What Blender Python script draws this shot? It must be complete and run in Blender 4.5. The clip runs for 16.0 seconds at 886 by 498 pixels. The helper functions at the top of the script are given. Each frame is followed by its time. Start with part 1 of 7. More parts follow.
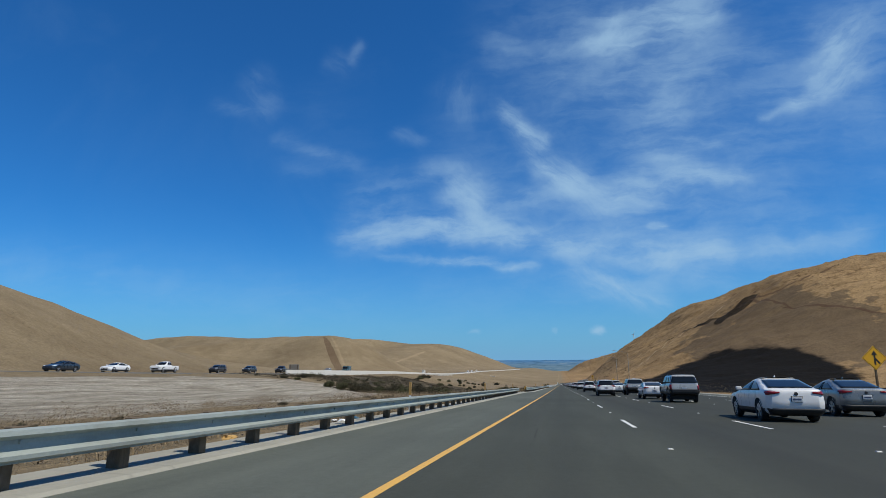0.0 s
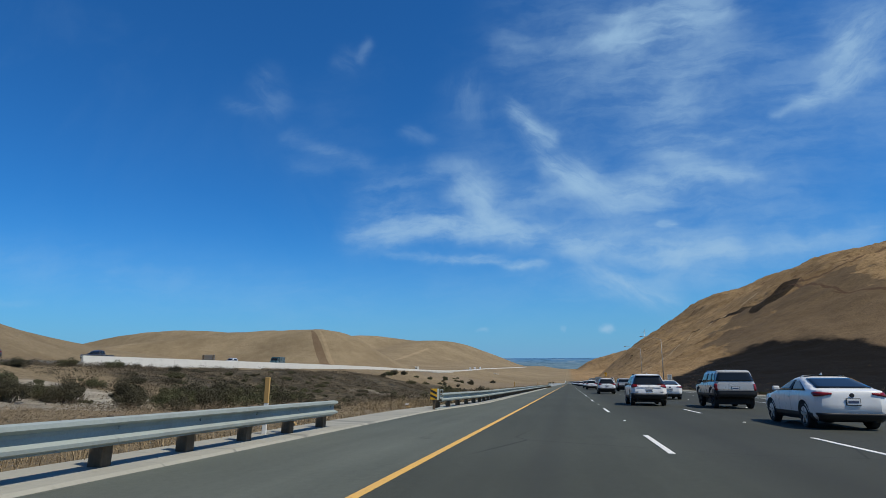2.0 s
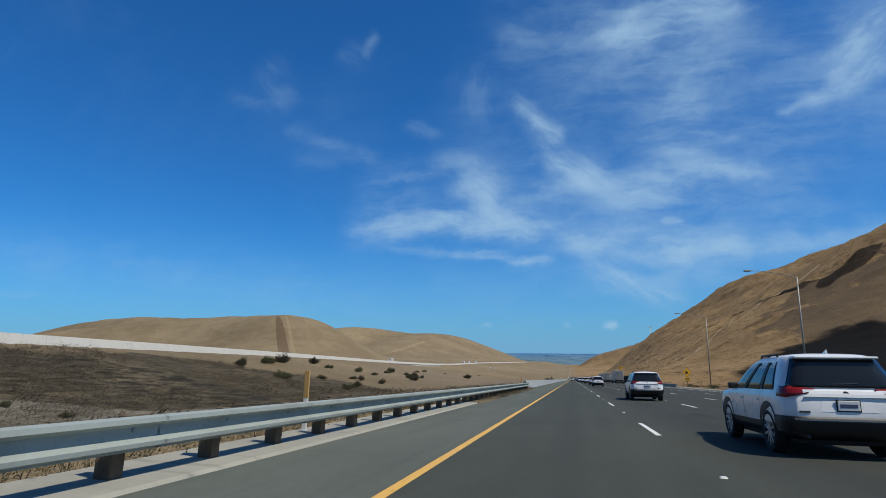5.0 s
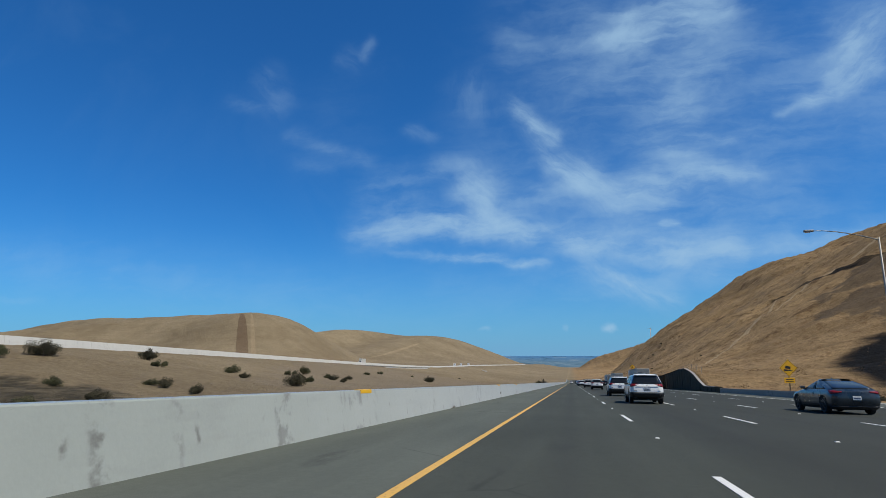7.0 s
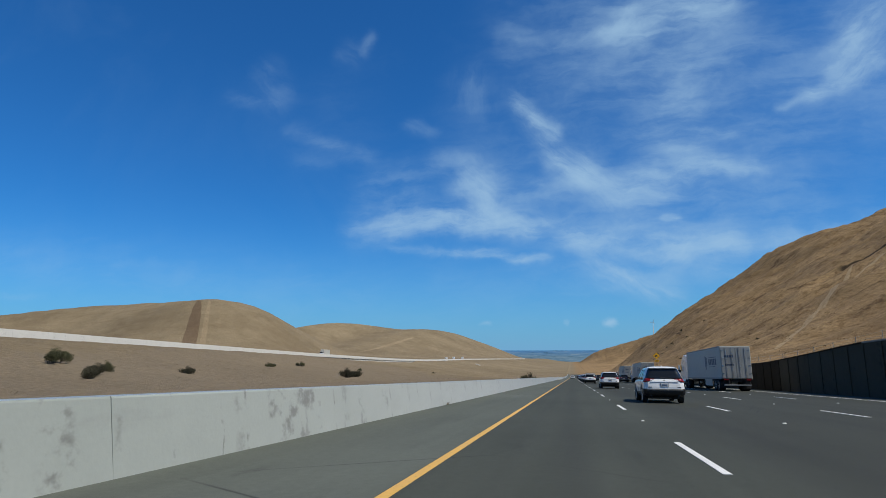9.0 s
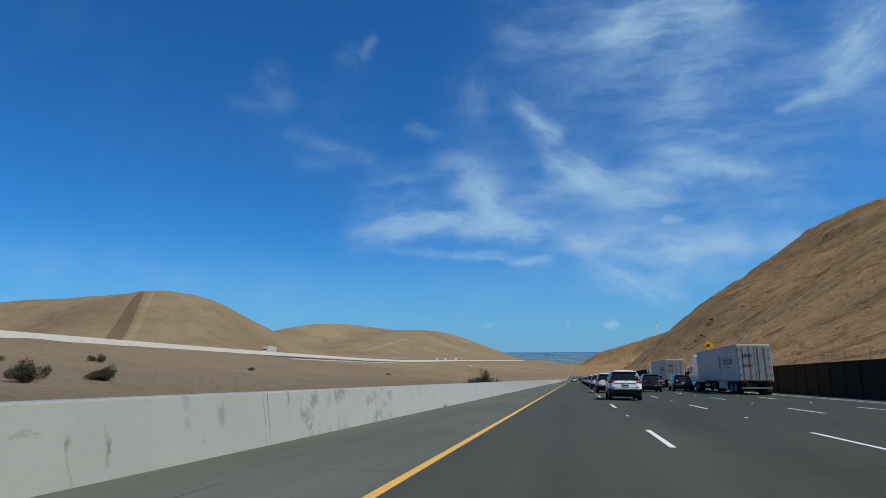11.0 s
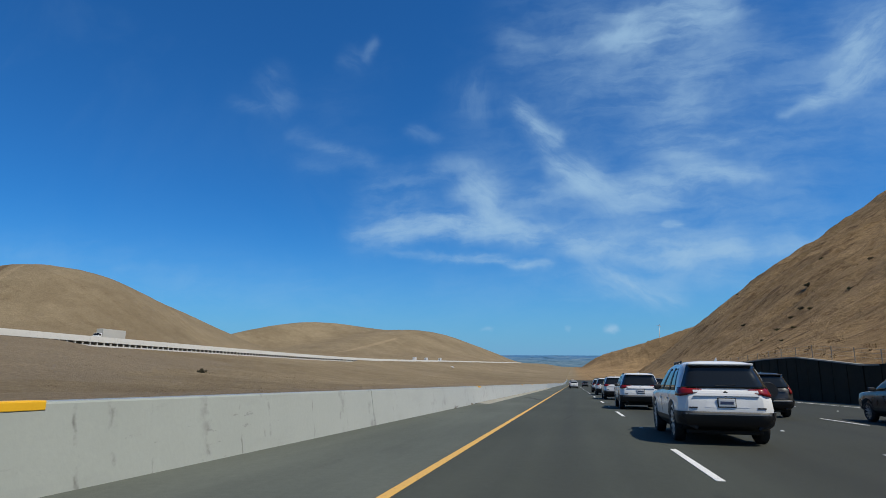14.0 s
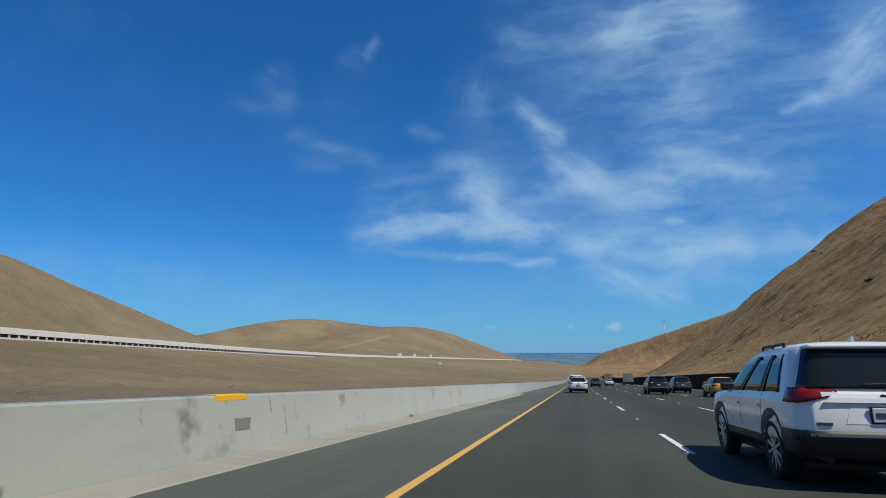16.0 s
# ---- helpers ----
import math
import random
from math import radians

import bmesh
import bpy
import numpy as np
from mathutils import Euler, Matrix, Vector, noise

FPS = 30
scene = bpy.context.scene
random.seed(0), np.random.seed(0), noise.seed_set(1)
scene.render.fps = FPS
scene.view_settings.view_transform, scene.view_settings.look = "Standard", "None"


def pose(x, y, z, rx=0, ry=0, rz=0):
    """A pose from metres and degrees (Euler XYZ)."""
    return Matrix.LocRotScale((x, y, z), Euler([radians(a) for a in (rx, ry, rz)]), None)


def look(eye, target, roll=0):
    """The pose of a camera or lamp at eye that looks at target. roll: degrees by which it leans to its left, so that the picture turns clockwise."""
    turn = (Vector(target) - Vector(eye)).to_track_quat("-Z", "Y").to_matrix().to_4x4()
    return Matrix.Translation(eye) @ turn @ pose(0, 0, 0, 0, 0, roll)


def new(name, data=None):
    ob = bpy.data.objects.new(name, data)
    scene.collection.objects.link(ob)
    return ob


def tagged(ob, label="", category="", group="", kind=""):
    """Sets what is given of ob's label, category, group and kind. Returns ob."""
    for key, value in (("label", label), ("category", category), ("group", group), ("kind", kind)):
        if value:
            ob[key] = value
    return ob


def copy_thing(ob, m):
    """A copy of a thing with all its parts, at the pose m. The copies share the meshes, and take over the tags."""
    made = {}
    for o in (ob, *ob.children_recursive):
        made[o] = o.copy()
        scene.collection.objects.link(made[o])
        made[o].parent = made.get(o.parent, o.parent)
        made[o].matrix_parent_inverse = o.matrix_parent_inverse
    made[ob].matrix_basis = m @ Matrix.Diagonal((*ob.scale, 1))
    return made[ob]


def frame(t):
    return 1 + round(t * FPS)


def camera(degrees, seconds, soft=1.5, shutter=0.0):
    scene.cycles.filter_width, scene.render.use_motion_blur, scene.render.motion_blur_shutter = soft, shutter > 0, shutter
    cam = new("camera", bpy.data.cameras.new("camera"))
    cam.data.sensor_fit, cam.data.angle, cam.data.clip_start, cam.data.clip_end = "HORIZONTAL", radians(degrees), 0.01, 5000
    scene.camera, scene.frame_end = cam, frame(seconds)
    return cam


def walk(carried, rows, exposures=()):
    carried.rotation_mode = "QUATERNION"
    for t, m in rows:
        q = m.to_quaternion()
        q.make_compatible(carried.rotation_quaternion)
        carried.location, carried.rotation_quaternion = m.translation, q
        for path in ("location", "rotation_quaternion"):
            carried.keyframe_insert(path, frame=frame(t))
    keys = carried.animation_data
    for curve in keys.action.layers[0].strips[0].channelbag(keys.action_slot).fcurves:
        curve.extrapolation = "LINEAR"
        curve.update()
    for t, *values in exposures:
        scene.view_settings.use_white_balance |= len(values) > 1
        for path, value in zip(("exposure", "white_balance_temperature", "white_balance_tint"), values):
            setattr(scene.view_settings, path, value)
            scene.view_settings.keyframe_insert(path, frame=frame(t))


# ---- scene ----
# ---- camera and its path ----
cam = camera(76.0, 16.0, soft=0.65, shutter=0.0)
PATH = [  # seconds, x, y, z, yaw, pitch, roll
    (0, -0.132, 0.00, 1.190, 11.42, 10.78, 0.34),
    (0.5, -0.010, 16.18, 0.438, 11.68, 10.68, 0.24),
    (1, 0.100, 32.42, -0.318, 11.94, 10.43, 0.25),
    (1.5, 0.226, 48.74, -1.076, 12.10, 10.44, 0.39),
    (2, 0.290, 65.12, -1.838, 12.24, 10.59, 0.18),
    (2.5, 0.280, 81.57, -2.603, 12.51, 10.29, 0.12),
    (3, 0.176, 98.09, -3.371, 12.66, 10.09, 0.06),
    (3.5, 0.140, 114.68, -4.143, 12.70, 9.83, 0.20),
    (4, 0.070, 131.27, -4.914, 12.73, 9.97, -0.46),
    (6.5, -0.050, 215.24, -8.819, 12.35, 10.23, -0.16),
    (7, 0.000, 232.24, -9.609, 12.45, 10.45, -0.05),
    (7.5, 0.000, 249.61, -10.417, 12.47, 10.22, 0.09),
    (8, -0.030, 267.05, -11.228, 12.54, 10.04, -0.26),
    (8.5, -0.050, 284.53, -12.041, 12.54, 10.27, -0.23),
    (9, -0.060, 302.02, -12.854, 12.56, 9.96, 0.08),
    (11.5, 0.150, 389.59, -16.926, 12.72, 10.31, 0.19),
    (12, 0.150, 407.14, -17.742, 12.81, 10.39, 0.18),
    (12.5, 0.090, 424.71, -18.559, 12.74, 10.35, 0.43),
    (13, 0.000, 442.30, -19.377, 12.72, 10.45, -0.05),
    (13.5, -0.020, 459.90, -20.195, 12.72, 10.20, -0.37),
    (14, 0.020, 477.51, -21.014, 12.65, 10.49, -0.26),
    (14.5, 0.000, 495.14, -21.834, 12.68, 10.27, -0.20),
    (15, 0.000, 512.78, -22.654, 12.68, 10.29, 0.13),
    (15.5, -0.040, 530.43, -23.475, 12.78, 10.35, -0.15),
    (16, -0.050, 548.10, -24.297, 12.93, 10.35, 0.08),
]
walk(cam, [(t, pose(x, y, z, 90 + pitch, roll, yaw)) for t, x, y, z, yaw, pitch, roll in PATH])

# ---- sky, sun, exposure ----
SUN_FROM = Vector((0.63, -0.18, 1.0)).normalized()   # high sun from the right, slightly behind
scene.view_settings.exposure = 0.0
sun_data = bpy.data.lights.new("sun", "SUN")
sun_data.energy, sun_data.angle, sun_data.color = 4.25, radians(0.55), (1.0, 0.94, 0.80)
sun = new("sun", sun_data)
sun.matrix_world = look(SUN_FROM * 500, (0, 0, 0))

world = bpy.data.worlds.new("sky")
scene.world = world
world.use_nodes = True


class Nodes:
    """Short hand for building a node tree."""

    def __init__(self, tree):
        self.tree, self.n, self.l = tree, tree.nodes, tree.links

    def add(self, kind, **inputs):
        node = self.n.new(kind)
        for key, value in inputs.items():
            self.plug(node, int(key[1:]) if key[0] == "i" and key[1:].isdigit() else key.replace("_", " "), value)
        return node

    def plug(self, node, key, value):
        sock = node.inputs[key]
        if isinstance(value, bpy.types.NodeSocket):
            self.l.new(value, sock)
        elif isinstance(value, bpy.types.Node):
            self.l.new(value.outputs[0], sock)
        else:
            sock.default_value = value

    def math(self, op, a, b=0.0, c=None, clamp=False):
        node = self.add("ShaderNodeMath", i0=a, i1=b)
        node.operation, node.use_clamp = op, clamp
        if c is not None:
            self.plug(node, 2, c)
        return node.outputs[0]

    def noise(self, vec, scale, detail=4.0, rough=0.55, distort=0.0):
        return self.add("ShaderNodeTexNoise", Vector=vec, Scale=scale, Detail=detail, Roughness=rough, Distortion=distort).outputs[0]

    def ramp(self, fac, stops):
        node = self.add("ShaderNodeValToRGB", Fac=fac)
        ramp = node.color_ramp
        while len(ramp.elements) < len(stops):
            ramp.elements.new(0.5)
        for el, (p, col) in zip(ramp.elements, stops):
            el.position = p
            el.color = (*col, 1) if isinstance(col, (tuple, list)) else (col, col, col, 1)
        return node.outputs[0]

    def range(self, v, a, b, c=0.0, d=1.0, mode="SMOOTHSTEP"):
        node = self.add("ShaderNodeMapRange", i0=v, i1=a, i2=b, i3=c, i4=d)
        node.interpolation_type = mode
        return node.outputs[0]

    def vec(self, op, a, b=(0.0, 0.0, 0.0), scale=None):
        node = self.add("ShaderNodeVectorMath", i0=a, i1=b)
        node.operation = op
        if scale is not None:
            self.plug(node, "Scale", scale)
        return node.outputs[1] if op in ("DOT_PRODUCT", "LENGTH", "DISTANCE") else node.outputs[0]

    def mix(self, fac, a, b, blend="MIX"):
        node = self.add("ShaderNodeMix")
        node.data_type, node.blend_type = "RGBA", blend
        for key, value in ((0, fac), (6, a), (7, b)):
            if isinstance(value, tuple) and len(value) == 3:
                value = (*value, 1)
            self.plug(node, key, value)
        return node.outputs[2]


# wisps of high cloud: centre across and up, half length, half width, tilt, density
WISPS_BAND = [
    (-0.350, 0.229, 0.065, 0.0242, 2.8, 0.50),
    (-0.230, 0.235, 0.100, 0.0215, 1.7, 0.75),
    (-0.136, 0.223, 0.108, 0.0167, -7.0, 0.80),
    (-0.129, 0.239, 0.032, 0.0207, -21.9, 0.60),
    (-0.025, 0.206, 0.093, 0.0162, -13.7, 0.75),
    (0.087, 0.179, 0.108, 0.0197, -10.0, 0.70),
    (0.234, 0.171, 0.083, 0.0152, 2.2, 0.55),
    (0.171, 0.189, 0.094, 0.0242, -7.8, 0.30),
    (0.183, 0.157, 0.028, 0.0168, 21.0, 0.50),
    (0.064, 0.133, 0.044, 0.0214, -33.0, 0.50),
    (0.123, 0.103, 0.058, 0.0143, -22.6, 0.65),
    (0.141, 0.121, 0.043, 0.0172, -16.7, 0.30),
    (-0.159, 0.303, 0.045, 0.0292, -47.9, 0.55),
    (-0.165, 0.292, 0.049, 0.0259, 3.6, 0.35),
    (-0.144, 0.262, 0.031, 0.0258, -67.7, 0.35),
    (-0.213, 0.342, 0.045, 0.0157, 8.2, 0.25),
]
WISPS_BRANCH = [
    (-0.028, 0.281, 0.099, 0.0230, 5.2, 0.30),
    (-0.035, 0.397, 0.034, 0.0166, -39.4, 0.75),
    (-0.062, 0.435, 0.030, 0.0124, -54.3, 0.40),
    (-0.019, 0.352, 0.035, 0.0142, -50.0, 0.40),
    (0.012, 0.318, 0.047, 0.0206, -26.9, 0.75),
    (0.052, 0.289, 0.059, 0.0282, -34.3, 0.70),
    (0.108, 0.267, 0.060, 0.0222, -6.4, 0.45),
    (0.142, 0.285, 0.056, 0.0221, 11.5, 0.50),
    (0.243, 0.295, 0.085, 0.0148, -1.0, 0.75),
    (0.230, 0.314, 0.047, 0.0140, -7.9, 0.40),
    (0.205, 0.274, 0.042, 0.0139, -11.6, 0.35),
    (0.256, 0.360, 0.042, 0.0091, -13.1, 0.50),
    (0.205, 0.342, 0.047, 0.0091, -4.7, 0.30),
    (0.204, 0.387, 0.096, 0.0556, -90.9, 0.25),
    (0.207, 0.435, 0.032, 0.0209, -11.3, 0.20),
]
WISPS_SMALL = [
    (-0.174, 0.171, 0.045, 0.0052, -5.2, 0.80),
    (-0.095, 0.162, 0.058, 0.0061, -6.7, 1.00),
    (-0.267, 0.181, 0.057, 0.0063, -7.2, 0.25),
    (0.172, 0.217, 0.018, 0.0049, -1.2, 0.90),
    (0.249, 0.130, 0.047, 0.0131, 0.1, 0.30),
    (0.287, 0.163, 0.073, 0.0169, -2.3, 0.30),
    (0.411, 0.180, 0.090, 0.0145, 9.0, 0.35),
    (0.065, 0.043, 0.012, 0.0038, -0.6, 1.30),
    (-0.143, 0.043, 0.010, 0.0030, -3.9, 0.50),
    (-0.010, 0.046, 0.006, 0.0029, -6.5, 0.40),
]
WISPS_HIGH = [
    (0.111, 0.583, 0.048, 0.0154, 40.7, 0.50),
    (0.055, 0.570, 0.057, 0.0091, 19.8, 0.30),
    (0.208, 0.605, 0.117, 0.0387, 14.5, 0.55),
    (0.214, 0.605, 0.083, 0.0442, -3.7, 0.40),
    (0.148, 0.555, 0.068, 0.0276, -4.7, 0.30),
    (0.280, 0.595, 0.032, 0.0320, 28.3, 0.30),
    (0.244, 0.492, 0.031, 0.0463, -84.6, 0.22),
    (0.431, 0.427, 0.037, 0.0117, 17.1, 0.70),
    (0.483, 0.451, 0.049, 0.0172, 25.4, 0.65),
    (0.463, 0.486, 0.047, 0.0197, 53.1, 0.60),
    (0.502, 0.543, 0.044, 0.0269, 35.1, 0.70),
    (0.497, 0.502, 0.043, 0.0237, 35.2, 0.40),
    (0.383, 0.406, 0.033, 0.0078, 20.5, 0.30),
]
WISPS_FAINT = [
    (-0.582, 0.539, 0.062, 0.0267, -61.7, 0.30),
    (-0.629, 0.512, 0.063, 0.0124, -12.4, 0.25),
    (-0.516, 0.427, 0.038, 0.0165, -15.6, 0.20),
    (-0.430, 0.392, 0.065, 0.0104, -14.9, 0.35),
    (-0.393, 0.364, 0.049, 0.0091, -12.2, 0.20),
    (-0.415, 0.594, 0.034, 0.0193, -19.1, 0.25),
    (-0.381, 0.606, 0.027, 0.0104, 60.2, 0.30),
    (-0.268, 0.414, 0.035, 0.0111, -21.5, 0.15),
    (-0.080, 0.573, 0.044, 0.0352, 6.0, 0.15),
    (-0.163, 0.482, 0.055, 0.0266, -63.3, 0.15),
    (-0.078, 0.445, 0.037, 0.0146, -50.2, 0.25),
    (-0.318, 0.302, 0.078, 0.0391, 1.0, 0.20),
    (-0.483, 0.368, 0.059, 0.0173, -14.3, 0.15),
]
VEIL_LOW = [
    (-0.832, 0.165, 0.669, 0.0434, -7.9, 0.16),
    (-0.827, 0.118, 0.472, 0.0509, -7.8, 0.12),
    (-1.160, 0.112, 0.071, 0.0074, -4.1, 0.25),
]
SHEETS_BROAD = [
    (0.154, 0.555, 0.19, 0.10, 8.4, 0.50),
    (0.212, 0.459, 0.16, 0.09, -84.2, 0.36),
    (0.509, 0.516, 0.14, 0.08, 51.9, 0.50),
    (0.36, 0.40, 0.22, 0.12, 10.0, 0.24),
    (0.013, 0.277, 0.20, 0.085, 3.3, 0.30),
    (0.19, 0.237, 0.20, 0.075, 8.0, 0.34),
    (-0.131, 0.347, 0.13, 0.08, -28.3, 0.16),
    (0.009, 0.558, 0.16, 0.12, -24.8, 0.20),
    (-0.435, 0.441, 0.117, 0.089, -59.8, 0.07),
    (0.42, 0.30, 0.42, 0.2, 14.0, 0.14),
    (0.1, 0.15, 0.36, 0.07, 2.0, 0.22),
    (0.372, 0.181, 0.135, 0.044, -4.7, 0.18),
]


def sky_nodes():
    k = Nodes(world.node_tree)
    k.n.clear()
    sky = k.add("ShaderNodeTexSky")
    sky.sky_type, sky.sun_disc = "NISHITA", False
    sky.sun_elevation, sky.sun_rotation = math.asin(SUN_FROM.z), math.atan2(SUN_FROM.x, SUN_FROM.y)
    sky.altitude, sky.air_density, sky.dust_density, sky.ozone_density = 250.0, 1.0, 0.5, 3.0
    way = k.add("ShaderNodeTexCoord").outputs["Generated"]
    sep = k.add("ShaderNodeSeparateXYZ", Vector=way)
    # deep blue ahead; the unseen sky behind is greyed to make shade less blue
    rearward = k.range(sep.outputs[1], 0.25, -0.5)
    tint = k.mix(1.0, sky.outputs[0], k.mix(rearward, (0.142, 0.568, 1.0), (0.30, 0.54, 0.74)), "MULTIPLY")
    # overhead, out of view, the sky is darkened to deepen the shadows
    depth = k.range(sep.outputs[2], 0.58, 1.0, 1.0, 0.68)
    tint = k.mix(1.0, tint, k.add("ShaderNodeCombineColor", Red=depth, Green=depth, Blue=depth).outputs[0], "MULTIPLY")
    ahead = k.math("MAXIMUM", sep.outputs[1], 0.05)
    u, v = k.math("DIVIDE", sep.outputs[0], ahead), k.math("DIVIDE", sep.outputs[2], ahead)
    flat = k.add("ShaderNodeCombineXYZ", X=u, Y=v).outputs[0]
    bent = flat
    for scale, amount in ((4.0, 0.018), (14.0, 0.026), (45.0, 0.012)):
        swirl = k.add("ShaderNodeTexNoise", Vector=flat, Scale=scale, Detail=3.0).outputs[1]
        bent = k.vec("ADD", bent, k.vec("SCALE", k.vec("SUBTRACT", swirl, (0.5, 0.5, 0.5)), scale=amount))
    sums = {}
    for cu, cv, ln, wd, tilt, dens in WISPS_BAND + WISPS_BRANCH + WISPS_SMALL + WISPS_HIGH + WISPS_FAINT + VEIL_LOW + SHEETS_BROAD:
        sheet = wd > 0.04
        dens *= 0.5 if sheet else 0.6 if cu < -0.38 and wd < 0.035 else 1.3
        tilt = (tilt + 90.0) % 180.0 - 90.0
        c, w = math.cos(radians(tilt)), math.sin(radians(tilt))
        d = k.vec("SUBTRACT", bent, (cu, cv, 0))
        a = k.vec("DOT_PRODUCT", d, (c / ln, w / ln, 0))
        b = k.vec("DOT_PRODUCT", d, (-w / wd, c / wd, 0))
        a2 = k.math("MULTIPLY", a, a)
        q = k.math("ADD", k.math("MULTIPLY", a2, a2), k.math("MULTIPLY", k.math("MULTIPLY", b, b), 0.75))
        g = k.math("MULTIPLY", k.math("POWER", 2.718, k.math("MULTIPLY", q, -1.0)), dens)
        lie = 1.0 if sheet else 0.0 if abs(tilt) < 18 else -38.0 if -62 < tilt < 0 else 38.0 if 0 < tilt < 62 else 84.0
        sums[lie] = k.math("ADD", sums[lie], g) if lie in sums else g
    cover = None
    for lie, total in sums.items():
        # threads that run the way the wisps lie
        c, w = math.cos(radians(lie)), math.sin(radians(lie))
        grain = k.add("ShaderNodeCombineXYZ", X=k.vec("DOT_PRODUCT", bent, (c * 6.0, w * 6.0, 0)), Y=k.vec("DOT_PRODUCT", bent, (-w * 21.0, c * 21.0, 0)), Z=lie * 0.1).outputs[0]
        thread = k.range(k.noise(grain, 1.3, 8.0, 0.62, 0.3), 0.3, 0.72, *((0.4, 1.4) if lie == 1.0 else (0.2, 1.3)))
        g = k.math("MULTIPLY", total, thread)
        cover = g if cover is None else k.math("ADD", cover, g)
    patchy = k.range(k.noise(bent, 9.0, 6.0, 0.6), 0.25, 0.75, 0.6, 1.3)
    veil = k.math("MULTIPLY", k.range(k.noise(bent, 2.1, 7.0, 0.6, 0.6), 0.5, 0.8, 0.0, 0.16), k.math("MULTIPLY", k.range(v, 0.05, 0.3), k.range(u, -0.75, 0.0, 0.25, 1.0)))
    cover = k.math("ADD", k.math("MULTIPLY", cover, patchy), veil)
    cover = k.math("MULTIPLY", k.math("SUBTRACT", 1.0, k.math("POWER", 2.718, k.math("MULTIPLY", cover, -1.0))), 0.88)
    front = k.range(sep.outputs[1], 0.1, 0.3)
    haze = k.math("POWER", k.range(sep.outputs[2], -0.02, 0.26, 1.0, 0.0, "LINEAR"), 2.4)
    tint = k.mix(k.math("MULTIPLY", haze, 0.82), tint, (1.75, 3.7, 6.1))
    col = k.mix(k.math("MULTIPLY", cover, front), tint, (3.15, 4.85, 6.5))
    bg = k.add("ShaderNodeBackground", Color=col, Strength=0.115)
    k.add("ShaderNodeOutputWorld", Surface=bg.outputs[0])


sky_nodes()


# ---- lie of the land: road grade, opposite carriageway, hills ----
GRADE = -0.0465


def base_z(y):
    """Height of the carriageway's plane: a steady descent that eases far out."""
    y = np.asarray(y, float)
    k = 45.0
    return GRADE * y - GRADE * 0.65 * k * np.log1p(np.exp(np.clip((y - 900) / k, -60, 60)))


def bend(y):
    """The carriageway's slight left-hand bend near its start (offset in x)."""
    y = np.asarray(y, float)
    return -BEND * np.clip(110 - y, 0, 400) ** 2


BEND = 2.5e-5
OPP_Y = np.array([-400, -100, 0, 57, 135, 250, 390, 608, 895, 1300, 2000, 5000])
OPP_X = np.array([-58, -57, -57.5, -60, -67, -86, -113, -145, -166, -176, -150, -150])
OPP_H = np.array([1.2, 1.6, 2.0, 2.3, 3.6, 6.0, 8.8, 12.0, 16.0, 17.0, 17.0, 17.0])


def smooth_table(ys, vs):
    fine = np.arange(-400, 5001, 10.0)
    v = np.interp(fine, ys, vs)
    kern = np.hanning(17)
    pad = np.pad(v, 8, mode="edge")
    return fine, np.convolve(pad, kern / kern.sum(), mode="valid")


OPP_XT, OPP_HT = smooth_table(OPP_Y, OPP_X), smooth_table(OPP_Y, OPP_H)


def opp_x(y):
    """x of the opposite carriageway's near edge."""
    return np.interp(y, *OPP_XT)


def opp_h(y):
    """Its height over our own carriageway's plane."""
    return np.interp(y, *OPP_HT)


def bumps(hills, x, y):
    z = 0.0
    for cx, cy, rx, ry, a, h in hills:
        c, s = math.cos(a), math.sin(a)
        u, v = ((x - cx) * c + (y - cy) * s) / rx, (-(x - cx) * s + (y - cy) * c) / ry
        z = z + h * np.exp(-(u * u + v * v))
    return z


HILLS_LEFT = [(-306.61, 32.9, 290.35, 145.08, 0.3, 52.78), (-290.61, 741.04, 106.5, 70, -0.08, 40.8), (-543.26, 839.94, 227.35, 70, -0.12, 29.68), (-717.65, 972.98, 387.52, 70, -0.24, 67.1), (-508.8, 749.09, 204.28, 70.24, 0.31, 35.56), (-745.25, 1985.35, 93.74, 379.1, -0.37, 91.14), (-471.62, 2232.46, 179.49, 501.5, -0.22, 96.72)]
HILLS_RIGHT = [(238.27, 505.14, 170.45, 135.8, -0.44, 86.78), (235.55, 709.66, 60.95, 174.53, 0.29, 85.9), (145.4, 744.28, 43.36, 216.37, 0.17, 27.8), (96.96, 731.38, 132.91, 109.72, 0.03, 46.26), (644.13, 1902.83, 131.59, 688.56, 0.72, 186.18)]


def smooth(a, b, v):
    t = np.clip((v - a) / (b - a), 0, 1)
    return t * t * (3 - 2 * t)


WALL_Y = (317, 318, 327.5, 331, 336, 342, 348, 356, 368, 400, 500, 523, 536, 545, 568, 578, 590, 980, 1080)
WALL_TOP = (0.0, 0.55, 0.6, 1.4, 2.8, 3.55, 3.5, 3.1, 2.6, 2.4, 2.3, 2.5, 3.6, 3.7, 3.5, 3.0, 2.15, 2.2, 0.0)


def wall_h(y):
    """Height of the retaining wall on the hill's side."""
    y = np.asarray(y, float)
    return np.interp(y, WALL_Y, WALL_TOP)


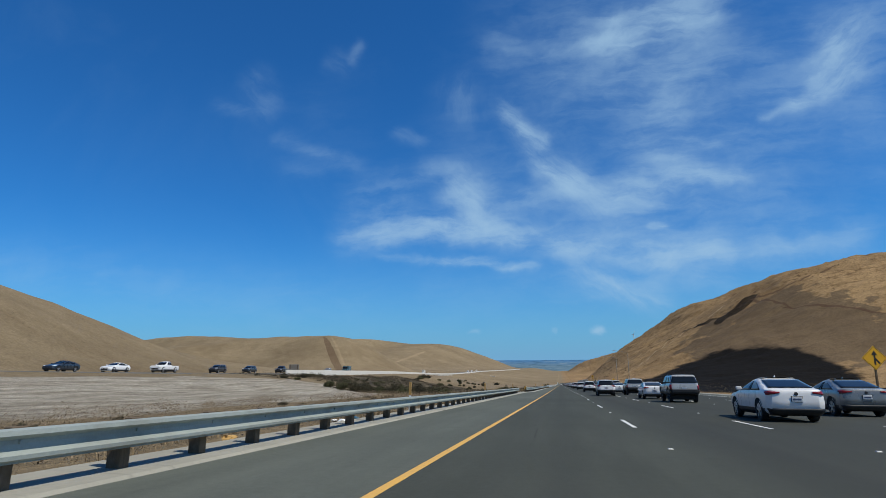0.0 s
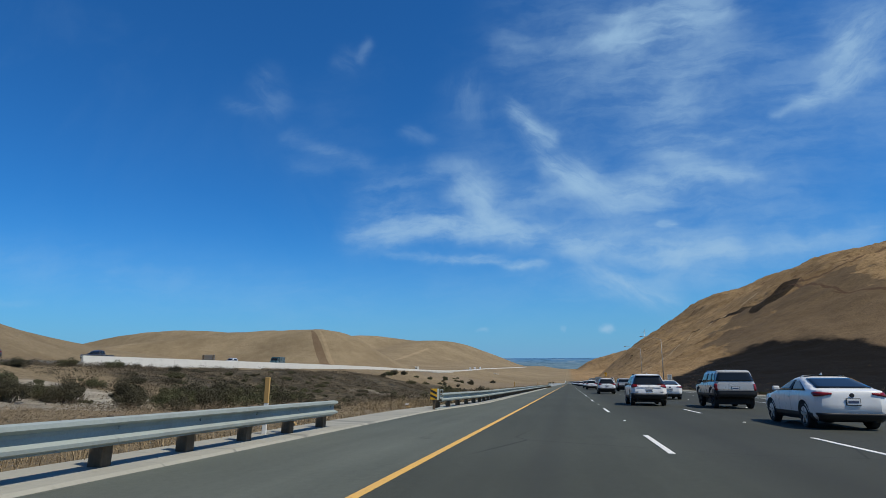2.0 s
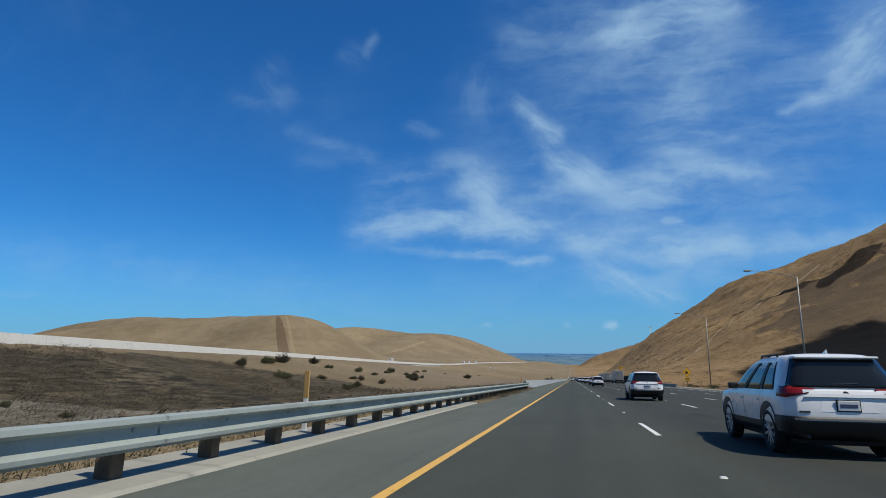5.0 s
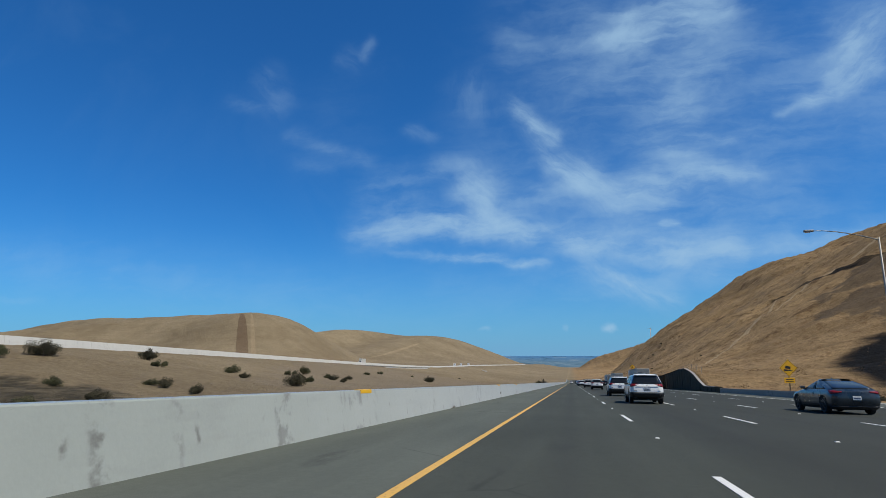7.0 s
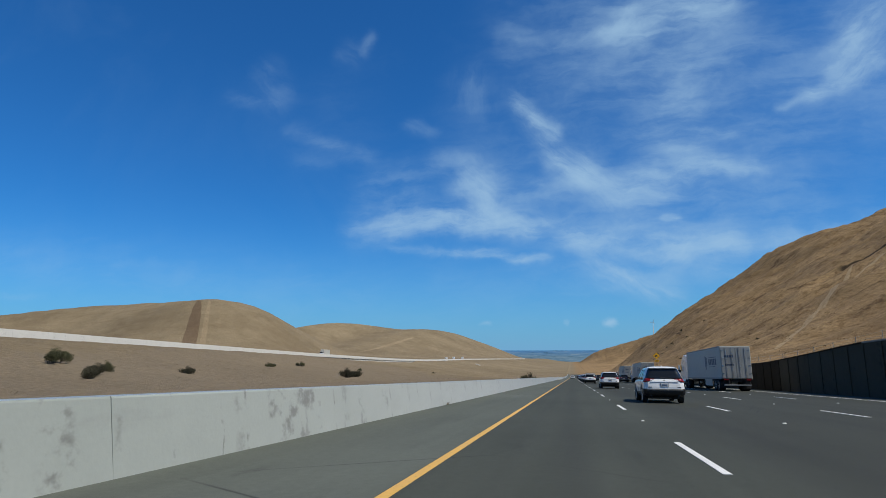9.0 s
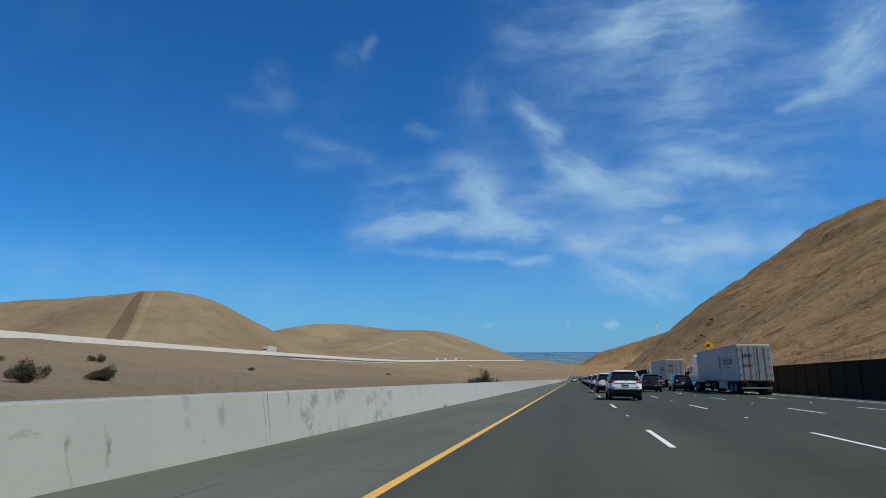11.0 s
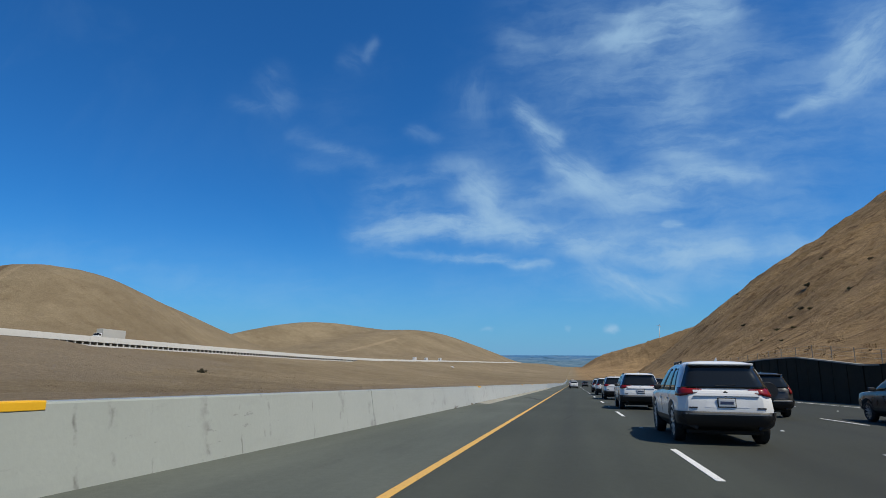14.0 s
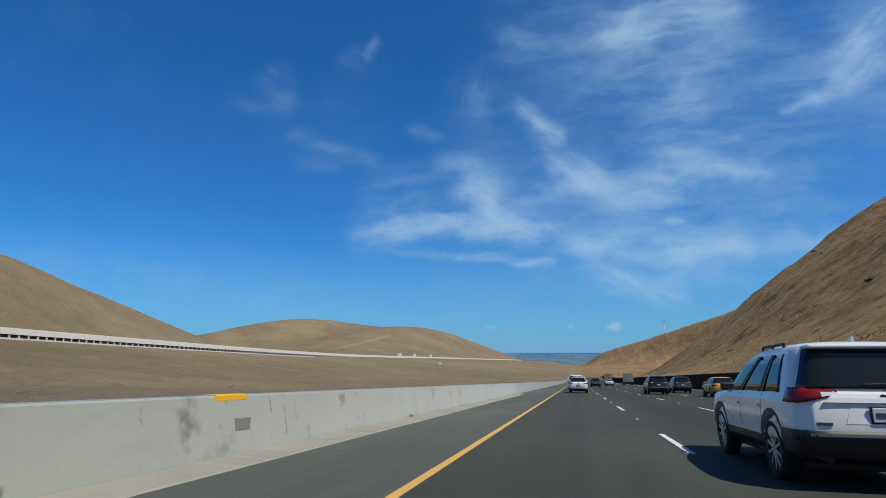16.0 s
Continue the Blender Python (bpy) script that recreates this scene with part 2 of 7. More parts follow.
def left_land(x, y, hills):
    """Height over the carriageway's plane, left of it."""
    ox, oh = opp_x(y), opp_h(y)
    s = np.clip((-7.2 - x) / np.maximum(-7.2 - ox, 1), 0, 1)
    dip = 1.0 + 3.2 * smooth(80, 150, y) - 2.2 * smooth(230, 330, y)
    drop = 0.6 + 1.5 * smooth(590, 604, y) * (1 - smooth(896, 910, y))
    med = (oh - drop * smooth(100, 150, y)) * s ** 1.25 - dip * np.sin(np.pi * np.clip(s * 1.25, 0, 1)) ** 1.3
    rise = 1 - np.exp(-(np.maximum(ox - 24 - x, 0) / 55) ** 2)
    under = np.where(x > ox - 21.5, oh - 1.0 - 2.2 * (np.abs(y - 750) < 160), oh - 0.1)
    return np.where(x > ox, med, under + bumps(hills, x, y) * rise)


def right_land(x, y, hills):
    d = np.maximum(x - 20.4, 0)
    return wall_h(y) * np.exp(-d / 60) * (x > 20.0) + bumps(hills, x, y) * (1 - np.exp(-(np.maximum(x - 19, 0) / 40) ** 1.5))


# ---- materials ----
def material(name, build, rough=0.8, metal=0.0, **extra):
    """A node material; build(k, bsdf) links its inputs."""
    mat = bpy.data.materials.new(name)
    mat.use_nodes = True
    k = Nodes(mat.node_tree)
    bsdf = mat.node_tree.nodes["Principled BSDF"]
    bsdf.inputs["Roughness"].default_value, bsdf.inputs["Metallic"].default_value = rough, metal
    for key, value in extra.items():
        bsdf.inputs[key.replace("_", " ")].default_value = value
    build(k, bsdf)
    return mat


def spot(k, world_space=True):
    return k.add("ShaderNodeNewGeometry").outputs["Position"] if world_space else k.add("ShaderNodeTexCoord").outputs["Object"]


def bump(k, bsdf, height, strength=0.3, distance=0.02):
    node = k.add("ShaderNodeBump", Strength=strength, Distance=distance, Height=height)
    k.plug(bsdf, "Normal", node.outputs[0])


def grained(name, colour, rough=0.6, metal=0.0, scale=6.0, vary=0.25, relief=0.15, local=True, **extra):
    """A plain surface with fine grain and larger stains."""
    def build(k, b):
        p = spot(k, not local)
        big, small = k.noise(p, scale * 0.2, 3.0), k.noise(p, scale * 8, 5.0)
        m = k.math("ADD", k.math("MULTIPLY", k.math("SUBTRACT", big, 0.5), vary * 2), k.math("MULTIPLY", k.math("SUBTRACT", small, 0.5), vary))
        m = k.math("ADD", m, 1.0)
        col = k.mix(1.0, colour, k.add("ShaderNodeCombineColor", Red=m, Green=m, Blue=m).outputs[0], "MULTIPLY")
        k.plug(b, "Base Color", col)
        k.plug(b, "Roughness", k.math("ADD", rough - 0.08, k.math("MULTIPLY", big, 0.16)))
        if relief:
            bump(k, b, small, relief, 0.01)
    return material(name, build, rough, metal, **extra)


def paint(name, colour, metal=0.0, flake=0.0):
    """Car paint under clear coat with a film of road dust."""
    def build(k, b):
        p = spot(k, False)
        dust = k.range(k.noise(p, 2.3, 5.0, 0.6), 0.35, 0.8, 0.0, 0.16)
        k.plug(b, "Base Color", k.mix(dust, colour, (0.34, 0.31, 0.27)))
        k.plug(b, "Roughness", k.math("ADD", 0.26, dust))
    return material(name, build, 0.28, metal, Coat_Weight=0.7, Coat_Roughness=0.06)


SKIDS = [(521.5, -3.06, -0.219), (521.8, -2.84, -0.21)]


def asphalt(name, dark, light, tracks):
    def build(k, b):
        p = spot(k)
        sep = k.add("ShaderNodeSeparateXYZ", Vector=p)
        long = k.add("ShaderNodeMapping", Vector=p)
        long.inputs["Scale"].default_value = (1.0, 0.06, 1.0)
        grit = k.noise(p, 55.0, 3.0, 0.7)
        grit2 = k.noise(p, 9.0, 4.0, 0.6)
        patch = k.noise(p, 0.12, 4.0, 0.55)
        streak = k.noise(long.outputs[0], 1.4, 5.0, 0.6)
        f = k.math("ADD", k.math("MULTIPLY", grit, 0.36), k.math("MULTIPLY", patch, 0.36))
        f = k.math("ADD", f, k.math("MULTIPLY", streak, 0.34))
        f = k.math("ADD", f, k.math("MULTIPLY", grit2, 0.22))
        col = k.mix(k.range(f, 0.42, 0.84, mode="LINEAR"), dark, light)
        if tracks:
            # oil drips down the middle of each lane and rubber in its wheel tracks
            lane = k.math("ABSOLUTE", k.math("SUBTRACT", k.math("MODULO", k.math("ADD", sep.outputs[0], 38.55), 3.66), 1.83))
            drip = k.math("MULTIPLY", k.range(lane, 0.0, 0.55, 1.0, 0.0), k.range(streak, 0.3, 0.7, 0.15, 0.8))
            rub = k.math("MULTIPLY", k.range(k.math("ABSOLUTE", k.math("SUBTRACT", lane, 0.85)), 0.0, 0.4, 1.0, 0.0), k.range(streak, 0.25, 0.75, 0.1, 0.5))
            # right-hand lanes painted darker to match the dimmer right side of the view
            right_dim = k.range(sep.outputs[0], 1.7, 3.2)
            col = k.mix(k.math("MULTIPLY", right_dim, 0.42), col, (0.024, 0.025, 0.022))
            col = k.mix(k.math("MULTIPLY", drip, 0.45), col, (0.022, 0.022, 0.023))
            col = k.mix(k.math("MULTIPLY", rub, 0.25), col, (0.03, 0.03, 0.031))
        if tracks is False:
            # skid marks that swerve over the shoulder
            for y0, x0, lean in SKIDS:
                d = k.math("SUBTRACT", k.math("SUBTRACT", sep.outputs[0], x0), k.math("MULTIPLY", k.math("SUBTRACT", sep.outputs[1], y0), lean))
                on = k.math("MULTIPLY", k.range(k.math("ABSOLUTE", d), 0.05, 0.11, 1.0, 0.0), k.range(k.math("ABSOLUTE", k.math("SUBTRACT", sep.outputs[1], y0)), 3.2, 5.2, 1.0, 0.0))
                col = k.mix(k.math("MULTIPLY", on, k.range(streak, 0.2, 0.6, 0.35, 0.85)), col, (0.014, 0.014, 0.014))
        drop = k.add("ShaderNodeMapping", Vector=p)
        drop.inputs["Scale"].default_value = (1.0, 0.28, 1.0)
        blot = k.math("MULTIPLY", k.range(k.noise(drop.outputs[0], 0.75, 6.0, 0.62), 0.62, 0.72), k.range(k.noise(p, 0.05, 2.0, 0.5), 0.45, 0.6))
        col = k.mix(k.math("MULTIPLY", blot, 0.6), col, (0.02, 0.02, 0.02))
        crack = k.add("ShaderNodeTexVoronoi", Vector=p, Scale=0.16)
        crack.feature = "DISTANCE_TO_EDGE"
        line = k.math("MULTIPLY", k.range(crack.outputs[0], 0.0, 0.006, 1.0, 0.0), k.range(patch, 0.5, 0.65))
        col = k.mix(k.math("MULTIPLY", line, 0.7), col, (0.012, 0.012, 0.012))
        k.plug(b, "Base Color", col)
        k.plug(b, "Roughness", k.math("ADD", 0.78, k.math("MULTIPLY", grit, 0.2)))
        bump(k, b, k.math("ADD", grit, k.math("MULTIPLY", grit2, 0.5)), 0.35, 0.008)
    return material(name, build, 0.9, 0.0, Specular_IOR_Level=0.25)


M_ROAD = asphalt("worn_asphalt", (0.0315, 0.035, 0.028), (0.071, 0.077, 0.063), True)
M_SHOULDER = asphalt("shoulder_asphalt", (0.056, 0.063, 0.053), (0.125, 0.136, 0.115), False)
M_DECK = asphalt("pale_far_asphalt", (0.13, 0.128, 0.12), (0.22, 0.215, 0.2), False)


def worn_paint(name, colour, under=(0.05, 0.05, 0.05)):
    def build(k, b):
        p = spot(k)
        chip = k.range(k.noise(p, 18.0, 6.0, 0.7), 0.56, 0.7)
        dirt = k.noise(p, 1.1, 4.0, 0.6)
        col = k.mix(k.math("MULTIPLY", dirt, 0.35), colour, (0.25, 0.24, 0.22))
        k.plug(b, "Base Color", k.mix(k.math("MULTIPLY", chip, 0.7), col, under))
        bump(k, b, k.noise(p, 60.0, 2.0), 0.2, 0.004)
    return material(name, build, 0.7)


M_WHITE_LINE = worn_paint("worn_white_line_paint", (0.78, 0.78, 0.76))
M_YELLOW_LINE = worn_paint("worn_yellow_line_paint", (0.72, 0.40, 0.055))


def concrete(name, light, dark, stain=0.6, grime=1.0, dust=0.0):
    def build(k, b):
        p = spot(k)
        sep = k.add("ShaderNodeSeparateXYZ", Vector=p)
        cloud, fine = k.noise(p, 0.7, 5.0, 0.6), k.noise(p, 14.0, 5.0, 0.6)
        soil = tuple(v * grime for v in (0.13, 0.128, 0.118))
        col = k.mix(k.math("ADD", k.math("MULTIPLY", cloud, 0.7), k.math("MULTIPLY", fine, 0.3)), dark, light)
        # grey clouding in flat lying bands, as left by the pours
        band = k.add("ShaderNodeMapping", Vector=p)
        band.inputs["Scale"].default_value = (0.5, 0.35, 1.7)
        col = k.mix(k.math("MULTIPLY", k.range(k.noise(band.outputs[0], 1.3, 6.0, 0.62), 0.5, 0.72), stain * 0.5), col, tuple(v * grime for v in (0.24, 0.25, 0.235)))
        # narrow runs of dirt that start and stop along their height
        along = k.math("ADD", sep.outputs[1], k.math("MULTIPLY", k.noise(p, 2.6, 4.0, 0.6), 0.28))
        for pitch, wide, seed in ((0.55, 0.012, 0.0), (0.33, 0.02, 40.0)):
            strip = k.add("ShaderNodeCombineXYZ", X=along, Y=seed).outputs[0]
            line = k.range(k.math("ABSOLUTE", k.math("SUBTRACT", k.noise(strip, pitch, 1.0, 0.5), 0.5)), 0.0, wide, 1.0, 0.0)
            broken = k.add("ShaderNodeCombineXYZ", X=k.math("MULTIPLY", sep.outputs[1], 0.9), Y=sep.outputs[2], Z=seed).outputs[0]
            col = k.mix(k.math("MULTIPLY", k.math("MULTIPLY", line, k.range(k.noise(broken, 2.2, 4.0, 0.6), 0.48, 0.64)), stain * (1.1 if seed == 0 else 0.7)), col, soil)
        # scraped rubber marks and small knocks
        scuff = k.add("ShaderNodeMapping", Vector=p)
        scuff.inputs["Scale"].default_value = (0.4, 0.5, 1.9)
        rare = k.range(k.noise(p, 0.12, 2.0, 0.5), 0.5, 0.62)
        knock = k.math("MULTIPLY", k.range(k.noise(scuff.outputs[0], 3.4, 7.0, 0.72), 0.62, 0.67), rare)
        col = k.mix(k.math("MULTIPLY", knock, stain * 0.7), col, soil)
        k.plug(b, "Base Color", col)
        bump(k, b, fine, 0.25, 0.01)
    return material(name, build, 0.88, 0.0, Specular_IOR_Level=0.25 * min(1.0, grime + 0.02), Sheen_Weight=dust, Sheen_Roughness=0.4)


# dust here is a sheen, set to brighten the barrier's far end in view
M_BARRIER = concrete("stained_barrier_concrete", (0.375, 0.398, 0.366), (0.26, 0.284, 0.26), 0.75, dust=1.0)
M_OLD_CONCRETE = concrete("old_grey_concrete", (0.36, 0.35, 0.32), (0.25, 0.24, 0.22), 0.4)
M_KERB = concrete("pale_gutter_concrete", (0.39, 0.375, 0.32), (0.19, 0.185, 0.155), 0.6)
# near-black base colour: the shade on the wall's road side is put into it
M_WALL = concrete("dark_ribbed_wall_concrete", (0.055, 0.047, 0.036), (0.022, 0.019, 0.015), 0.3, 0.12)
# lighter brown copy for the wall's first stretch, matched to its brighter look
M_WALL_BROWN = concrete("weathered_brown_wall_concrete", (0.105, 0.094, 0.07), (0.05, 0.045, 0.034), 0.5, 0.25)
M_FARWALL = concrete("pale_far_barrier_concrete", (0.62, 0.61, 0.57), (0.5, 0.49, 0.46), 0.2)


def steel(k, b):
    p = spot(k)
    spangle = k.noise(p, 26.0, 4.0, 0.6)
    soil = k.range(k.noise(p, 0.9, 5.0, 0.6), 0.4, 0.75)
    k.plug(b, "Base Color", k.mix(k.math("MULTIPLY", soil, 0.5), k.mix(spangle, (0.26, 0.30, 0.285), (0.36, 0.40, 0.38)), (0.17, 0.18, 0.16)))
    k.plug(b, "Roughness", k.math("ADD", 0.6, k.math("MULTIPLY", soil, 0.2)))
    bump(k, b, spangle, 0.06, 0.004)


M_STEEL = material("weathered_galvanised_steel", steel, 0.65, 0.1)


def timber(k, b):
    p = spot(k)
    grain = k.add("ShaderNodeMapping", Vector=p)
    grain.inputs["Scale"].default_value = (14.0, 14.0, 1.1)
    g = k.noise(grain.outputs[0], 2.0, 6.0, 0.65)
    dusty = k.range(k.noise(p, 5.0, 4.0, 0.6), 0.45, 0.75)
    rnd = k.add("ShaderNodeObjectInfo").outputs["Random"]
    col = k.mix(g, (0.05, 0.036, 0.022), (0.17, 0.125, 0.075))
    col = k.mix(k.math("MULTIPLY", rnd, 0.4), col, (0.12, 0.085, 0.055))
    k.plug(b, "Base Color", k.mix(k.math("MULTIPLY", dusty, 0.4), col, (0.24, 0.2, 0.15)))
    bump(k, b, g, 0.6, 0.02)


M_TIMBER = material("weathered_timber_post", timber, 0.9)
M_RUBBER = grained("tyre_rubber", (0.018, 0.018, 0.019), 0.85, 0, 8, 0.3)
M_BLACK = grained("black_plastic", (0.016, 0.016, 0.018), 0.5, 0, 6, 0.2, 0.1)
# near-black for plates that stand in for the shade inside wheel wells
M_WELL_SHADE = grained("wheel_well_black", (0.006, 0.006, 0.006), 0.95, 0, 6, 0.1, 0)
M_CHROME = grained("brushed_bright_metal", (0.62, 0.63, 0.65), 0.22, 1.0, 6, 0.08, 0)
M_RIM = grained("alloy_rim", (0.42, 0.43, 0.45), 0.35, 0.85, 6, 0.15, 0)
M_RED = grained("red_lamp_lens", (0.20, 0.01, 0.012), 0.15, 0, 6, 0.1, 0)
M_LAMP = grained("clear_lamp_lens", (0.75, 0.76, 0.78), 0.1, 0.2, 6, 0.1, 0)
M_PLATE = grained("number_plate_white", (0.66, 0.68, 0.7), 0.5, 0, 6, 0.08, 0)
M_PLATE_BAR = grained("number_plate_dark_bars", (0.05, 0.07, 0.14), 0.5, 0, 6, 0.08, 0)
M_GLASS = grained("tinted_car_glass", (0.012, 0.014, 0.016), 0.05, 0, 3, 0.2, 0, Specular_IOR_Level=0.6)
M_SIGN_Y = grained("yellow_sign_sheeting", (0.80, 0.44, 0.02), 0.45, 0, 3, 0.12, 0)
M_SIGN_K = grained("black_sign_sheeting", (0.02, 0.02, 0.02), 0.5, 0, 3, 0.1, 0)
M_SIGN_W = grained("white_sign_sheeting", (0.72, 0.72, 0.70), 0.5, 0, 3, 0.1, 0)
M_POLE = grained("grey_galvanised_pole", (0.30, 0.29, 0.27), 0.55, 0.4, 5, 0.2, 0.1)


def land(k, b):
    """Dry summer grass with blackish ground, bare tracks and dirt, all placed in the land."""
    p = spot(k)
    sep = k.add("ShaderNodeSeparateXYZ", Vector=p)
    big, mid = k.noise(p, 0.011, 5.0, 0.55), k.noise(p, 0.075, 6.0, 0.62)
    fine, blade = k.noise(p, 0.9, 6.0, 0.68), k.noise(p, 7.0, 4.0, 0.7)
    f = k.math("ADD", k.math("MULTIPLY", big, 0.45), k.math("MULTIPLY", mid, 0.35))
    f = k.math("ADD", f, k.math("MULTIPLY", fine, 0.2))
    left = k.mix(k.range(f, 0.34, 0.68), (0.165, 0.126, 0.077), (0.265, 0.210, 0.134))
    right = k.mix(k.range(f, 0.36, 0.66), (0.19, 0.124, 0.062), (0.37, 0.25, 0.128))
    side = k.range(sep.outputs[0], -3.0, 14.0)
    col = k.mix(side, left, right)
    # rills and gullies down the slopes, drawn only as darker streaks of colour
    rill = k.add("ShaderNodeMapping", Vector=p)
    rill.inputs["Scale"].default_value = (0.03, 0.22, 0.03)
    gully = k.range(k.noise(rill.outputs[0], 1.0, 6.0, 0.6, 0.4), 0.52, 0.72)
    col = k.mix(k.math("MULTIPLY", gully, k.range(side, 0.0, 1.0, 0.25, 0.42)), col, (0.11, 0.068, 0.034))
    col = k.mix(k.math("MULTIPLY", k.range(blade, 0.55, 0.75), k.range(side, 0.0, 1.0, 0.16, 0.35)), col, (0.12, 0.08, 0.04))
    clump = k.noise(p, 0.42, 7.0, 0.72)
    near_grain = k.noise(p, 2.6, 5.0, 0.75)
    col = k.mix(k.math("MULTIPLY", k.range(clump, 0.5, 0.62), k.range(side, 0.0, 1.0, 0.2, 0.6)), col, k.mix(side, (0.10, 0.072, 0.042), (0.12, 0.065, 0.026)))
    col = k.mix(k.math("MULTIPLY", k.range(near_grain, 0.52, 0.72), k.range(side, 0.0, 1.0, 0.22, 0.4)), col, (0.085, 0.06, 0.034))
    col = k.mix(k.math("MULTIPLY", k.range(near_grain, 0.5, 0.3), k.range(side, 0.0, 1.0, 0.12, 0.25)), col, (0.42, 0.32, 0.2))
    # dead brush: dark stems, straw and grey soil in tangled streaks
    tangle = k.add("ShaderNodeMapping", Vector=p)
    tangle.inputs["Scale"].default_value = (0.5, 0.16, 0.5)
    stems, soil = k.noise(tangle.outputs[0], 1.6, 8.0, 0.75), k.noise(p, 0.09, 4.0, 0.6)
    brushy = k.mix(k.range(stems, 0.38, 0.64), (0.022, 0.02, 0.014), k.mix(k.range(soil, 0.42, 0.6), (0.085, 0.072, 0.05), (0.15, 0.122, 0.08)))
    graded = k.add("ShaderNodeMapping", Vector=p)
    graded.inputs["Scale"].default_value = (0.9, 0.12, 0.5)
    scraped = k.mix(k.range(k.noise(graded.outputs[0], 0.9, 7.0, 0.7), 0.34, 0.66), (0.215, 0.19, 0.15), (0.42, 0.39, 0.33))
    # rock ledges, and gully shade painted as dark earthy streaks, on the cut slope
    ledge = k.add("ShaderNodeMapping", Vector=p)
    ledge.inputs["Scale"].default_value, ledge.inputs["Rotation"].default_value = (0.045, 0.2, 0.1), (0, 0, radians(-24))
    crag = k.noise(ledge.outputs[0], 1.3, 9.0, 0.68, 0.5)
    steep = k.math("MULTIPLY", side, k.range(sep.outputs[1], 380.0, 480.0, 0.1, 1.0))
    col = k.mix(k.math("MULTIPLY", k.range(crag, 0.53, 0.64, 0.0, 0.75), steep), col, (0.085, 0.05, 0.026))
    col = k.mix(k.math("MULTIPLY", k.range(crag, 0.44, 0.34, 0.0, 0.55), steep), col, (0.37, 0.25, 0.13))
    # patches with an outline of their own: centre, radii, turn, edge, colour, strength
    for cx, cy, rx, ry, a, edge, tone, strength in PATCHES:
        c, s = math.cos(radians(a)), math.sin(radians(a))
        d = k.vec("SUBTRACT", p, (cx, cy, 0.0))
        u = k.math("DIVIDE", k.vec("DOT_PRODUCT", d, (c, s, 0)), rx)
        v = k.math("DIVIDE", k.vec("DOT_PRODUCT", d, (-s, c, 0)), ry)
        q = k.math("ADD", k.math("MULTIPLY", u, u), k.math("MULTIPLY", v, v))
        q = k.math("ADD", q, k.math("MULTIPLY", k.math("SUBTRACT", k.noise(p, 0.06 + 1.2 / (rx + ry), 5.0, 0.6), 0.5), edge))
        m = k.math("MULTIPLY", k.range(q, 0.84, 1.06, 1.0, 0.0), strength)
        tone = {SCRUB: brushy, DIRT: scraped}.get(tone, tone)
        col = k.mix(m, col, tone)
    speck = k.range(k.noise(p, 1.7, 6.0, 0.75), 0.3, 0.7, k.range(side, 0.0, 1.0, 0.68, 0.6), k.range(side, 0.0, 1.0, 1.32, 1.42), "LINEAR")
    col = k.mix(1.0, col, k.add("ShaderNodeCombineColor", Red=speck, Green=speck, Blue=speck).outputs[0], "MULTIPLY")
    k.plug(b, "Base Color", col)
    bump(k, b, k.math("ADD", k.math("MULTIPLY", blade, 0.4), k.math("ADD", fine, k.math("MULTIPLY", mid, 2.0))), 0.8, 0.6)


BANK = (0.20, 0.16, 0.115)
NEAR_BLACK, GREY_BROWN, DIRT, BROWN, SCRUB, PALE_STREAK = (0.0075, 0.0066, 0.0055), (0.088, 0.067, 0.046), (0.26, 0.23, 0.185), (0.088, 0.052, 0.033), (0.064, 0.058, 0.044), (0.42, 0.32, 0.2)
PATCHES = [
    (-37, 52, 14.5, 62, 2, 1.3, DIRT, 0.92),
    (-42, 178, 27, 64, 5, 1.0, SCRUB, 0.92),
    (-50, 252, 20, 36, 0, 1.6, SCRUB, 0.85),
    (-70, 470, 40, 190, 17, 2.2, BANK, 0.55),
    (-22, 520, 10, 190, 2, 2.2, BANK, 0.5),
    (-40, 205, 5, 20, -20, 1.6, DIRT, 0.4),
    (-7, 216, 4.2, 26, 0, 0.8, SCRUB, 0.85),
    (145, 408, 54, 86, 20, 2.8, GREY_BROWN, 0.7),
    (92, 330, 51, 82, -10, 0.6, NEAR_BLACK, 1.0),
    (58, 232, 35, 95, 2, 0.7, NEAR_BLACK, 1.0),
    (36, 175, 15.5, 105, 0, 0.6, NEAR_BLACK, 1.0),
    (23, 185, 4, 90, 0, 1.2, GREY_BROWN, 0.75),
    (138, 484, 24, 8, 30, 0.7, NEAR_BLACK, 0.85),
    (121.0, 492.0, 17, 4.2, 138.4, 0.5, NEAR_BLACK, 0.8),
    (104.0, 508.0, 19, 3.4, 135.0, 0.5, NEAR_BLACK, 0.8),
    (116.0, 510.0, 38.0, 1.1, -158.0, 0.3, PALE_STREAK, 0.6),
    (65.5, 474.0, 42.0, 1.1, -126.0, 0.3, PALE_STREAK, 0.6),
    (155.5, 465.0, 26.0, 1.2, -75.3, 0.3, BROWN, 0.8),
    (179.0, 420.0, 36.0, 1.2, -51.0, 0.3, BROWN, 0.8),
    (166.0, 480.0, 19.1, 1.2, -20.6, 0.3, BROWN, 0.7),
    (197.0, 480.0, 18.1, 1.2, 21.8, 0.3, BROWN, 0.7),
    # left hill's fold: its shaded and lit flanks painted as dark and pale stripes
    (-262.0, 657.0, 104.0, 5.0, -56.9, 0.35, BROWN, 0.6),
    (-254.0, 661.0, 100.0, 2.0, -56.9, 0.35, PALE_STREAK, 0.2),
    (-480.5, 1799.0, 179.4, 7.0, 83.0, 0.5, PALE_STREAK, 0.25),
]
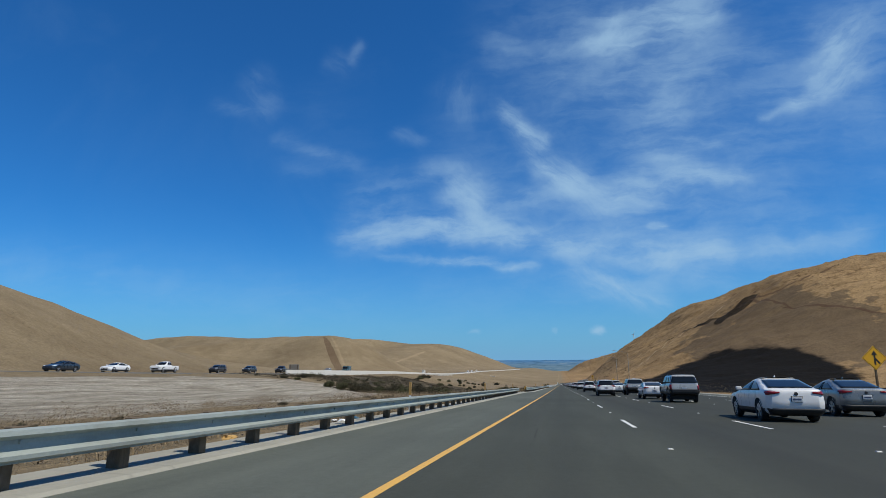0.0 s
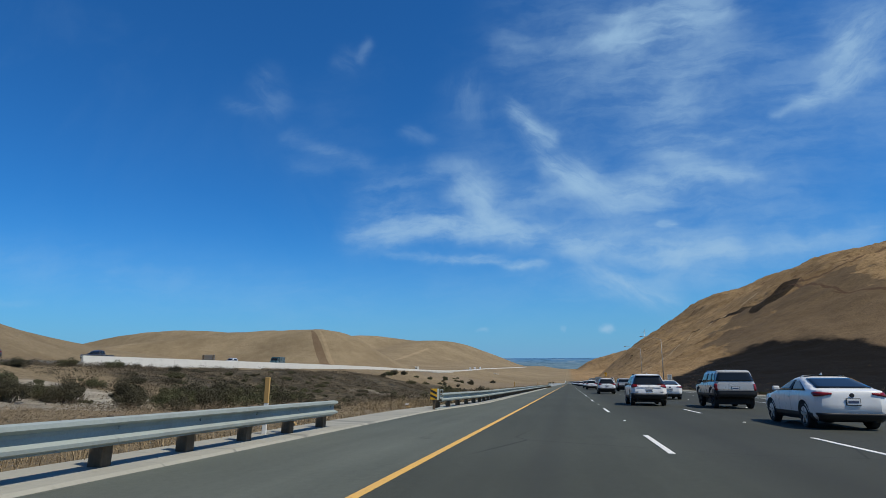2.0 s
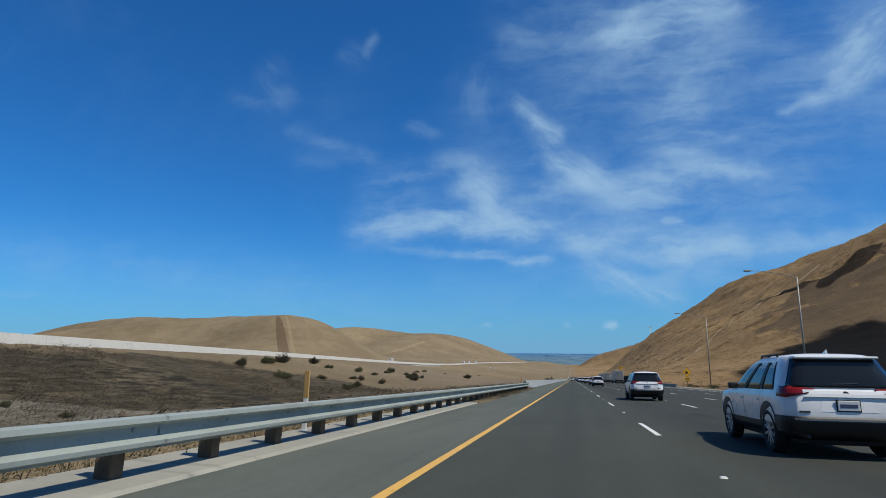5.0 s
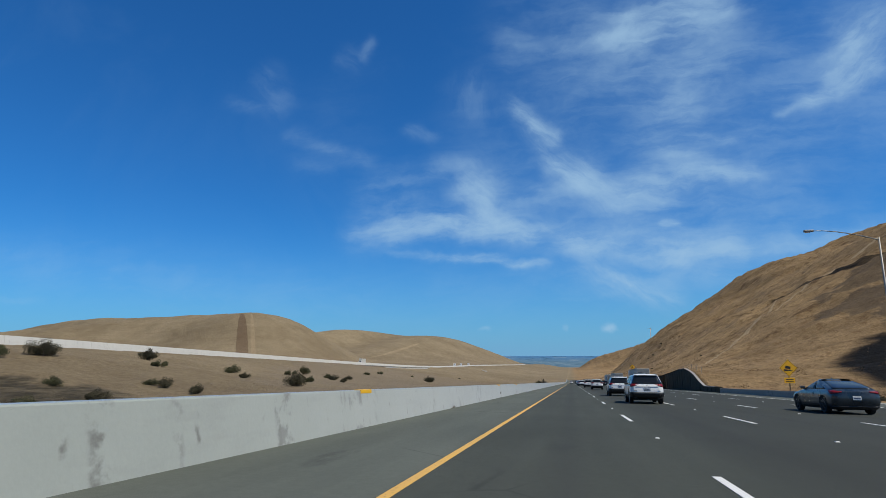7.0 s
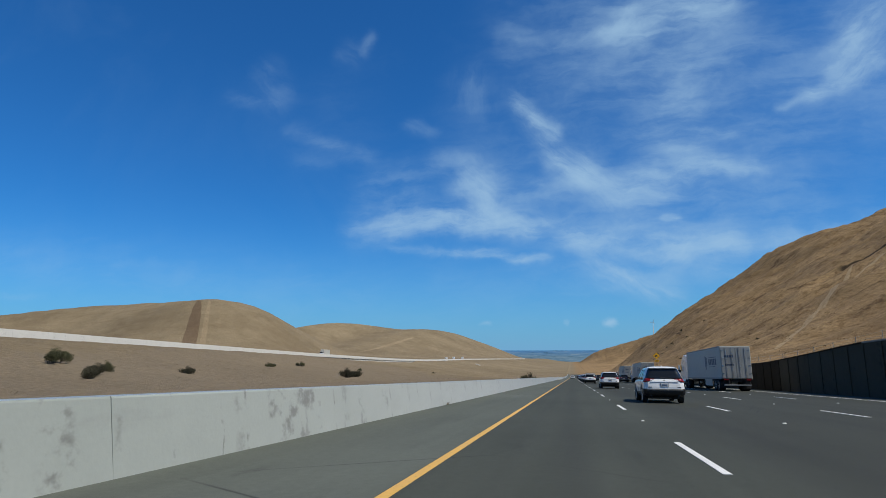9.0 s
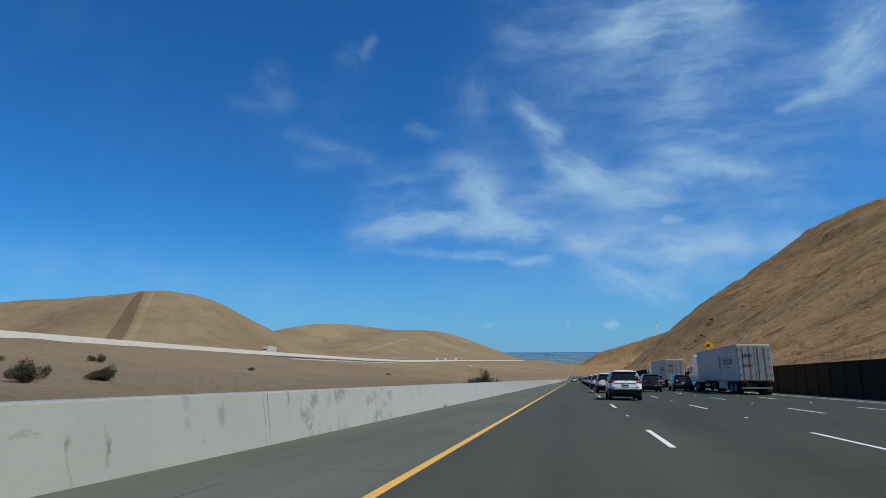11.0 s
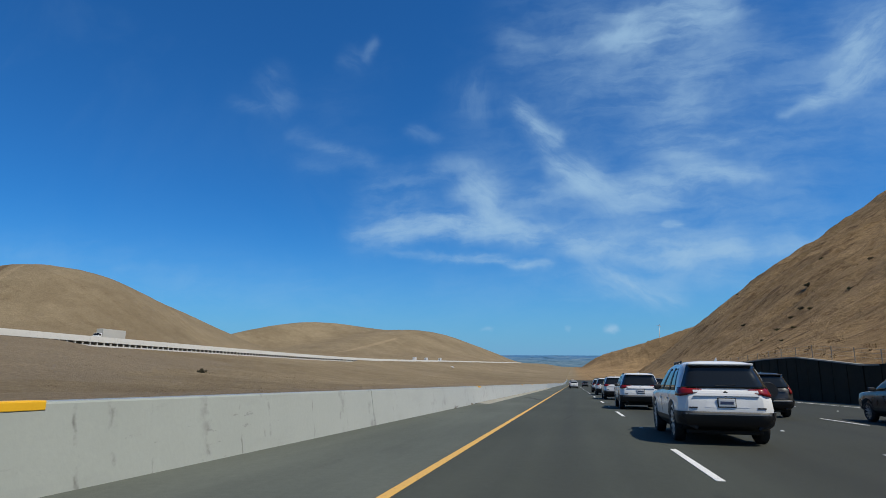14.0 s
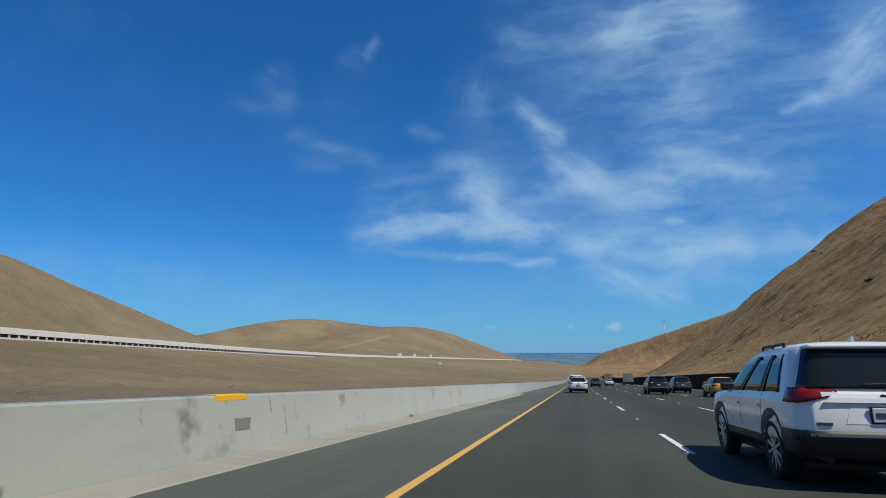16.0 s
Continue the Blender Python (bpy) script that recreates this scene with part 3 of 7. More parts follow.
M_LAND = material("dry_grass_hills", land, 0.95, 0.0, Specular_IOR_Level=0.1)


# ---- mesh helpers ----
def mesh_object(name, verts, faces, mat, parent=None, smooth_faces=False):
    me = bpy.data.meshes.new(name)
    me.from_pydata([tuple(v) for v in verts], [], [tuple(f) for f in faces])
    me.materials.append(mat)
    if smooth_faces:
        me.polygons.foreach_set("use_smooth", [True] * len(me.polygons))
    me.update()
    ob = new(name, me)
    ob.parent = parent
    return ob


def part(name, bm, mat, parent, label="", smooth_faces=False):
    """Links a bmesh as one mesh object under a thing or a part."""
    me = bpy.data.meshes.new(name)
    bmesh.ops.recalc_face_normals(bm, faces=bm.faces)
    bm.to_mesh(me)
    bm.free()
    me.materials.append(mat)
    if smooth_faces:
        me.polygons.foreach_set("use_smooth", [True] * len(me.polygons))
    ob = new(name, me)
    ob.parent = parent
    return tagged(ob, label)


def thing(name, m, label, category, group="", kind=""):
    ob = new(name)
    ob.empty_display_size = 0.2
    ob.matrix_world = m
    return tagged(ob, label, category, group, kind)


def box(bm, lo, hi, bevel=0.0, m=None):
    """Adds a box between two corners, its edges bevelled."""
    lo, hi = Vector(lo), Vector(hi)
    made = bmesh.ops.create_cube(bm, size=1.0)["verts"]
    for v in made:
        v.co = Vector([lo[i] + (v.co[i] + 0.5) * (hi[i] - lo[i]) for i in range(3)])
    if bevel:
        es = list({e for v in made for e in v.link_edges})
        made = bmesh.ops.bevel(bm, geom=es, offset=bevel, segments=2, profile=0.5, affect="EDGES")["verts"]
    if m is not None:
        bmesh.ops.transform(bm, matrix=m, verts=list(made))
    return bm


def tube(bm, a, b, r0, r1=None, n=12):
    """Adds a tapered rod from a to b."""
    a, b = Vector(a), Vector(b)
    r1 = r0 if r1 is None else r1
    m = Matrix.Translation((a + b) / 2) @ (b - a).to_track_quat("Z", "Y").to_matrix().to_4x4()
    bmesh.ops.create_cone(bm, cap_ends=True, segments=n, radius1=r0, radius2=r1, depth=(b - a).length, matrix=m)
    return bm


def grid_faces(nu, nv, wrap=False):
    return [(i * nv + j, (i + 1) * nv + j, (i + 1) * nv + (j + 1) % nv, i * nv + (j + 1) % nv)
            for i in range(nu - 1) for j in range(nv if wrap else nv - 1)]


def sweep(name, profile, ys, mat, parent=None, x0=0.0, smooth_faces=False, closed=True, xf=None, zf=None):
    """Sweeps an (x, z) profile along the carriageway through the stations ys."""
    xf = xf or (lambda y: float(bend(y)) + x0)
    zf = zf or (lambda y: float(base_z(y)))
    verts = [(xf(y) + px, y, zf(y) + pz) for y in ys for px, pz in profile]
    n = len(profile)
    faces = grid_faces(len(ys), n, closed)
    if closed:
        faces += [tuple(range(n))[::-1], tuple((len(ys) - 1) * n + j for j in range(n))]
    return mesh_object(name, verts, faces, mat, parent, smooth_faces)


def stations(a, b, step):
    n = max(2, int(round((b - a) / step)) + 1)
    return [float(v) for v in np.linspace(a, b, n)]


def road_pose(x, y, z=0.0, turn=0.0):
    """A pose on the carriageway, tipped with its grade."""
    y = float(y)
    tip = math.degrees(math.atan(GRADE))
    return pose(x + float(bend(y)), y, float(base_z(y)) + z, 0, 0, turn) @ pose(0, 0, 0, tip * math.cos(radians(turn)), 0, 0)


# ---- ground ----
def ground_height(x, y):
    x, y = np.asarray(x, float), np.asarray(y, float)
    xb = x - bend(y)
    z = np.where(xb < -7.2, left_land(x, y, HILLS_LEFT), np.where(xb > 19.6, right_land(x, y, HILLS_RIGHT), 0.0))
    under = (xb > -6.7) & (xb < 20.3)
    return base_z(y) + np.where(under, -0.25, z - 0.02)


def relief(x, y):
    """Small lumps and gullies on top of the smooth land."""
    a = min(max((abs(x - 7) - 14) / 60, 0), 1)
    if a <= 0 or opp_x(y) - 26 < x < opp_x(y) + 3 or abs(x) > 900 or y > 2600:
        return 0.0
    if opp_x(y) < x < opp_x(y) + 24:
        a *= (x - float(opp_x(y)) - 3) / 21
    q = Vector((x, y, 0))
    h = 0.5 * noise.noise(q / 9) + 1.3 * noise.noise(q / 37)
    if x > 22:
        g = Vector((x / 30, y / 11, 0.5))
        rocky = 1 + 1.5 * min(max((y - 400) / 90, 0), 1)
        d = Vector((x / 46 + y / 90, y / 15 - x / 30, 7.5))
        h += (rocky - 1) * 1.1 * (0.4 - abs(noise.noise(d)))
        h += rocky * (1.6 * (0.45 - abs(noise.noise(g))) + 0.5 * noise.noise(q / 4.5) + 0.4 * (0.4 - abs(noise.noise(Vector((x / 9, y / 4, 3.5))))))
    return a * h


def build_ground():
    xs = np.concatenate([np.linspace(-3200, -900, 12), np.linspace(-860, -230, 64), np.linspace(-222, -60, 55), np.linspace(-58, -8, 42),
                         [-7.3, -6.9, -6.6, 0, 10, 19.0, 20.2, 20.45], np.linspace(21, 60, 30), np.linspace(62, 330, 90), np.linspace(340, 900, 40), np.linspace(980, 3200, 12)])
    ys = np.concatenate([np.linspace(-1500, -150, 10), np.linspace(-120, 720, 281), np.linspace(726, 1300, 96), np.linspace(1320, 2600, 50), np.linspace(2680, 4300, 14)])
    X, Y = np.meshgrid(xs, ys, indexing="ij")
    Z = ground_height(X, Y)
    for i in range(X.shape[0]):
        for j in range(X.shape[1]):
            Z[i, j] += relief(float(X[i, j]), float(Y[i, j]))
    verts = np.stack([X, Y, Z], -1).reshape(-1, 3)
    ob = mesh_object("ground", verts, grid_faces(len(xs), len(ys)), M_LAND, None, True)
    return tagged(ob, "dry golden grass hills with black and bare patches", "ground", kind="structure")


ground = build_ground()


def build_backdrop():
    def build(k, b):
        p = spot(k)
        sep = k.add("ShaderNodeSeparateXYZ", Vector=p)
        band = k.add("ShaderNodeMapping", Vector=p)
        band.inputs["Scale"].default_value = (0.007, 0.003, 0.11)
        fields = k.noise(band.outputs[0], 2.0, 6.0, 0.6)
        # haze is put into the colour, and the upright sheet glows by itself
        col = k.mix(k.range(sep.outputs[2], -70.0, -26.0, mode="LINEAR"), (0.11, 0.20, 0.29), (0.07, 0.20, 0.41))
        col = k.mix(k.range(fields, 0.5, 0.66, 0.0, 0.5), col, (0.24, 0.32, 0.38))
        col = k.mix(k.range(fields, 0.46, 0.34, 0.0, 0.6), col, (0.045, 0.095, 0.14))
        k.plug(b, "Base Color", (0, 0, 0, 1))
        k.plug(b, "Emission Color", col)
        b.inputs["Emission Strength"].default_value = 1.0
    mat = material("hazy_distant_plain", build, 1.0, 0.0, Specular_IOR_Level=0.0)
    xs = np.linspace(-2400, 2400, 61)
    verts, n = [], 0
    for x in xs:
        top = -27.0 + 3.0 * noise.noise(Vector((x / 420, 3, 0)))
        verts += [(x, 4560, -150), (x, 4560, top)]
    return tagged(mesh_object("backdrop_distant_plain", verts, grid_faces(len(xs), 2), mat), "glowing backdrop strip of a plain with painted blue haze", "backdrop", kind="structure")


build_backdrop()

# ---- carriageway ----
LANE_LINES = (1.80, 5.48, 9.14, 12.80)
EDGE_LEFT, EDGE_RIGHT, RAIL_X, BARRIER_X, WALL_X = -1.95, 16.5, -5.75, -5.25, 19.7
ROAD_YS = stations(-120, 1012, 4)
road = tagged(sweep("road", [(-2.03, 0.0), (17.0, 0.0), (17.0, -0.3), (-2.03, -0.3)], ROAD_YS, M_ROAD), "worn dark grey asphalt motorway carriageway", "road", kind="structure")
shoulder_left = tagged(sweep("shoulder_left", [(-5.5, -0.014), (-2.03, 0.0), (-2.03, -0.3), (-5.5, -0.3)], ROAD_YS, M_SHOULDER), "paler grey asphalt shoulder", "shoulder", kind="structure")
shoulder_right = tagged(sweep("shoulder_right", [(17.0, 0.0), (19.5, -0.02), (19.5, -0.3), (17.0, -0.3)], ROAD_YS, M_SHOULDER), "asphalt shoulder beside the hillside", "shoulder", kind="structure")
gutter_ys = [y for y in ROAD_YS if y < 194]
gutter = tagged(sweep("gutter", [(-6.75, 0.02), (-6.7, 0.05), (-5.42, 0.03), (-5.36, -0.008), (-5.36, -0.3), (-6.75, -0.3)], gutter_ys, M_KERB, None, 0.0, False, True, lambda y: float(bend(y)) + 0.95 * float(smooth(88, 100, y))), "pale concrete strip below the guard rail", "kerb", kind="structure")
tagged(sweep("verge", [(-6.65, 0.0), (-6.2, 0.05), (-5.35, 0.03), (-5.2, -0.015), (-5.2, -0.3), (-6.65, -0.3)], stations(192, 232, 2), M_LAND, None, 0.0, False, True, lambda y: float(bend(y)) + 0.95), "weedy soil verge below the guard rail", "verge", kind="structure")
apron_right = tagged(sweep("apron_right", [(19.5, 0.0), (20.35, 0.05), (20.35, -0.3), (19.5, -0.3)], stations(-120, 316, 6), M_KERB), "pale concrete kerb strip along the hillside", "kerb", kind="structure")

line_ys = [y for y in ROAD_YS if y < 1500]
tagged(sweep("edge_line_yellow", [(-0.065, 0.004), (0.065, 0.004), (0.065, -0.05), (-0.065, -0.05)], line_ys, M_YELLOW_LINE, None, EDGE_LEFT), "solid yellow edge line on asphalt", "road marking", kind="structure")
tagged(sweep("edge_line_white", [(-0.075, 0.004), (0.075, 0.004), (0.075, -0.05), (-0.075, -0.05)], line_ys, M_WHITE_LINE, None, EDGE_RIGHT), "solid white edge line on asphalt", "road marking", kind="structure")



def lane_shift(y):
    """Sideways offset of the lane lines near the start, fitted to the camera's view."""
    return 0.3 * (1 - float(smooth(60, 105, y)))


DASH_STEP, DASH_LEN, DASH_PHASE = 14.63, 3.66, 2.9


def lane_dashes():
    """White dashes between the lanes and a raised white marker in each gap."""
    kit = bpy.data.meshes.new("lane_dash")
    w, h, ln = 0.058, 0.007, DASH_LEN
    vs = [(-w, 0, h), (w, 0, h), (w * 0.96, ln, h), (-w, ln, h), (-w, 0, -0.03), (w, 0, -0.03), (w, ln, -0.03), (-w, ln, -0.03)]
    kit.from_pydata(vs, [], [(0, 1, 2, 3), (0, 4, 5, 1), (1, 5, 6, 2), (2, 6, 7, 3), (3, 7, 4, 0)])
    kit.materials.append(M_WHITE_LINE)
    bm = box(bmesh.new(), (-0.05, -0.05, -0.01), (0.05, 0.05, 0.018), 0.008)
    for v in bm.verts:
        if v.co.z > 0:
            v.co.x *= 0.8
            v.co.y *= 0.7
    dot = bpy.data.meshes.new("road_marker")
    bm.to_mesh(dot)
    bm.free()
    dot.materials.append(M_WHITE_LINE)
    for n, x in enumerate(LANE_LINES):
        shift = (0.0, 0.4, -1.5, 1.0)[n]
        for i in range(-4, 62):
            y = DASH_PHASE + shift + i * DASH_STEP
            ob = new("lane_dash", kit)
            ob.matrix_world = road_pose(x + lane_shift(y), y)
            tagged(ob, "white dash of a lane line on asphalt", "road marking", "lane dashes", "structure")
            ob = new("road_marker", dot)
            ob.matrix_world = road_pose(x + lane_shift(y), y + 9.0)
            tagged(ob, "small raised white marker between lane dashes", "road marking", "raised markers", "structure")


lane_dashes()


# ---- guard rails, barrier and wall ----
RAIL_PROFILE = [(0.0, 0.38), (0.0, 0.40), (0.075, 0.425), (0.08, 0.465), (0.005, 0.50), (0.0, 0.555), (0.005, 0.60), (0.08, 0.64), (0.075, 0.685), (0.0, 0.70),
                (-0.006, 0.69), (0.066, 0.675), (0.07, 0.645), (-0.004, 0.605), (-0.01, 0.555), (-0.004, 0.495), (0.07, 0.46), (0.066, 0.43), (-0.006, 0.41), (-0.006, 0.39)]
RAIL_PROFILE = [(px * 1.5, 0.70 - (0.70 - pz) * 1.18) for px, pz in RAIL_PROFILE]


def rail_x(y):
    """The rail stands nearer to the road past the gap."""
    return RAIL_X if y < 84 else RAIL_X + 0.35 + 0.6 * float(smooth(89, 101, y))


POST_STEP = 1.8


def guard_rail(y0, y1, first, name="guard_rail"):
    """A galvanised W-beam on evenly spaced timber posts and blocks."""
    rail = thing(name, road_pose(rail_x(y0), y0), "galvanised steel guard rail on weathered timber posts", "guard rail", "guard rails beside the shoulder")
    inv = rail.matrix_world.inverted()
    beams = []
    ys = stations(y0, y1, 3.81)
    for a, b in zip(ys, ys[1:]):
        xf = lambda y: float(bend(y)) + rail_x(y)
        ob = sweep("beam", RAIL_PROFILE, [a, (a + b) / 2, b + 0.04], M_STEEL, None, 0.0, False, True, xf)
        ob.data.transform(inv)
        ob.parent = rail
        beams.append(ob)
    post_bm = box(bmesh.new(), (-0.105, -0.1, -0.35), (0.105, 0.1, 0.66), 0.012)
    post = bpy.data.meshes.new("post")
    post_bm.to_mesh(post)
    post_bm.free()
    block_bm = box(bmesh.new(), (-0.06, -0.1, 0.36), (0.058, 0.1, 0.715), 0.01)
    block = bpy.data.meshes.new("spacer_block")
    block_bm.to_mesh(block)
    block_bm.free()
    bolt_bm = tube(bmesh.new(), (0, 0, 0.55), (0.03, 0, 0.55), 0.022, None, 8)
    bolt = bpy.data.meshes.new("bolt")
    bolt_bm.to_mesh(bolt)
    bolt_bm.free()
    for me, mat in ((post, M_TIMBER), (block, M_TIMBER), (bolt, M_STEEL)):
        me.materials.append(mat)
    y = first
    rnd = random.Random(int(y0))
    while y < y1 - 0.1:
        for me, off in ((post, -0.235), (block, -0.07), (bolt, 0.0)):
            ob = new(me.name, me)
            ob.parent = rail
            lean = pose(0, 0, rnd.uniform(-0.015, 0.015), rnd.uniform(-1, 1), rnd.uniform(-1.2, 1.2), rnd.uniform(-3, 3)) if me is post else Matrix()
            ob.matrix_parent_inverse = Matrix()
            ob.matrix_basis = inv @ road_pose(rail_x(y) + off, y) @ lean
        y += POST_STEP
    return rail


guard_rail(-60.0, 79.5, 7.27 - 37 * POST_STEP)
guard_rail(90.5, 228.0, 103.68 - 7 * POST_STEP)


def thrie_end():
    """The rail's doubled, thrice-corrugated end bolted to the barrier."""
    end = thing("guard_rail_transition", road_pose(rail_x(228), 228.0), "galvanised triple-wave rail bolted to the concrete barrier end", "guard rail")
    inv = end.matrix_world.inverted()
    prof = []
    for z, d in ((0.16, 0.0), (0.2, 0.07), (0.26, 0.075), (0.3, 0.0), (0.36, 0.0), (0.4, 0.075), (0.46, 0.075), (0.5, 0.0), (0.55, 0.0), (0.6, 0.075), (0.66, 0.075), (0.7, 0.0)):
        prof.append((d, z))
    prof += [(d - 0.008, z) for d, z in reversed(prof)]
    ob = sweep("beam", prof, [228.0, 231.0, 235.2], M_STEEL, None, 0.0, False, True, lambda y: float(bend(y)) + rail_x(228) - (y - 228.0) / 7.2 * 0.42)
    ob.data.transform(inv)
    ob.parent = end
    for i in range(6):
        bm = box(bmesh.new(), (-0.33, -0.1, -0.4), (-0.13, 0.1, 0.68), 0.012)
        ob = part("post", bm, M_TIMBER, end)
        ob.matrix_basis = inv @ road_pose(rail_x(228) - i * 0.05, 228.6 + i * 0.95)
        bm = box(bmesh.new(), (-0.13, -0.09, 0.2), (-0.01, 0.09, 0.7), 0.01)
        ob = part("spacer_block", bm, M_TIMBER, end)
        ob.matrix_basis = inv @ road_pose(rail_x(228) - i * 0.05, 228.6 + i * 0.95)
    for j in range(5):
        bm = tube(bmesh.new(), (0.0, 0, 0.28 + 0.09 * j), (0.09, 0, 0.28 + 0.09 * j), 0.02, None, 8)
        ob = part("bolt", bm, M_STEEL, end)
        ob.matrix_basis = inv @ road_pose(BARRIER_X - 0.05, 234.9)


thrie_end()

BARRIER_PROFILE = [(-0.62, -0.3), (0.04, -0.3), (-0.14, 0.89), (-0.155, 0.915), (-0.44, 0.915), (-0.455, 0.89), (-0.61, 0.02)]


def concrete_barrier():
    """Cast barrier in lengths of about six metres with open joints."""
    wall = thing("concrete_barrier", road_pose(BARRIER_X, 234.0), "pale stained concrete median barrier with vertical cracks", "barrier")
    inv = wall.matrix_world.inverted()
    ys = stations(234.0, 1010.0, 18.3)
    rnd = random.Random(5)
    for n, (a, b) in enumerate(zip(ys, ys[1:])):
        prof = [(px + rnd.uniform(-0.006, 0.006), pz) for px, pz in BARRIER_PROFILE]
        ob = sweep("barrier_length", prof, [a + 0.003, b - 0.003], M_BARRIER, None, BARRIER_X)
        ob.data.transform(inv)
        ob.parent = wall
    return wall


concrete_barrier()
tagged(sweep("gutter_strip", [(0.0, 0.0), (0.0, 0.03), (0.66, 0.008), (0.71, -0.01), (0.71, -0.2), (0.0, -0.2)], stations(509, 600, 6), M_KERB, None, BARRIER_X + 0.004), "pale concrete strip at the barrier's foot", "kerb", kind="structure")


def retaining_wall():
    """Dark ribbed wall that holds the cut hillside, with its pale coping."""
    wall = thing("retaining_wall", road_pose(WALL_X, 318.0), "dark ribbed retaining wall below the cut slope", "wall", kind="structure")
    inv = wall.matrix_world.inverted()
    ys = stations(318.0, 1012.0, 2.44)
    front, rnd = [], random.Random(3)
    for a, b in zip(ys, ys[1:]):
        d = rnd.uniform(-0.03, 0.03)
        verts = []
        for y in (a + 0.02, b - 0.02):
            h, z0, xb = float(wall_h(y)) + 0.12, float(base_z(y)), float(bend(y)) + WALL_X + d
            verts += [(xb, y, z0 - 0.4), (xb, y, z0 + h), (xb + 0.45, y, z0 + h), (xb + 0.45, y, z0 - 0.4)]
        cap = []
        for y in (a, b):
            h, z0, xb = float(wall_h(y)) + 0.12, float(base_z(y)), float(bend(y)) + WALL_X - 0.06
            cap += [(xb, y, z0 + h), (xb, y, z0 + h + 0.1), (xb + 0.4, y, z0 + h + 0.1), (xb + 0.4, y, z0 + h)]
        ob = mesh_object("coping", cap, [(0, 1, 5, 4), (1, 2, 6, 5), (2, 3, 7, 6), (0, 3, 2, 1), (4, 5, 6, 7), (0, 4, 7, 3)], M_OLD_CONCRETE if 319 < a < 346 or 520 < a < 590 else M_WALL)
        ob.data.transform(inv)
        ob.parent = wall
        ob = mesh_object("wall_panel", verts, [(0, 1, 5, 4), (1, 2, 6, 5), (2, 3, 7, 6), (0, 3, 2, 1), (4, 5, 6, 7)], M_WALL_BROWN if a < 362 else M_WALL)
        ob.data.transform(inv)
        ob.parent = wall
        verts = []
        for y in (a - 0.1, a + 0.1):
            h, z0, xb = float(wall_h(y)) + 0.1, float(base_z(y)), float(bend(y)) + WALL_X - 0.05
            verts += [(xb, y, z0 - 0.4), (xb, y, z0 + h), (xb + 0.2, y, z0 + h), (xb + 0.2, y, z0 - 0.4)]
        ob = mesh_object("wall_rib", verts, [(0, 1, 5, 4), (1, 2, 6, 5), (2, 3, 7, 6), (0, 3, 2, 1), (4, 5, 6, 7)], M_WALL_BROWN if a < 362 else M_WALL)
        ob.data.transform(inv)
        ob.parent = wall
    return wall


retaining_wall()


def low_hill_rail():
    low = thing("low_concrete_wall", road_pose(WALL_X, 286.0), "low old concrete wall at the foot of the hillside", "wall", kind="structure")
    inv = low.matrix_world.inverted()
    for a, b in zip(stations(286, 318, 4), stations(286, 318, 4)[1:]):
        ob = sweep("wall_panel", [(0, -0.3), (0, 0.58), (0.3, 0.58), (0.3, -0.3)], [a + 0.01, b - 0.01], M_OLD_CONCRETE, None, WALL_X)
        ob.data.transform(inv)
        ob.parent = low


low_hill_rail()

# ---- opposite carriageway ----
OPP_YS = stations(-300, 1000, 10) + stations(1030, 2600, 30)
OPP_SOLID = [(-23.0, 0.06), (0.35, 0.06), (0.4, -4.0), (-24.0, -4.0)]
OPP_UNDERCUT = [(-23.0, 0.06), (0.35, 0.06), (0.4, -0.75), (-1.4, -0.8), (-1.4, -4.0), (-24.0, -4.0)]
for prof, ys in ((OPP_SOLID, [y for y in OPP_YS if y < 604] + [604.0]), (OPP_UNDERCUT, [604.0] + [y for y in OPP_YS if 604 < y < 896] + [896.0]), (OPP_SOLID, [896.0] + [y for y in OPP_YS if y > 896])):
    tagged(sweep("road_opposite", prof, ys, M_DECK, None, 0, False, True, lambda y: float(opp_x(y)), lambda y: float(base_z(y) + opp_h(y))),
           "pale opposite carriageway on the far bank", "road", kind="structure")


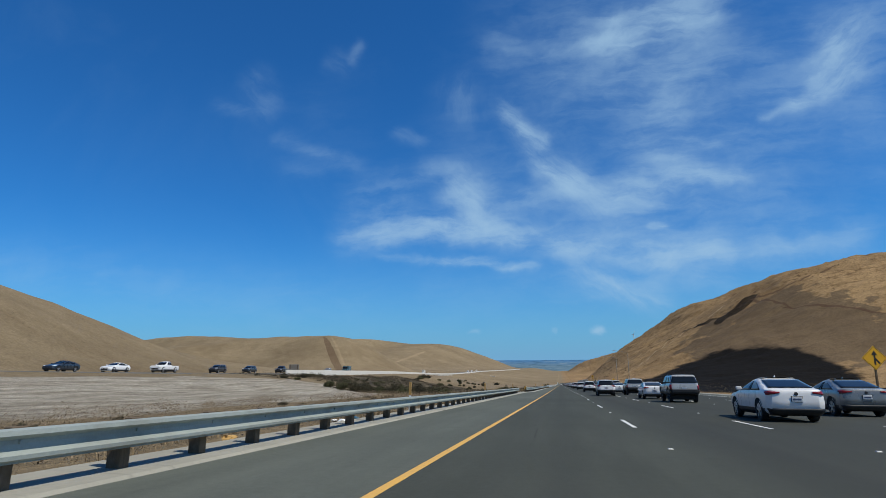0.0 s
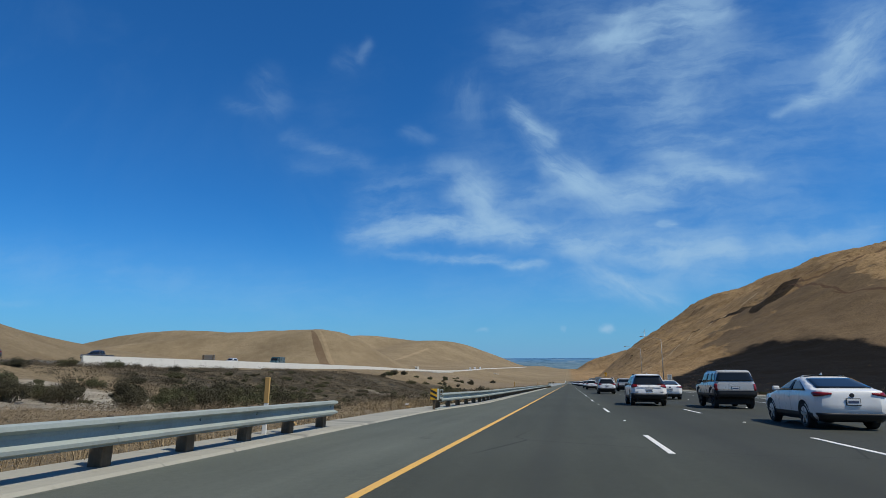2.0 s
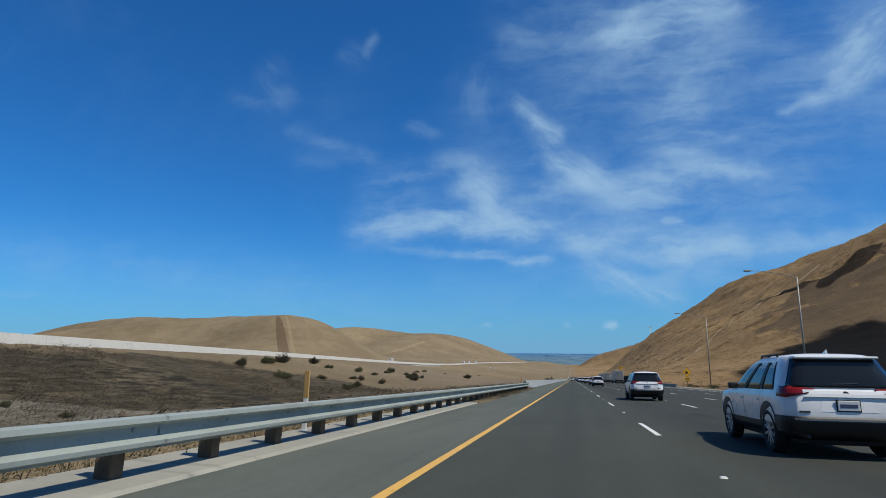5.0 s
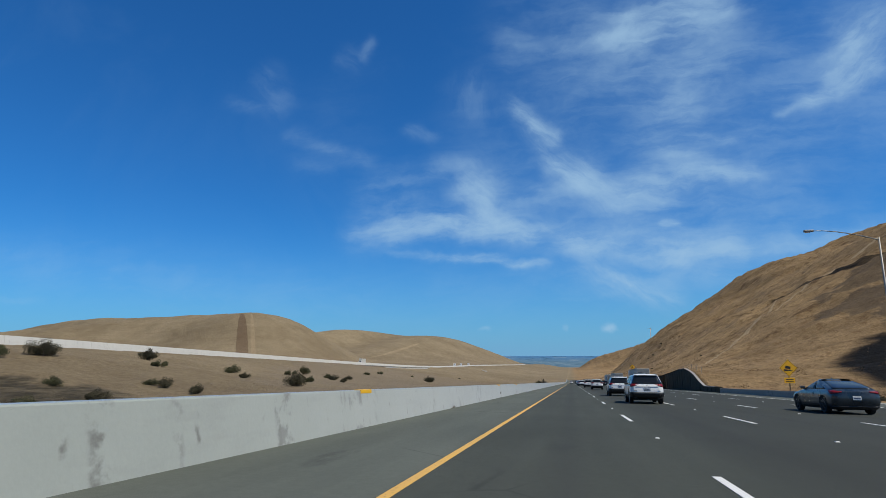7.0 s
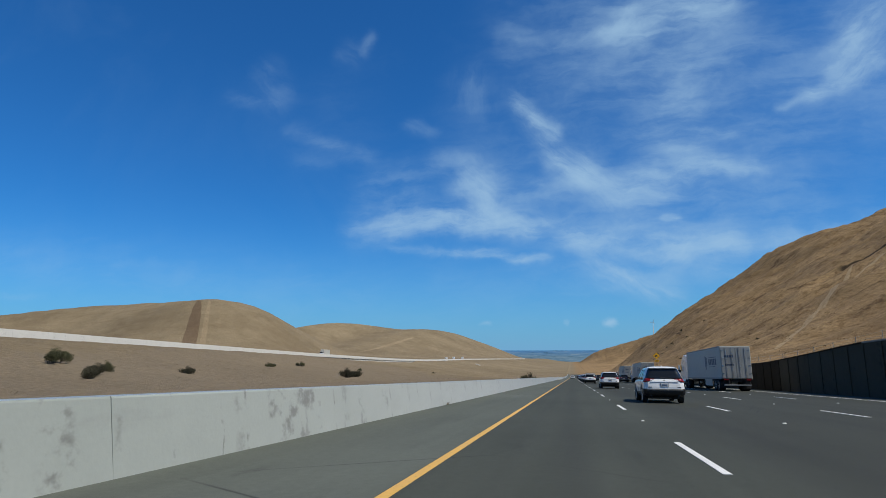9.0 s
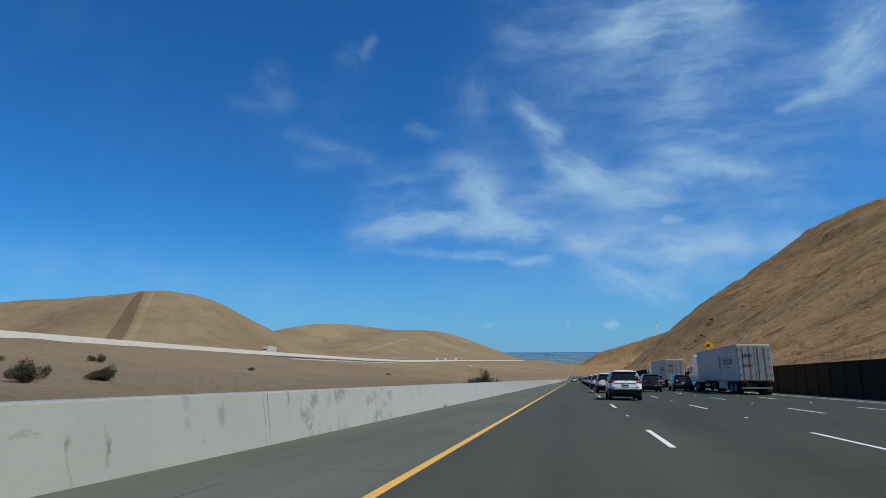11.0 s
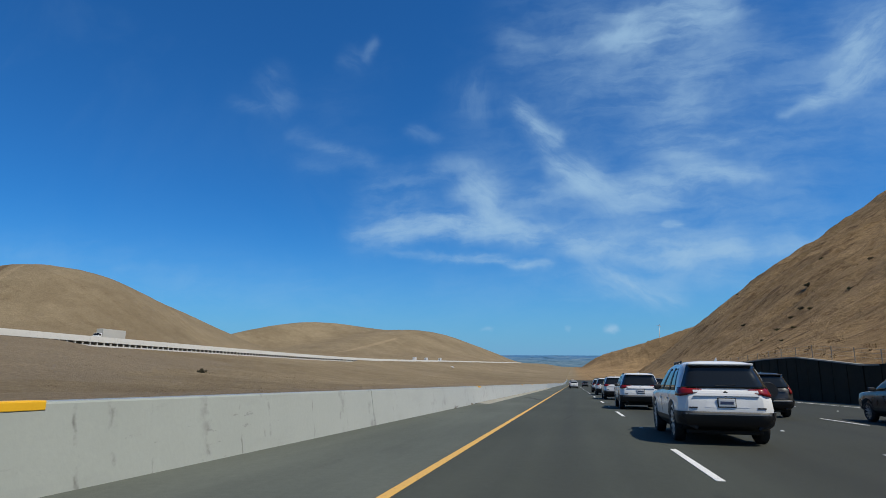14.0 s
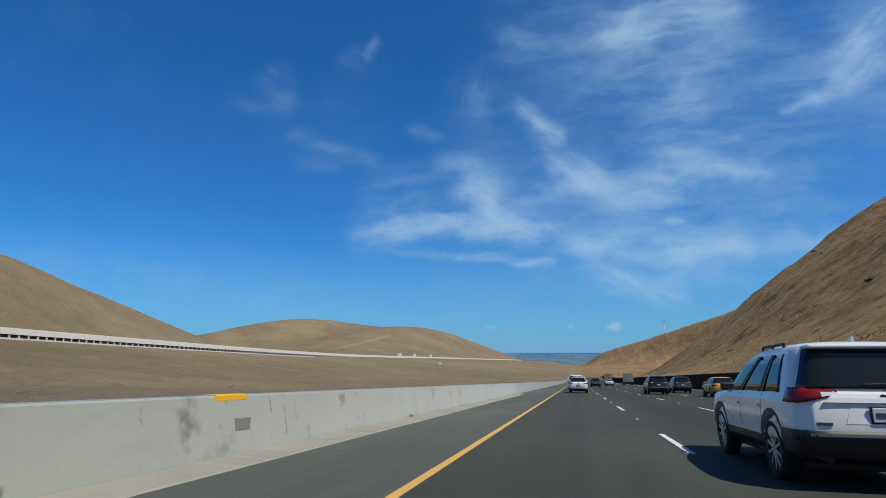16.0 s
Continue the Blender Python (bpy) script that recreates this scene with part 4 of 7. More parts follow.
def far_barrier():
    ob = thing("far_barrier", pose(float(opp_x(135)), 135, float(base_z(135) + opp_h(135))), "pale concrete barrier along the far carriageway", "barrier")
    inv = ob.matrix_world.inverted()
    ys = stations(135, 2200, 12)
    for a, b in zip(ys, ys[1:]):
        piece = sweep("barrier_length", [(-0.3, 0.0), (-0.22, 0.9), (0.0, 0.9), (0.12, 0.0), (0.2, -0.85), (-0.1, -0.85)], [a, b - 0.03], M_FARWALL, None, 0, False, True,
                      lambda y: float(opp_x(y)) + 0.3, lambda y: float(base_z(y) + opp_h(y)))
        piece.data.transform(inv)
        piece.parent = ob
    bents = thing("viaduct_columns", pose(float(opp_x(608)), 608, float(base_z(608) + opp_h(608)) - 2), "row of concrete columns below the far carriageway's edge", "viaduct", kind="structure")
    inv = bents.matrix_world.inverted()
    bm = box(bmesh.new(), (-0.22, -0.22, -4.0), (0.22, 0.22, -0.7), 0.03)
    me = bpy.data.meshes.new("column")
    bm.to_mesh(me)
    bm.free()
    me.materials.append(M_FARWALL)
    for y in stations(606, 894, 3.05):
        p = new("column", me)
        p.parent = bents
        p.matrix_basis = inv @ pose(float(opp_x(y)) + 0.1, y, float(base_z(y) + opp_h(y)))
    kerb = sweep("foot_kerb", [(0.3, -2.3), (0.7, -2.3), (0.7, -1.78), (0.3, -1.78)], stations(604, 896, 12), M_FARWALL, None, 0, False, True, lambda y: float(opp_x(y)), lambda y: float(base_z(y) + opp_h(y)))
    kerb.data.transform(inv)
    kerb.parent = bents


far_barrier()


# ---- vehicles ----
P_WHITE, P_SILVER, P_NAVY = paint("white_car_paint", (0.78, 0.79, 0.80)), paint("silver_car_paint", (0.47, 0.47, 0.46), 0.25), paint("navy_car_paint", (0.012, 0.026, 0.042), 0.3)
P_BLACK, P_RED, P_GREY = paint("black_car_paint", (0.011, 0.0105, 0.0105), 0.0), paint("dark_red_car_paint", (0.028, 0.012, 0.013), 0.3), paint("dark_grey_car_paint", (0.06, 0.065, 0.07), 0.4)
P_STEEL = paint("steel_grey_car_paint", (0.2, 0.21, 0.215), 0.3)
P_YELLOW, P_BLUE = paint("yellow_car_paint", (0.62, 0.33, 0.01)), paint("teal_truck_paint", (0.02, 0.075, 0.10))
M_TRAILER = grained("dull_white_trailer_panel", (0.47, 0.455, 0.41), 0.5, 0.0, 0.6, 0.18, 0.05)
M_DOORS = grained("grimy_trailer_door", (0.30, 0.30, 0.29), 0.55, 0.2, 2.5, 0.4, 0.05)
M_LOGO = grained("dark_blue_logo_vinyl", (0.035, 0.05, 0.10), 0.5, 0, 3, 0.15, 0)
M_FRAME = grained("grimy_black_chassis", (0.02, 0.019, 0.018), 0.75, 0.2, 5, 0.3)

# side shapes: height, rear end, front end, half width
SHAPES = {
    "suv": [(0.30, -1.98, 2.02, 0.80), (0.40, -2.22, 2.2, 0.89), (0.55, -2.30, 2.28, 0.922), (0.72, -2.30, 2.29, 0.925), (0.90, -2.27, 2.22, 0.915), (0.99, -2.25, 2.08, 0.90),
            (1.04, -2.23, 1.35, 0.885), (1.09, -2.20, 1.10, 0.87), (1.30, -2.10, 0.76, 0.815), (1.48, -2.00, 0.42, 0.755), (1.57, -1.97, 0.2, 0.715), (1.63, -1.95, -0.1, 0.67), (1.67, -1.85, -0.35, 0.58)],
    "sedan": [(0.22, -2.12, 2.1, 0.76), (0.34, -2.24, 2.26, 0.86), (0.5, -2.30, 2.32, 0.885), (0.68, -2.31, 2.28, 0.89), (0.84, -2.28, 2.1, 0.885), (0.94, -2.28, 1.5, 0.87),
              (1.03, -2.24, 1.0, 0.845), (1.08, -1.93, 0.86, 0.815), (1.18, -1.62, 0.6, 0.76), (1.30, -1.24, 0.26, 0.695), (1.37, -1.02, 0.04, 0.65), (1.42, -0.78, -0.18, 0.59), (1.445, -0.58, -0.32, 0.5)],
    "fastback": [(0.2, -2.15, 2.15, 0.78), (0.32, -2.27, 2.3, 0.88), (0.5, -2.34, 2.36, 0.92), (0.68, -2.35, 2.30, 0.925), (0.82, -2.33, 2.05, 0.915), (0.92, -2.30, 1.45, 0.89),
                 (1.0, -2.18, 1.0, 0.855), (1.08, -1.95, 0.78, 0.81), (1.2, -1.52, 0.45, 0.745), (1.32, -1.02, 0.12, 0.67), (1.39, -0.62, -0.1, 0.61), (1.43, -0.3, -0.25, 0.53)],
    "hatch": [(0.24, -1.95, 1.95, 0.76), (0.36, -2.06, 2.1, 0.85), (0.55, -2.10, 2.16, 0.88), (0.75, -2.10, 2.12, 0.885), (0.92, -2.07, 1.9, 0.87), (1.0, -2.03, 1.25, 0.85),
              (1.06, -1.98, 1.0, 0.825), (1.25, -1.82, 0.6, 0.755), (1.42, -1.66, 0.25, 0.68), (1.5, -1.6, 0.02, 0.63), (1.545, -1.48, -0.2, 0.55)],
    "boxy": [(0.52, -2.1, 2.1, 0.86), (0.62, -2.26, 2.26, 0.93), (0.75, -2.27, 2.32, 0.955), (0.95, -2.26, 2.33, 0.955), (1.12, -2.25, 2.28, 0.945), (1.20, -2.24, 1.15, 0.925),
             (1.26, -2.23, 1.02, 0.90), (1.5, -2.18, 0.82, 0.845), (1.72, -2.12, 0.62, 0.79), (1.80, -2.1, 0.45, 0.755), (1.85, -2.02, 0.3, 0.70)],
    "pickup": [(0.40, -2.7, 2.6, 0.84), (0.55, -2.82, 2.75, 0.96), (0.8, -2.85, 2.8, 0.985), (1.05, -2.85, 2.78, 0.98), (1.16, -2.84, 2.6, 0.965), (1.2, -0.72, 1.35, 0.94),
               (1.28, -0.68, 1.15, 0.91), (1.55, -0.6, 0.78, 0.835), (1.76, -0.52, 0.45, 0.765), (1.84, -0.45, 0.25, 0.72), (1.88, -0.3, 0.05, 0.64)],
}


class Shell:
    """A car body built of stacked outlines; its faces can be sampled to lay panes and lamps on them."""

    def __init__(self, rows, corner=0.22):
        self.z, self.yr, self.yf, self.w = (np.array(c) for c in zip(*rows))
        self.corner = corner

    def dims(self, z):
        return tuple(float(np.interp(z, self.z, v)) for v in (self.yr, self.yf, self.w))

    def outline(self, z, shrink=1.0):
        yr, yf, w = self.dims(z)
        rc, n, pts = min(self.corner, w * 0.6), 5, []
        for cx, cy, a0 in ((w - rc, yr + rc, -90), (w - rc, yf - 2.2 * rc, 0), (-w + rc, yf - 2.2 * rc, 90), (-w + rc, yr + rc, 180)):
            fy = 2.2 if a0 in (0, 90) else 1.0
            for i in range(n + 1):
                a = radians(a0 + 90 * i / n)
                pts.append((cx + rc * math.cos(a), cy + rc * fy * math.sin(a)))
        out = []
        for a, b in zip(pts, pts[1:] + pts[:1]):
            k = max(1, int(math.dist(a, b) / 0.3))
            for i in range(k):
                out.append((a[0] + (b[0] - a[0]) * i / k, a[1] + (b[1] - a[1]) * i / k))
        my = (yr + yf) / 2
        return [(x * shrink, my + (y - my) * shrink, z) for x, y in out]

    def mesh(self):
        bm = bmesh.new()
        full = [self.outline(z) for z in self.z]
        counts = [len(r) for r in full]
        n = max(counts)

        def resample(ring):
            p = np.array(ring + ring[:1])
            s = np.concatenate([[0], np.cumsum(np.linalg.norm(np.diff(p, axis=0), axis=1))])
            t = np.linspace(0, s[-1], n + 1)[:-1]
            return [tuple(np.interp(t0, s, p[:, k]) for k in range(3)) for t0 in t]

        rings = [resample(r) for r in full]
        top = self.outline(self.z[-1])
        my = sum(p[1] for p in top) / len(top)
        rings.append(resample([(x * 0.6, my + (y - my) * 0.75, z + 0.022) for x, y, z in top]))
        vs = [[bm.verts.new(p) for p in r] for r in rings]
        for a, b in zip(vs, vs[1:]):
            for j in range(n):
                bm.faces.new((a[j], a[(j + 1) % n], b[(j + 1) % n], b[j]))
        bm.faces.new(vs[-1])
        bm.faces.new(vs[0][::-1])
        return bm

    def rear(self, x, z):
        yr, _, w = self.dims(z)
        rc = min(self.corner, w * 0.6)
        over = max(0.0, abs(x) - (w - rc))
        return Vector((x, yr + rc - math.sqrt(max(rc * rc - over * over, 0.0)), z))

    def front(self, x, z):
        _, yf, w = self.dims(z)
        rc = min(self.corner, w * 0.6)
        over = max(0.0, abs(x) - (w - rc))
        return Vector((x, yf - 2.2 * (rc - math.sqrt(max(rc * rc - over * over, 0.0))), z))

    def side(self, y, z, sgn):
        yr, yf, w = self.dims(z)
        rc = min(self.corner, w * 0.6)
        dr, df = max(0.0, yr + rc - y), max(0.0, y - (yf - 2.2 * rc)) / 2.2
        d = min(max(dr, df), rc)
        return Vector((sgn * (w - rc + math.sqrt(max(rc * rc - d * d, 0.0))), y, z))


def slab(bm, fn, corners, proud=0.006, deep=0.015, nu=8, nv=5):
    """A thin shaped plate laid on a surface; corners are (a, b) at lower start, lower end, upper end, upper start."""
    (a0, b0), (a1, b1), (a2, b2), (a3, b3) = corners
    grid = []
    for j in range(nv + 1):
        v = j / nv
        row = []
        for i in range(nu + 1):
            u = i / nu
            a = (a0 + (a1 - a0) * u) * (1 - v) + (a3 + (a2 - a3) * u) * v
            b = (b0 + (b1 - b0) * u) * (1 - v) + (b3 + (b2 - b3) * u) * v
            p = fn(a, b)
            n = (fn(a + 0.01, b) - p).cross(fn(a, b + 0.01) - p)
            if n.length < 1e-9:
                n = Vector((0, 0, 1))
            n.normalize()
            if n.dot(Vector((p.x, p.y, 0.15))) < 0:
                n = -n
            row.append((bm.verts.new(p + n * proud), bm.verts.new(p - n * deep)))
        grid.append(row)
    for j in range(nv):
        for i in range(nu):
            bm.faces.new((grid[j][i][0], grid[j][i + 1][0], grid[j + 1][i + 1][0], grid[j + 1][i][0]))
    rim = [grid[0][i] for i in range(nu + 1)] + [grid[j][nu] for j in range(1, nv + 1)] + [grid[nv][i] for i in range(nu - 1, -1, -1)] + [grid[j][0] for j in range(nv - 1, 0, -1)]
    for a, b in zip(rim, rim[1:] + rim[:1]):
        bm.faces.new((a[0], a[1], b[1], b[0]))
    return bm


WHEEL_KITS = {}


def wheel(parent, x, y, radius, width, sgn, spokes=5, rim_mat=None):
    """Tyre, alloy rim with spokes and hub, shared between the wheels of one size."""
    key = (radius, width, spokes, rim_mat.name if rim_mat else "")
    if key not in WHEEL_KITS:
        prof = [(0.62, -0.42), (0.9, -0.5), (0.985, -0.4), (1.0, -0.2), (1.0, 0.2), (0.985, 0.4), (0.9, 0.5), (0.62, 0.42)]
        n = 28
        vs = [(w * width, r * radius * math.cos(2 * math.pi * i / n), r * radius * math.sin(2 * math.pi * i / n)) for i in range(n) for r, w in prof]
        fs = [(i * 8 + j, ((i + 1) % n) * 8 + j, ((i + 1) % n) * 8 + (j + 1) % 8, i * 8 + (j + 1) % 8) for i in range(n) for j in range(8)]
        tyre = bpy.data.meshes.new("tyre")
        tyre.from_pydata(vs, [], fs)
        tyre.materials.append(M_RUBBER)
        tyre.polygons.foreach_set("use_smooth", [True] * len(fs))
        bm = bmesh.new()
        bmesh.ops.create_cone(bm, cap_ends=True, segments=24, radius1=0.7 * radius, radius2=0.7 * radius, depth=width * 0.3, matrix=pose(-width * 0.1, 0, 0, 0, 90, 0))
        back = bpy.data.meshes.new("brake_disc")
        bm.to_mesh(back)
        bm.free()
        back.materials.append(M_FRAME)
        bm = bmesh.new()
        for i in range(spokes):
            m = pose(width * 0.32, 0, 0, 360 * i / spokes, 0, 0)
            box(bm, (-0.02, -min(0.055, 0.19 / spokes) * radius / 0.34, 0.05 * radius), (0.03, min(0.055, 0.19 / spokes) * radius / 0.34, 0.7 * radius), 0.008, m)
        tube(bm, (width * 0.2, 0, 0), (width * 0.38, 0, 0), 0.16 * radius, 0.13 * radius, 12)
        m = 24
        ring = [[bm.verts.new((width * d, r * radius * math.cos(2 * math.pi * i / m), r * radius * math.sin(2 * math.pi * i / m))) for r, d in ((0.745, 0.43), (0.69, 0.45), (0.66, 0.2), (0.72, 0.2))] for i in range(m)]
        for a, b in zip(ring, ring[1:] + ring[:1]):
            for j in range(4):
                bm.faces.new((a[j], b[j], b[(j + 1) % 4], a[(j + 1) % 4]))
        bmesh.ops.recalc_face_normals(bm, faces=bm.faces)
        rim = bpy.data.meshes.new("rim")
        bm.to_mesh(rim)
        bm.free()
        rim.materials.append(rim_mat or M_RIM)
        WHEEL_KITS[key] = (tyre, rim, back)
    tyre, rim, back = WHEEL_KITS[key]
    ob = new("wheel")
    ob.empty_display_size = 0.1
    ob.parent = parent
    ob.matrix_basis = pose(x, y, radius, 0, 0, 0 if sgn > 0 else 180)
    for name, me in (("tyre", tyre), ("rim", rim), ("brake_disc", back)):
        p = new(name, me)
        p.parent = ob
    return ob


def arch(bm, sh, y, r, sgn, proud):
    """Filled dark plate on the body side for the shaded wheel well and black arch trim."""
    n = 20
    front, rear_ring, lip = [], [], []
    for i in range(n + 1):
        a = math.pi * (1.12 * i / n - 0.06)
        yy, zz = y + r * math.cos(a), max(r * 0.93 + r * math.sin(a), 0.26)
        w = sh.side(yy, max(zz, float(sh.z[0])), sgn)
        front.append(bm.verts.new((sgn * (abs(w.x) + proud), yy, zz)))
        rear_ring.append(bm.verts.new((sgn * (abs(w.x) - 0.06), yy, zz)))
    bm.faces.new(front)
    for a, b, c, d in zip(front, front[1:], rear_ring[1:], rear_ring):
        bm.faces.new((a, b, c, d))


def car(shape, colour, m, label, category="car", group="traffic", wheel_r=0.34, glass_span=None, lamps="wide", trim=True, rails=False, spare=False, plate=True, rim_mat=None, wheel_y=None):
    """A road vehicle with body, panes, lamps, bumper, mirrors, plate and wheels."""
    rows = SHAPES[shape]
    sh = Shell(rows, {"boxy": 0.12, "pickup": 0.14}.get(shape, 0.24))
    top = rows[-1][0]
    ob = thing({"suv": "suv", "boxy": "off_road_vehicle", "pickup": "pickup_truck"}.get(shape, "car"), m, label, category, group)
    body = part("body", sh.mesh(), colour, ob, "", True)
    mod = body.modifiers.new("rounding", "BEVEL")
    mod.width, mod.segments, mod.limit_method, mod.angle_limit = 0.02, 2, "ANGLE", radians(28)
    belt = {"suv": 1.035, "sedan": 0.99, "fastback": 0.98, "hatch": 1.03, "boxy": 1.26, "pickup": 1.25}[shape]
    eave = {"suv": 1.575, "sedan": 1.36, "fastback": 1.36, "hatch": 1.45, "boxy": 1.74, "pickup": 1.77}[shape]
    yr_b, yf_b, w_b = sh.dims(belt)
    yr_e, yf_e, w_e = sh.dims(eave)
    # rear window
    gb = {"sedan": 1.095, "fastback": 1.02, "suv": 1.12, "hatch": 1.08, "boxy": 1.32, "pickup": 1.3}[shape]
    wb, we = sh.dims(gb)[2], sh.dims(eave)[2]
    part("rear_window", slab(bmesh.new(), sh.rear, ((-wb * {"suv": 0.95, "boxy": 0.97, "sedan": 0.84}.get(shape, 0.9), gb), (wb * {"suv": 0.95, "boxy": 0.97, "sedan": 0.84}.get(shape, 0.9), gb), (we * 0.9, eave), (-we * 0.9, eave)), 0.022, 0.03, 14, 8), M_GLASS, ob, "dark tinted rear window", True)
    # windscreen
    wb = sh.dims(belt + 0.04)[2]
    part("windscreen", slab(bmesh.new(), sh.front, ((-wb * 0.86, belt + 0.05), (wb * 0.86, belt + 0.05), (we * 0.86, eave), (-we * 0.86, eave)), 0.008), M_GLASS, ob, "", True)
    # side windows: front and rear door, rear quarter
    rear_in, front_in = {"suv": (0.9, 0.35), "sedan": (0.75, 0.38), "fastback": (0.55, 0.4), "hatch": (0.5, 0.35), "boxy": (0.28, 0.3), "pickup": (0.2, 0.35)}[shape]
    b0, b1 = max(yr_b, sh.dims(belt + 0.08)[0]) + rear_in * 0.55, yf_b - front_in * 0.7
    e0, e1 = yr_e + rear_in * 0.45, yf_e - front_in * 0.5
    cuts = (0.0, 0.47, 0.985) if shape in ("sedan", "fastback", "pickup") else (0.0, 0.25, 0.61, 0.985)
    for sgn in (1, -1):
        for c0, c1 in zip(cuts, cuts[1:]):
            lo0, lo1 = b0 + (b1 - b0) * (c0 + 0.012), b0 + (b1 - b0) * (c1 - 0.012)
            hi0, hi1 = e0 + (e1 - e0) * (c0 + 0.012), e0 + (e1 - e0) * (c1 - 0.012)
            part("side_window", slab(bmesh.new(), lambda a, b: sh.side(a, b, sgn), ((lo0, belt + 0.03), (lo1, belt + 0.03), (hi1, eave - 0.03), (hi0, eave - 0.03)), 0.006, 0.015, 6, 4), M_GLASS, ob, "", True)
        # black pillars between the panes
        for c in cuts[1:-1] if shape != "pickup" else ():
            lo, hi = b0 + (b1 - b0) * c, e0 + (e1 - e0) * c
            part("door_pillar", slab(bmesh.new(), lambda a, b: sh.side(a, b, sgn), ((lo - 0.045, belt + 0.03), (lo + 0.045, belt + 0.03), (hi + 0.035, eave - 0.03), (hi - 0.035, eave - 0.03)), 0.009, 0.012, 2, 4), M_BLACK, ob)
        # door seams, handles, sill
        for c in cuts[1:-1]:
            y = b0 + (b1 - b0) * c
            part("door_seam", slab(bmesh.new(), lambda a, b: sh.side(a, b, sgn), ((y - 0.006, 0.42), (y + 0.006, 0.42), (y + 0.006, belt), (y - 0.006, belt)), 0.002, 0.01, 1, 6), M_BLACK, ob)
            part("door_handle", slab(bmesh.new(), lambda a, b: sh.side(a, b, sgn), ((y + 0.06, belt - 0.17), (y + 0.25, belt - 0.165), (y + 0.25, belt - 0.13), (y + 0.06, belt - 0.135)), 0.03, 0.01, 3, 2), colour, ob)
        ms = sh.side(b1 - 0.12, belt + 0.05, sgn)
        part("wing_mirror", box(bmesh.new(), (min(ms.x, ms.x + sgn * 0.2), ms.y - 0.07, ms.z - 0.03), (max(ms.x, ms.x + sgn * 0.2), ms.y + 0.04, ms.z + 0.1), 0.03), M_BLACK if shape in ("boxy", "suv") else colour, ob)
        if trim:
            z0 = rows[0][0]
            part("sill", slab(bmesh.new(), lambda a, b: sh.side(a, b, sgn), ((-1.9, z0 + 0.01), (1.85, z0 + 0.01), (1.85, z0 + 0.21), (-1.9, z0 + 0.21)), 0.008, 0.02, 10, 2), M_BLACK, ob)
        if rails:
            a, b = sh.side(e0 + 0.25, top - 0.05, sgn), sh.side(e1 - 0.35, top - 0.05, sgn)
            bm = tube(bmesh.new(), (a.x * 0.95, a.y, top + 0.015), (b.x * 0.95, b.y, top + 0.015), 0.02, None, 8)
            for p in (a, b, (a + b) / 2):
                tube(bm, (p.x * 0.95, p.y, top - 0.08), (p.x * 0.95, p.y, top + 0.015), 0.022, 0.02, 8)
            part("roof_rail", bm, M_BLACK, ob)
    # lamps
    lz = {"suv": 1.045, "sedan": 0.90, "fastback": 0.86, "hatch": 0.9, "boxy": 1.02, "pickup": 0.95}[shape]
    for sgn in (1, -1):
        w = sh.dims(lz)[2]
        if lamps == "tall":
            q = ((sgn * w * 0.87, lz - 0.16), (sgn * w * 0.985, lz - 0.16), (sgn * w * 0.985, lz + 0.17), (sgn * w * 0.87, lz + 0.17))
        else:
            q = ((sgn * w * 0.55, lz + 0.03), (sgn * w * 0.99, lz - 0.03), (sgn * w * 0.99, lz + 0.09), (sgn * w * 0.55, lz + 0.07))
        if shape == "suv" and lamps != "tall":
            q = ((sgn * w * 0.5, lz + 0.0), (sgn * w * 0.99, lz - 0.085), (sgn * w * 0.99, lz + 0.085), (sgn * w * 0.5, lz + 0.055))
        lamp = part("tail_light", slab(bmesh.new(), sh.rear, q, 0.014, 0.02, 10, 3), M_RED, ob, "red tail light lens", True)
        yr, wrap = sh.dims(lz)[0], 0.36 if shape == "suv" else 0.3
        part("lens_wrap", slab(bmesh.new(), lambda a, b: sh.side(a, b, sgn), ((yr + 0.06, lz - (0.085 if shape == "suv" else 0.03)), (yr + wrap, lz - (0.08 if shape == "suv" else -0.05)), (yr + wrap * 0.9, lz + 0.08), (yr + 0.06, lz + 0.09)), 0.012, 0.02, 8, 3), M_RED, lamp, "", True)
        if shape == "suv" and lamps != "tall":
            part("clear_lens", slab(bmesh.new(), sh.rear, ((sgn * w * 0.5, lz + 0.005), (sgn * w * 0.7, lz - 0.02), (sgn * w * 0.7, lz + 0.03), (sgn * w * 0.5, lz + 0.03)), 0.02, 0.02, 4, 2), M_LAMP, lamp)
        part("headlight", slab(bmesh.new(), sh.front, ((sgn * w * 0.55, lz - 0.14), (sgn * w * 0.98, lz - 0.12), (sgn * w * 0.97, lz), (sgn * w * 0.55, lz - 0.05)), 0.012, 0.02, 8, 3), M_LAMP, ob, "clear headlight lens", True)
    # bumpers, grille, plate
    z0 = rows[0][0]
    bh = {"suv": 0.36, "sedan": 0.22, "fastback": 0.14, "hatch": 0.2, "boxy": 0.40, "pickup": 0.22}[shape]
    w = sh.dims(z0 + bh)[2]
    wl = sh.dims(z0 + 0.02)[2]
    part("rear_bumper", slab(bmesh.new(), sh.rear, ((-wl * 0.97, z0 + 0.01), (wl * 0.97, z0 + 0.01), (w * 0.985, z0 + bh), (-w * 0.985, z0 + bh)), 0.03, 0.03, 12, 4), M_BLACK, ob, "black plastic lower bumper", True)
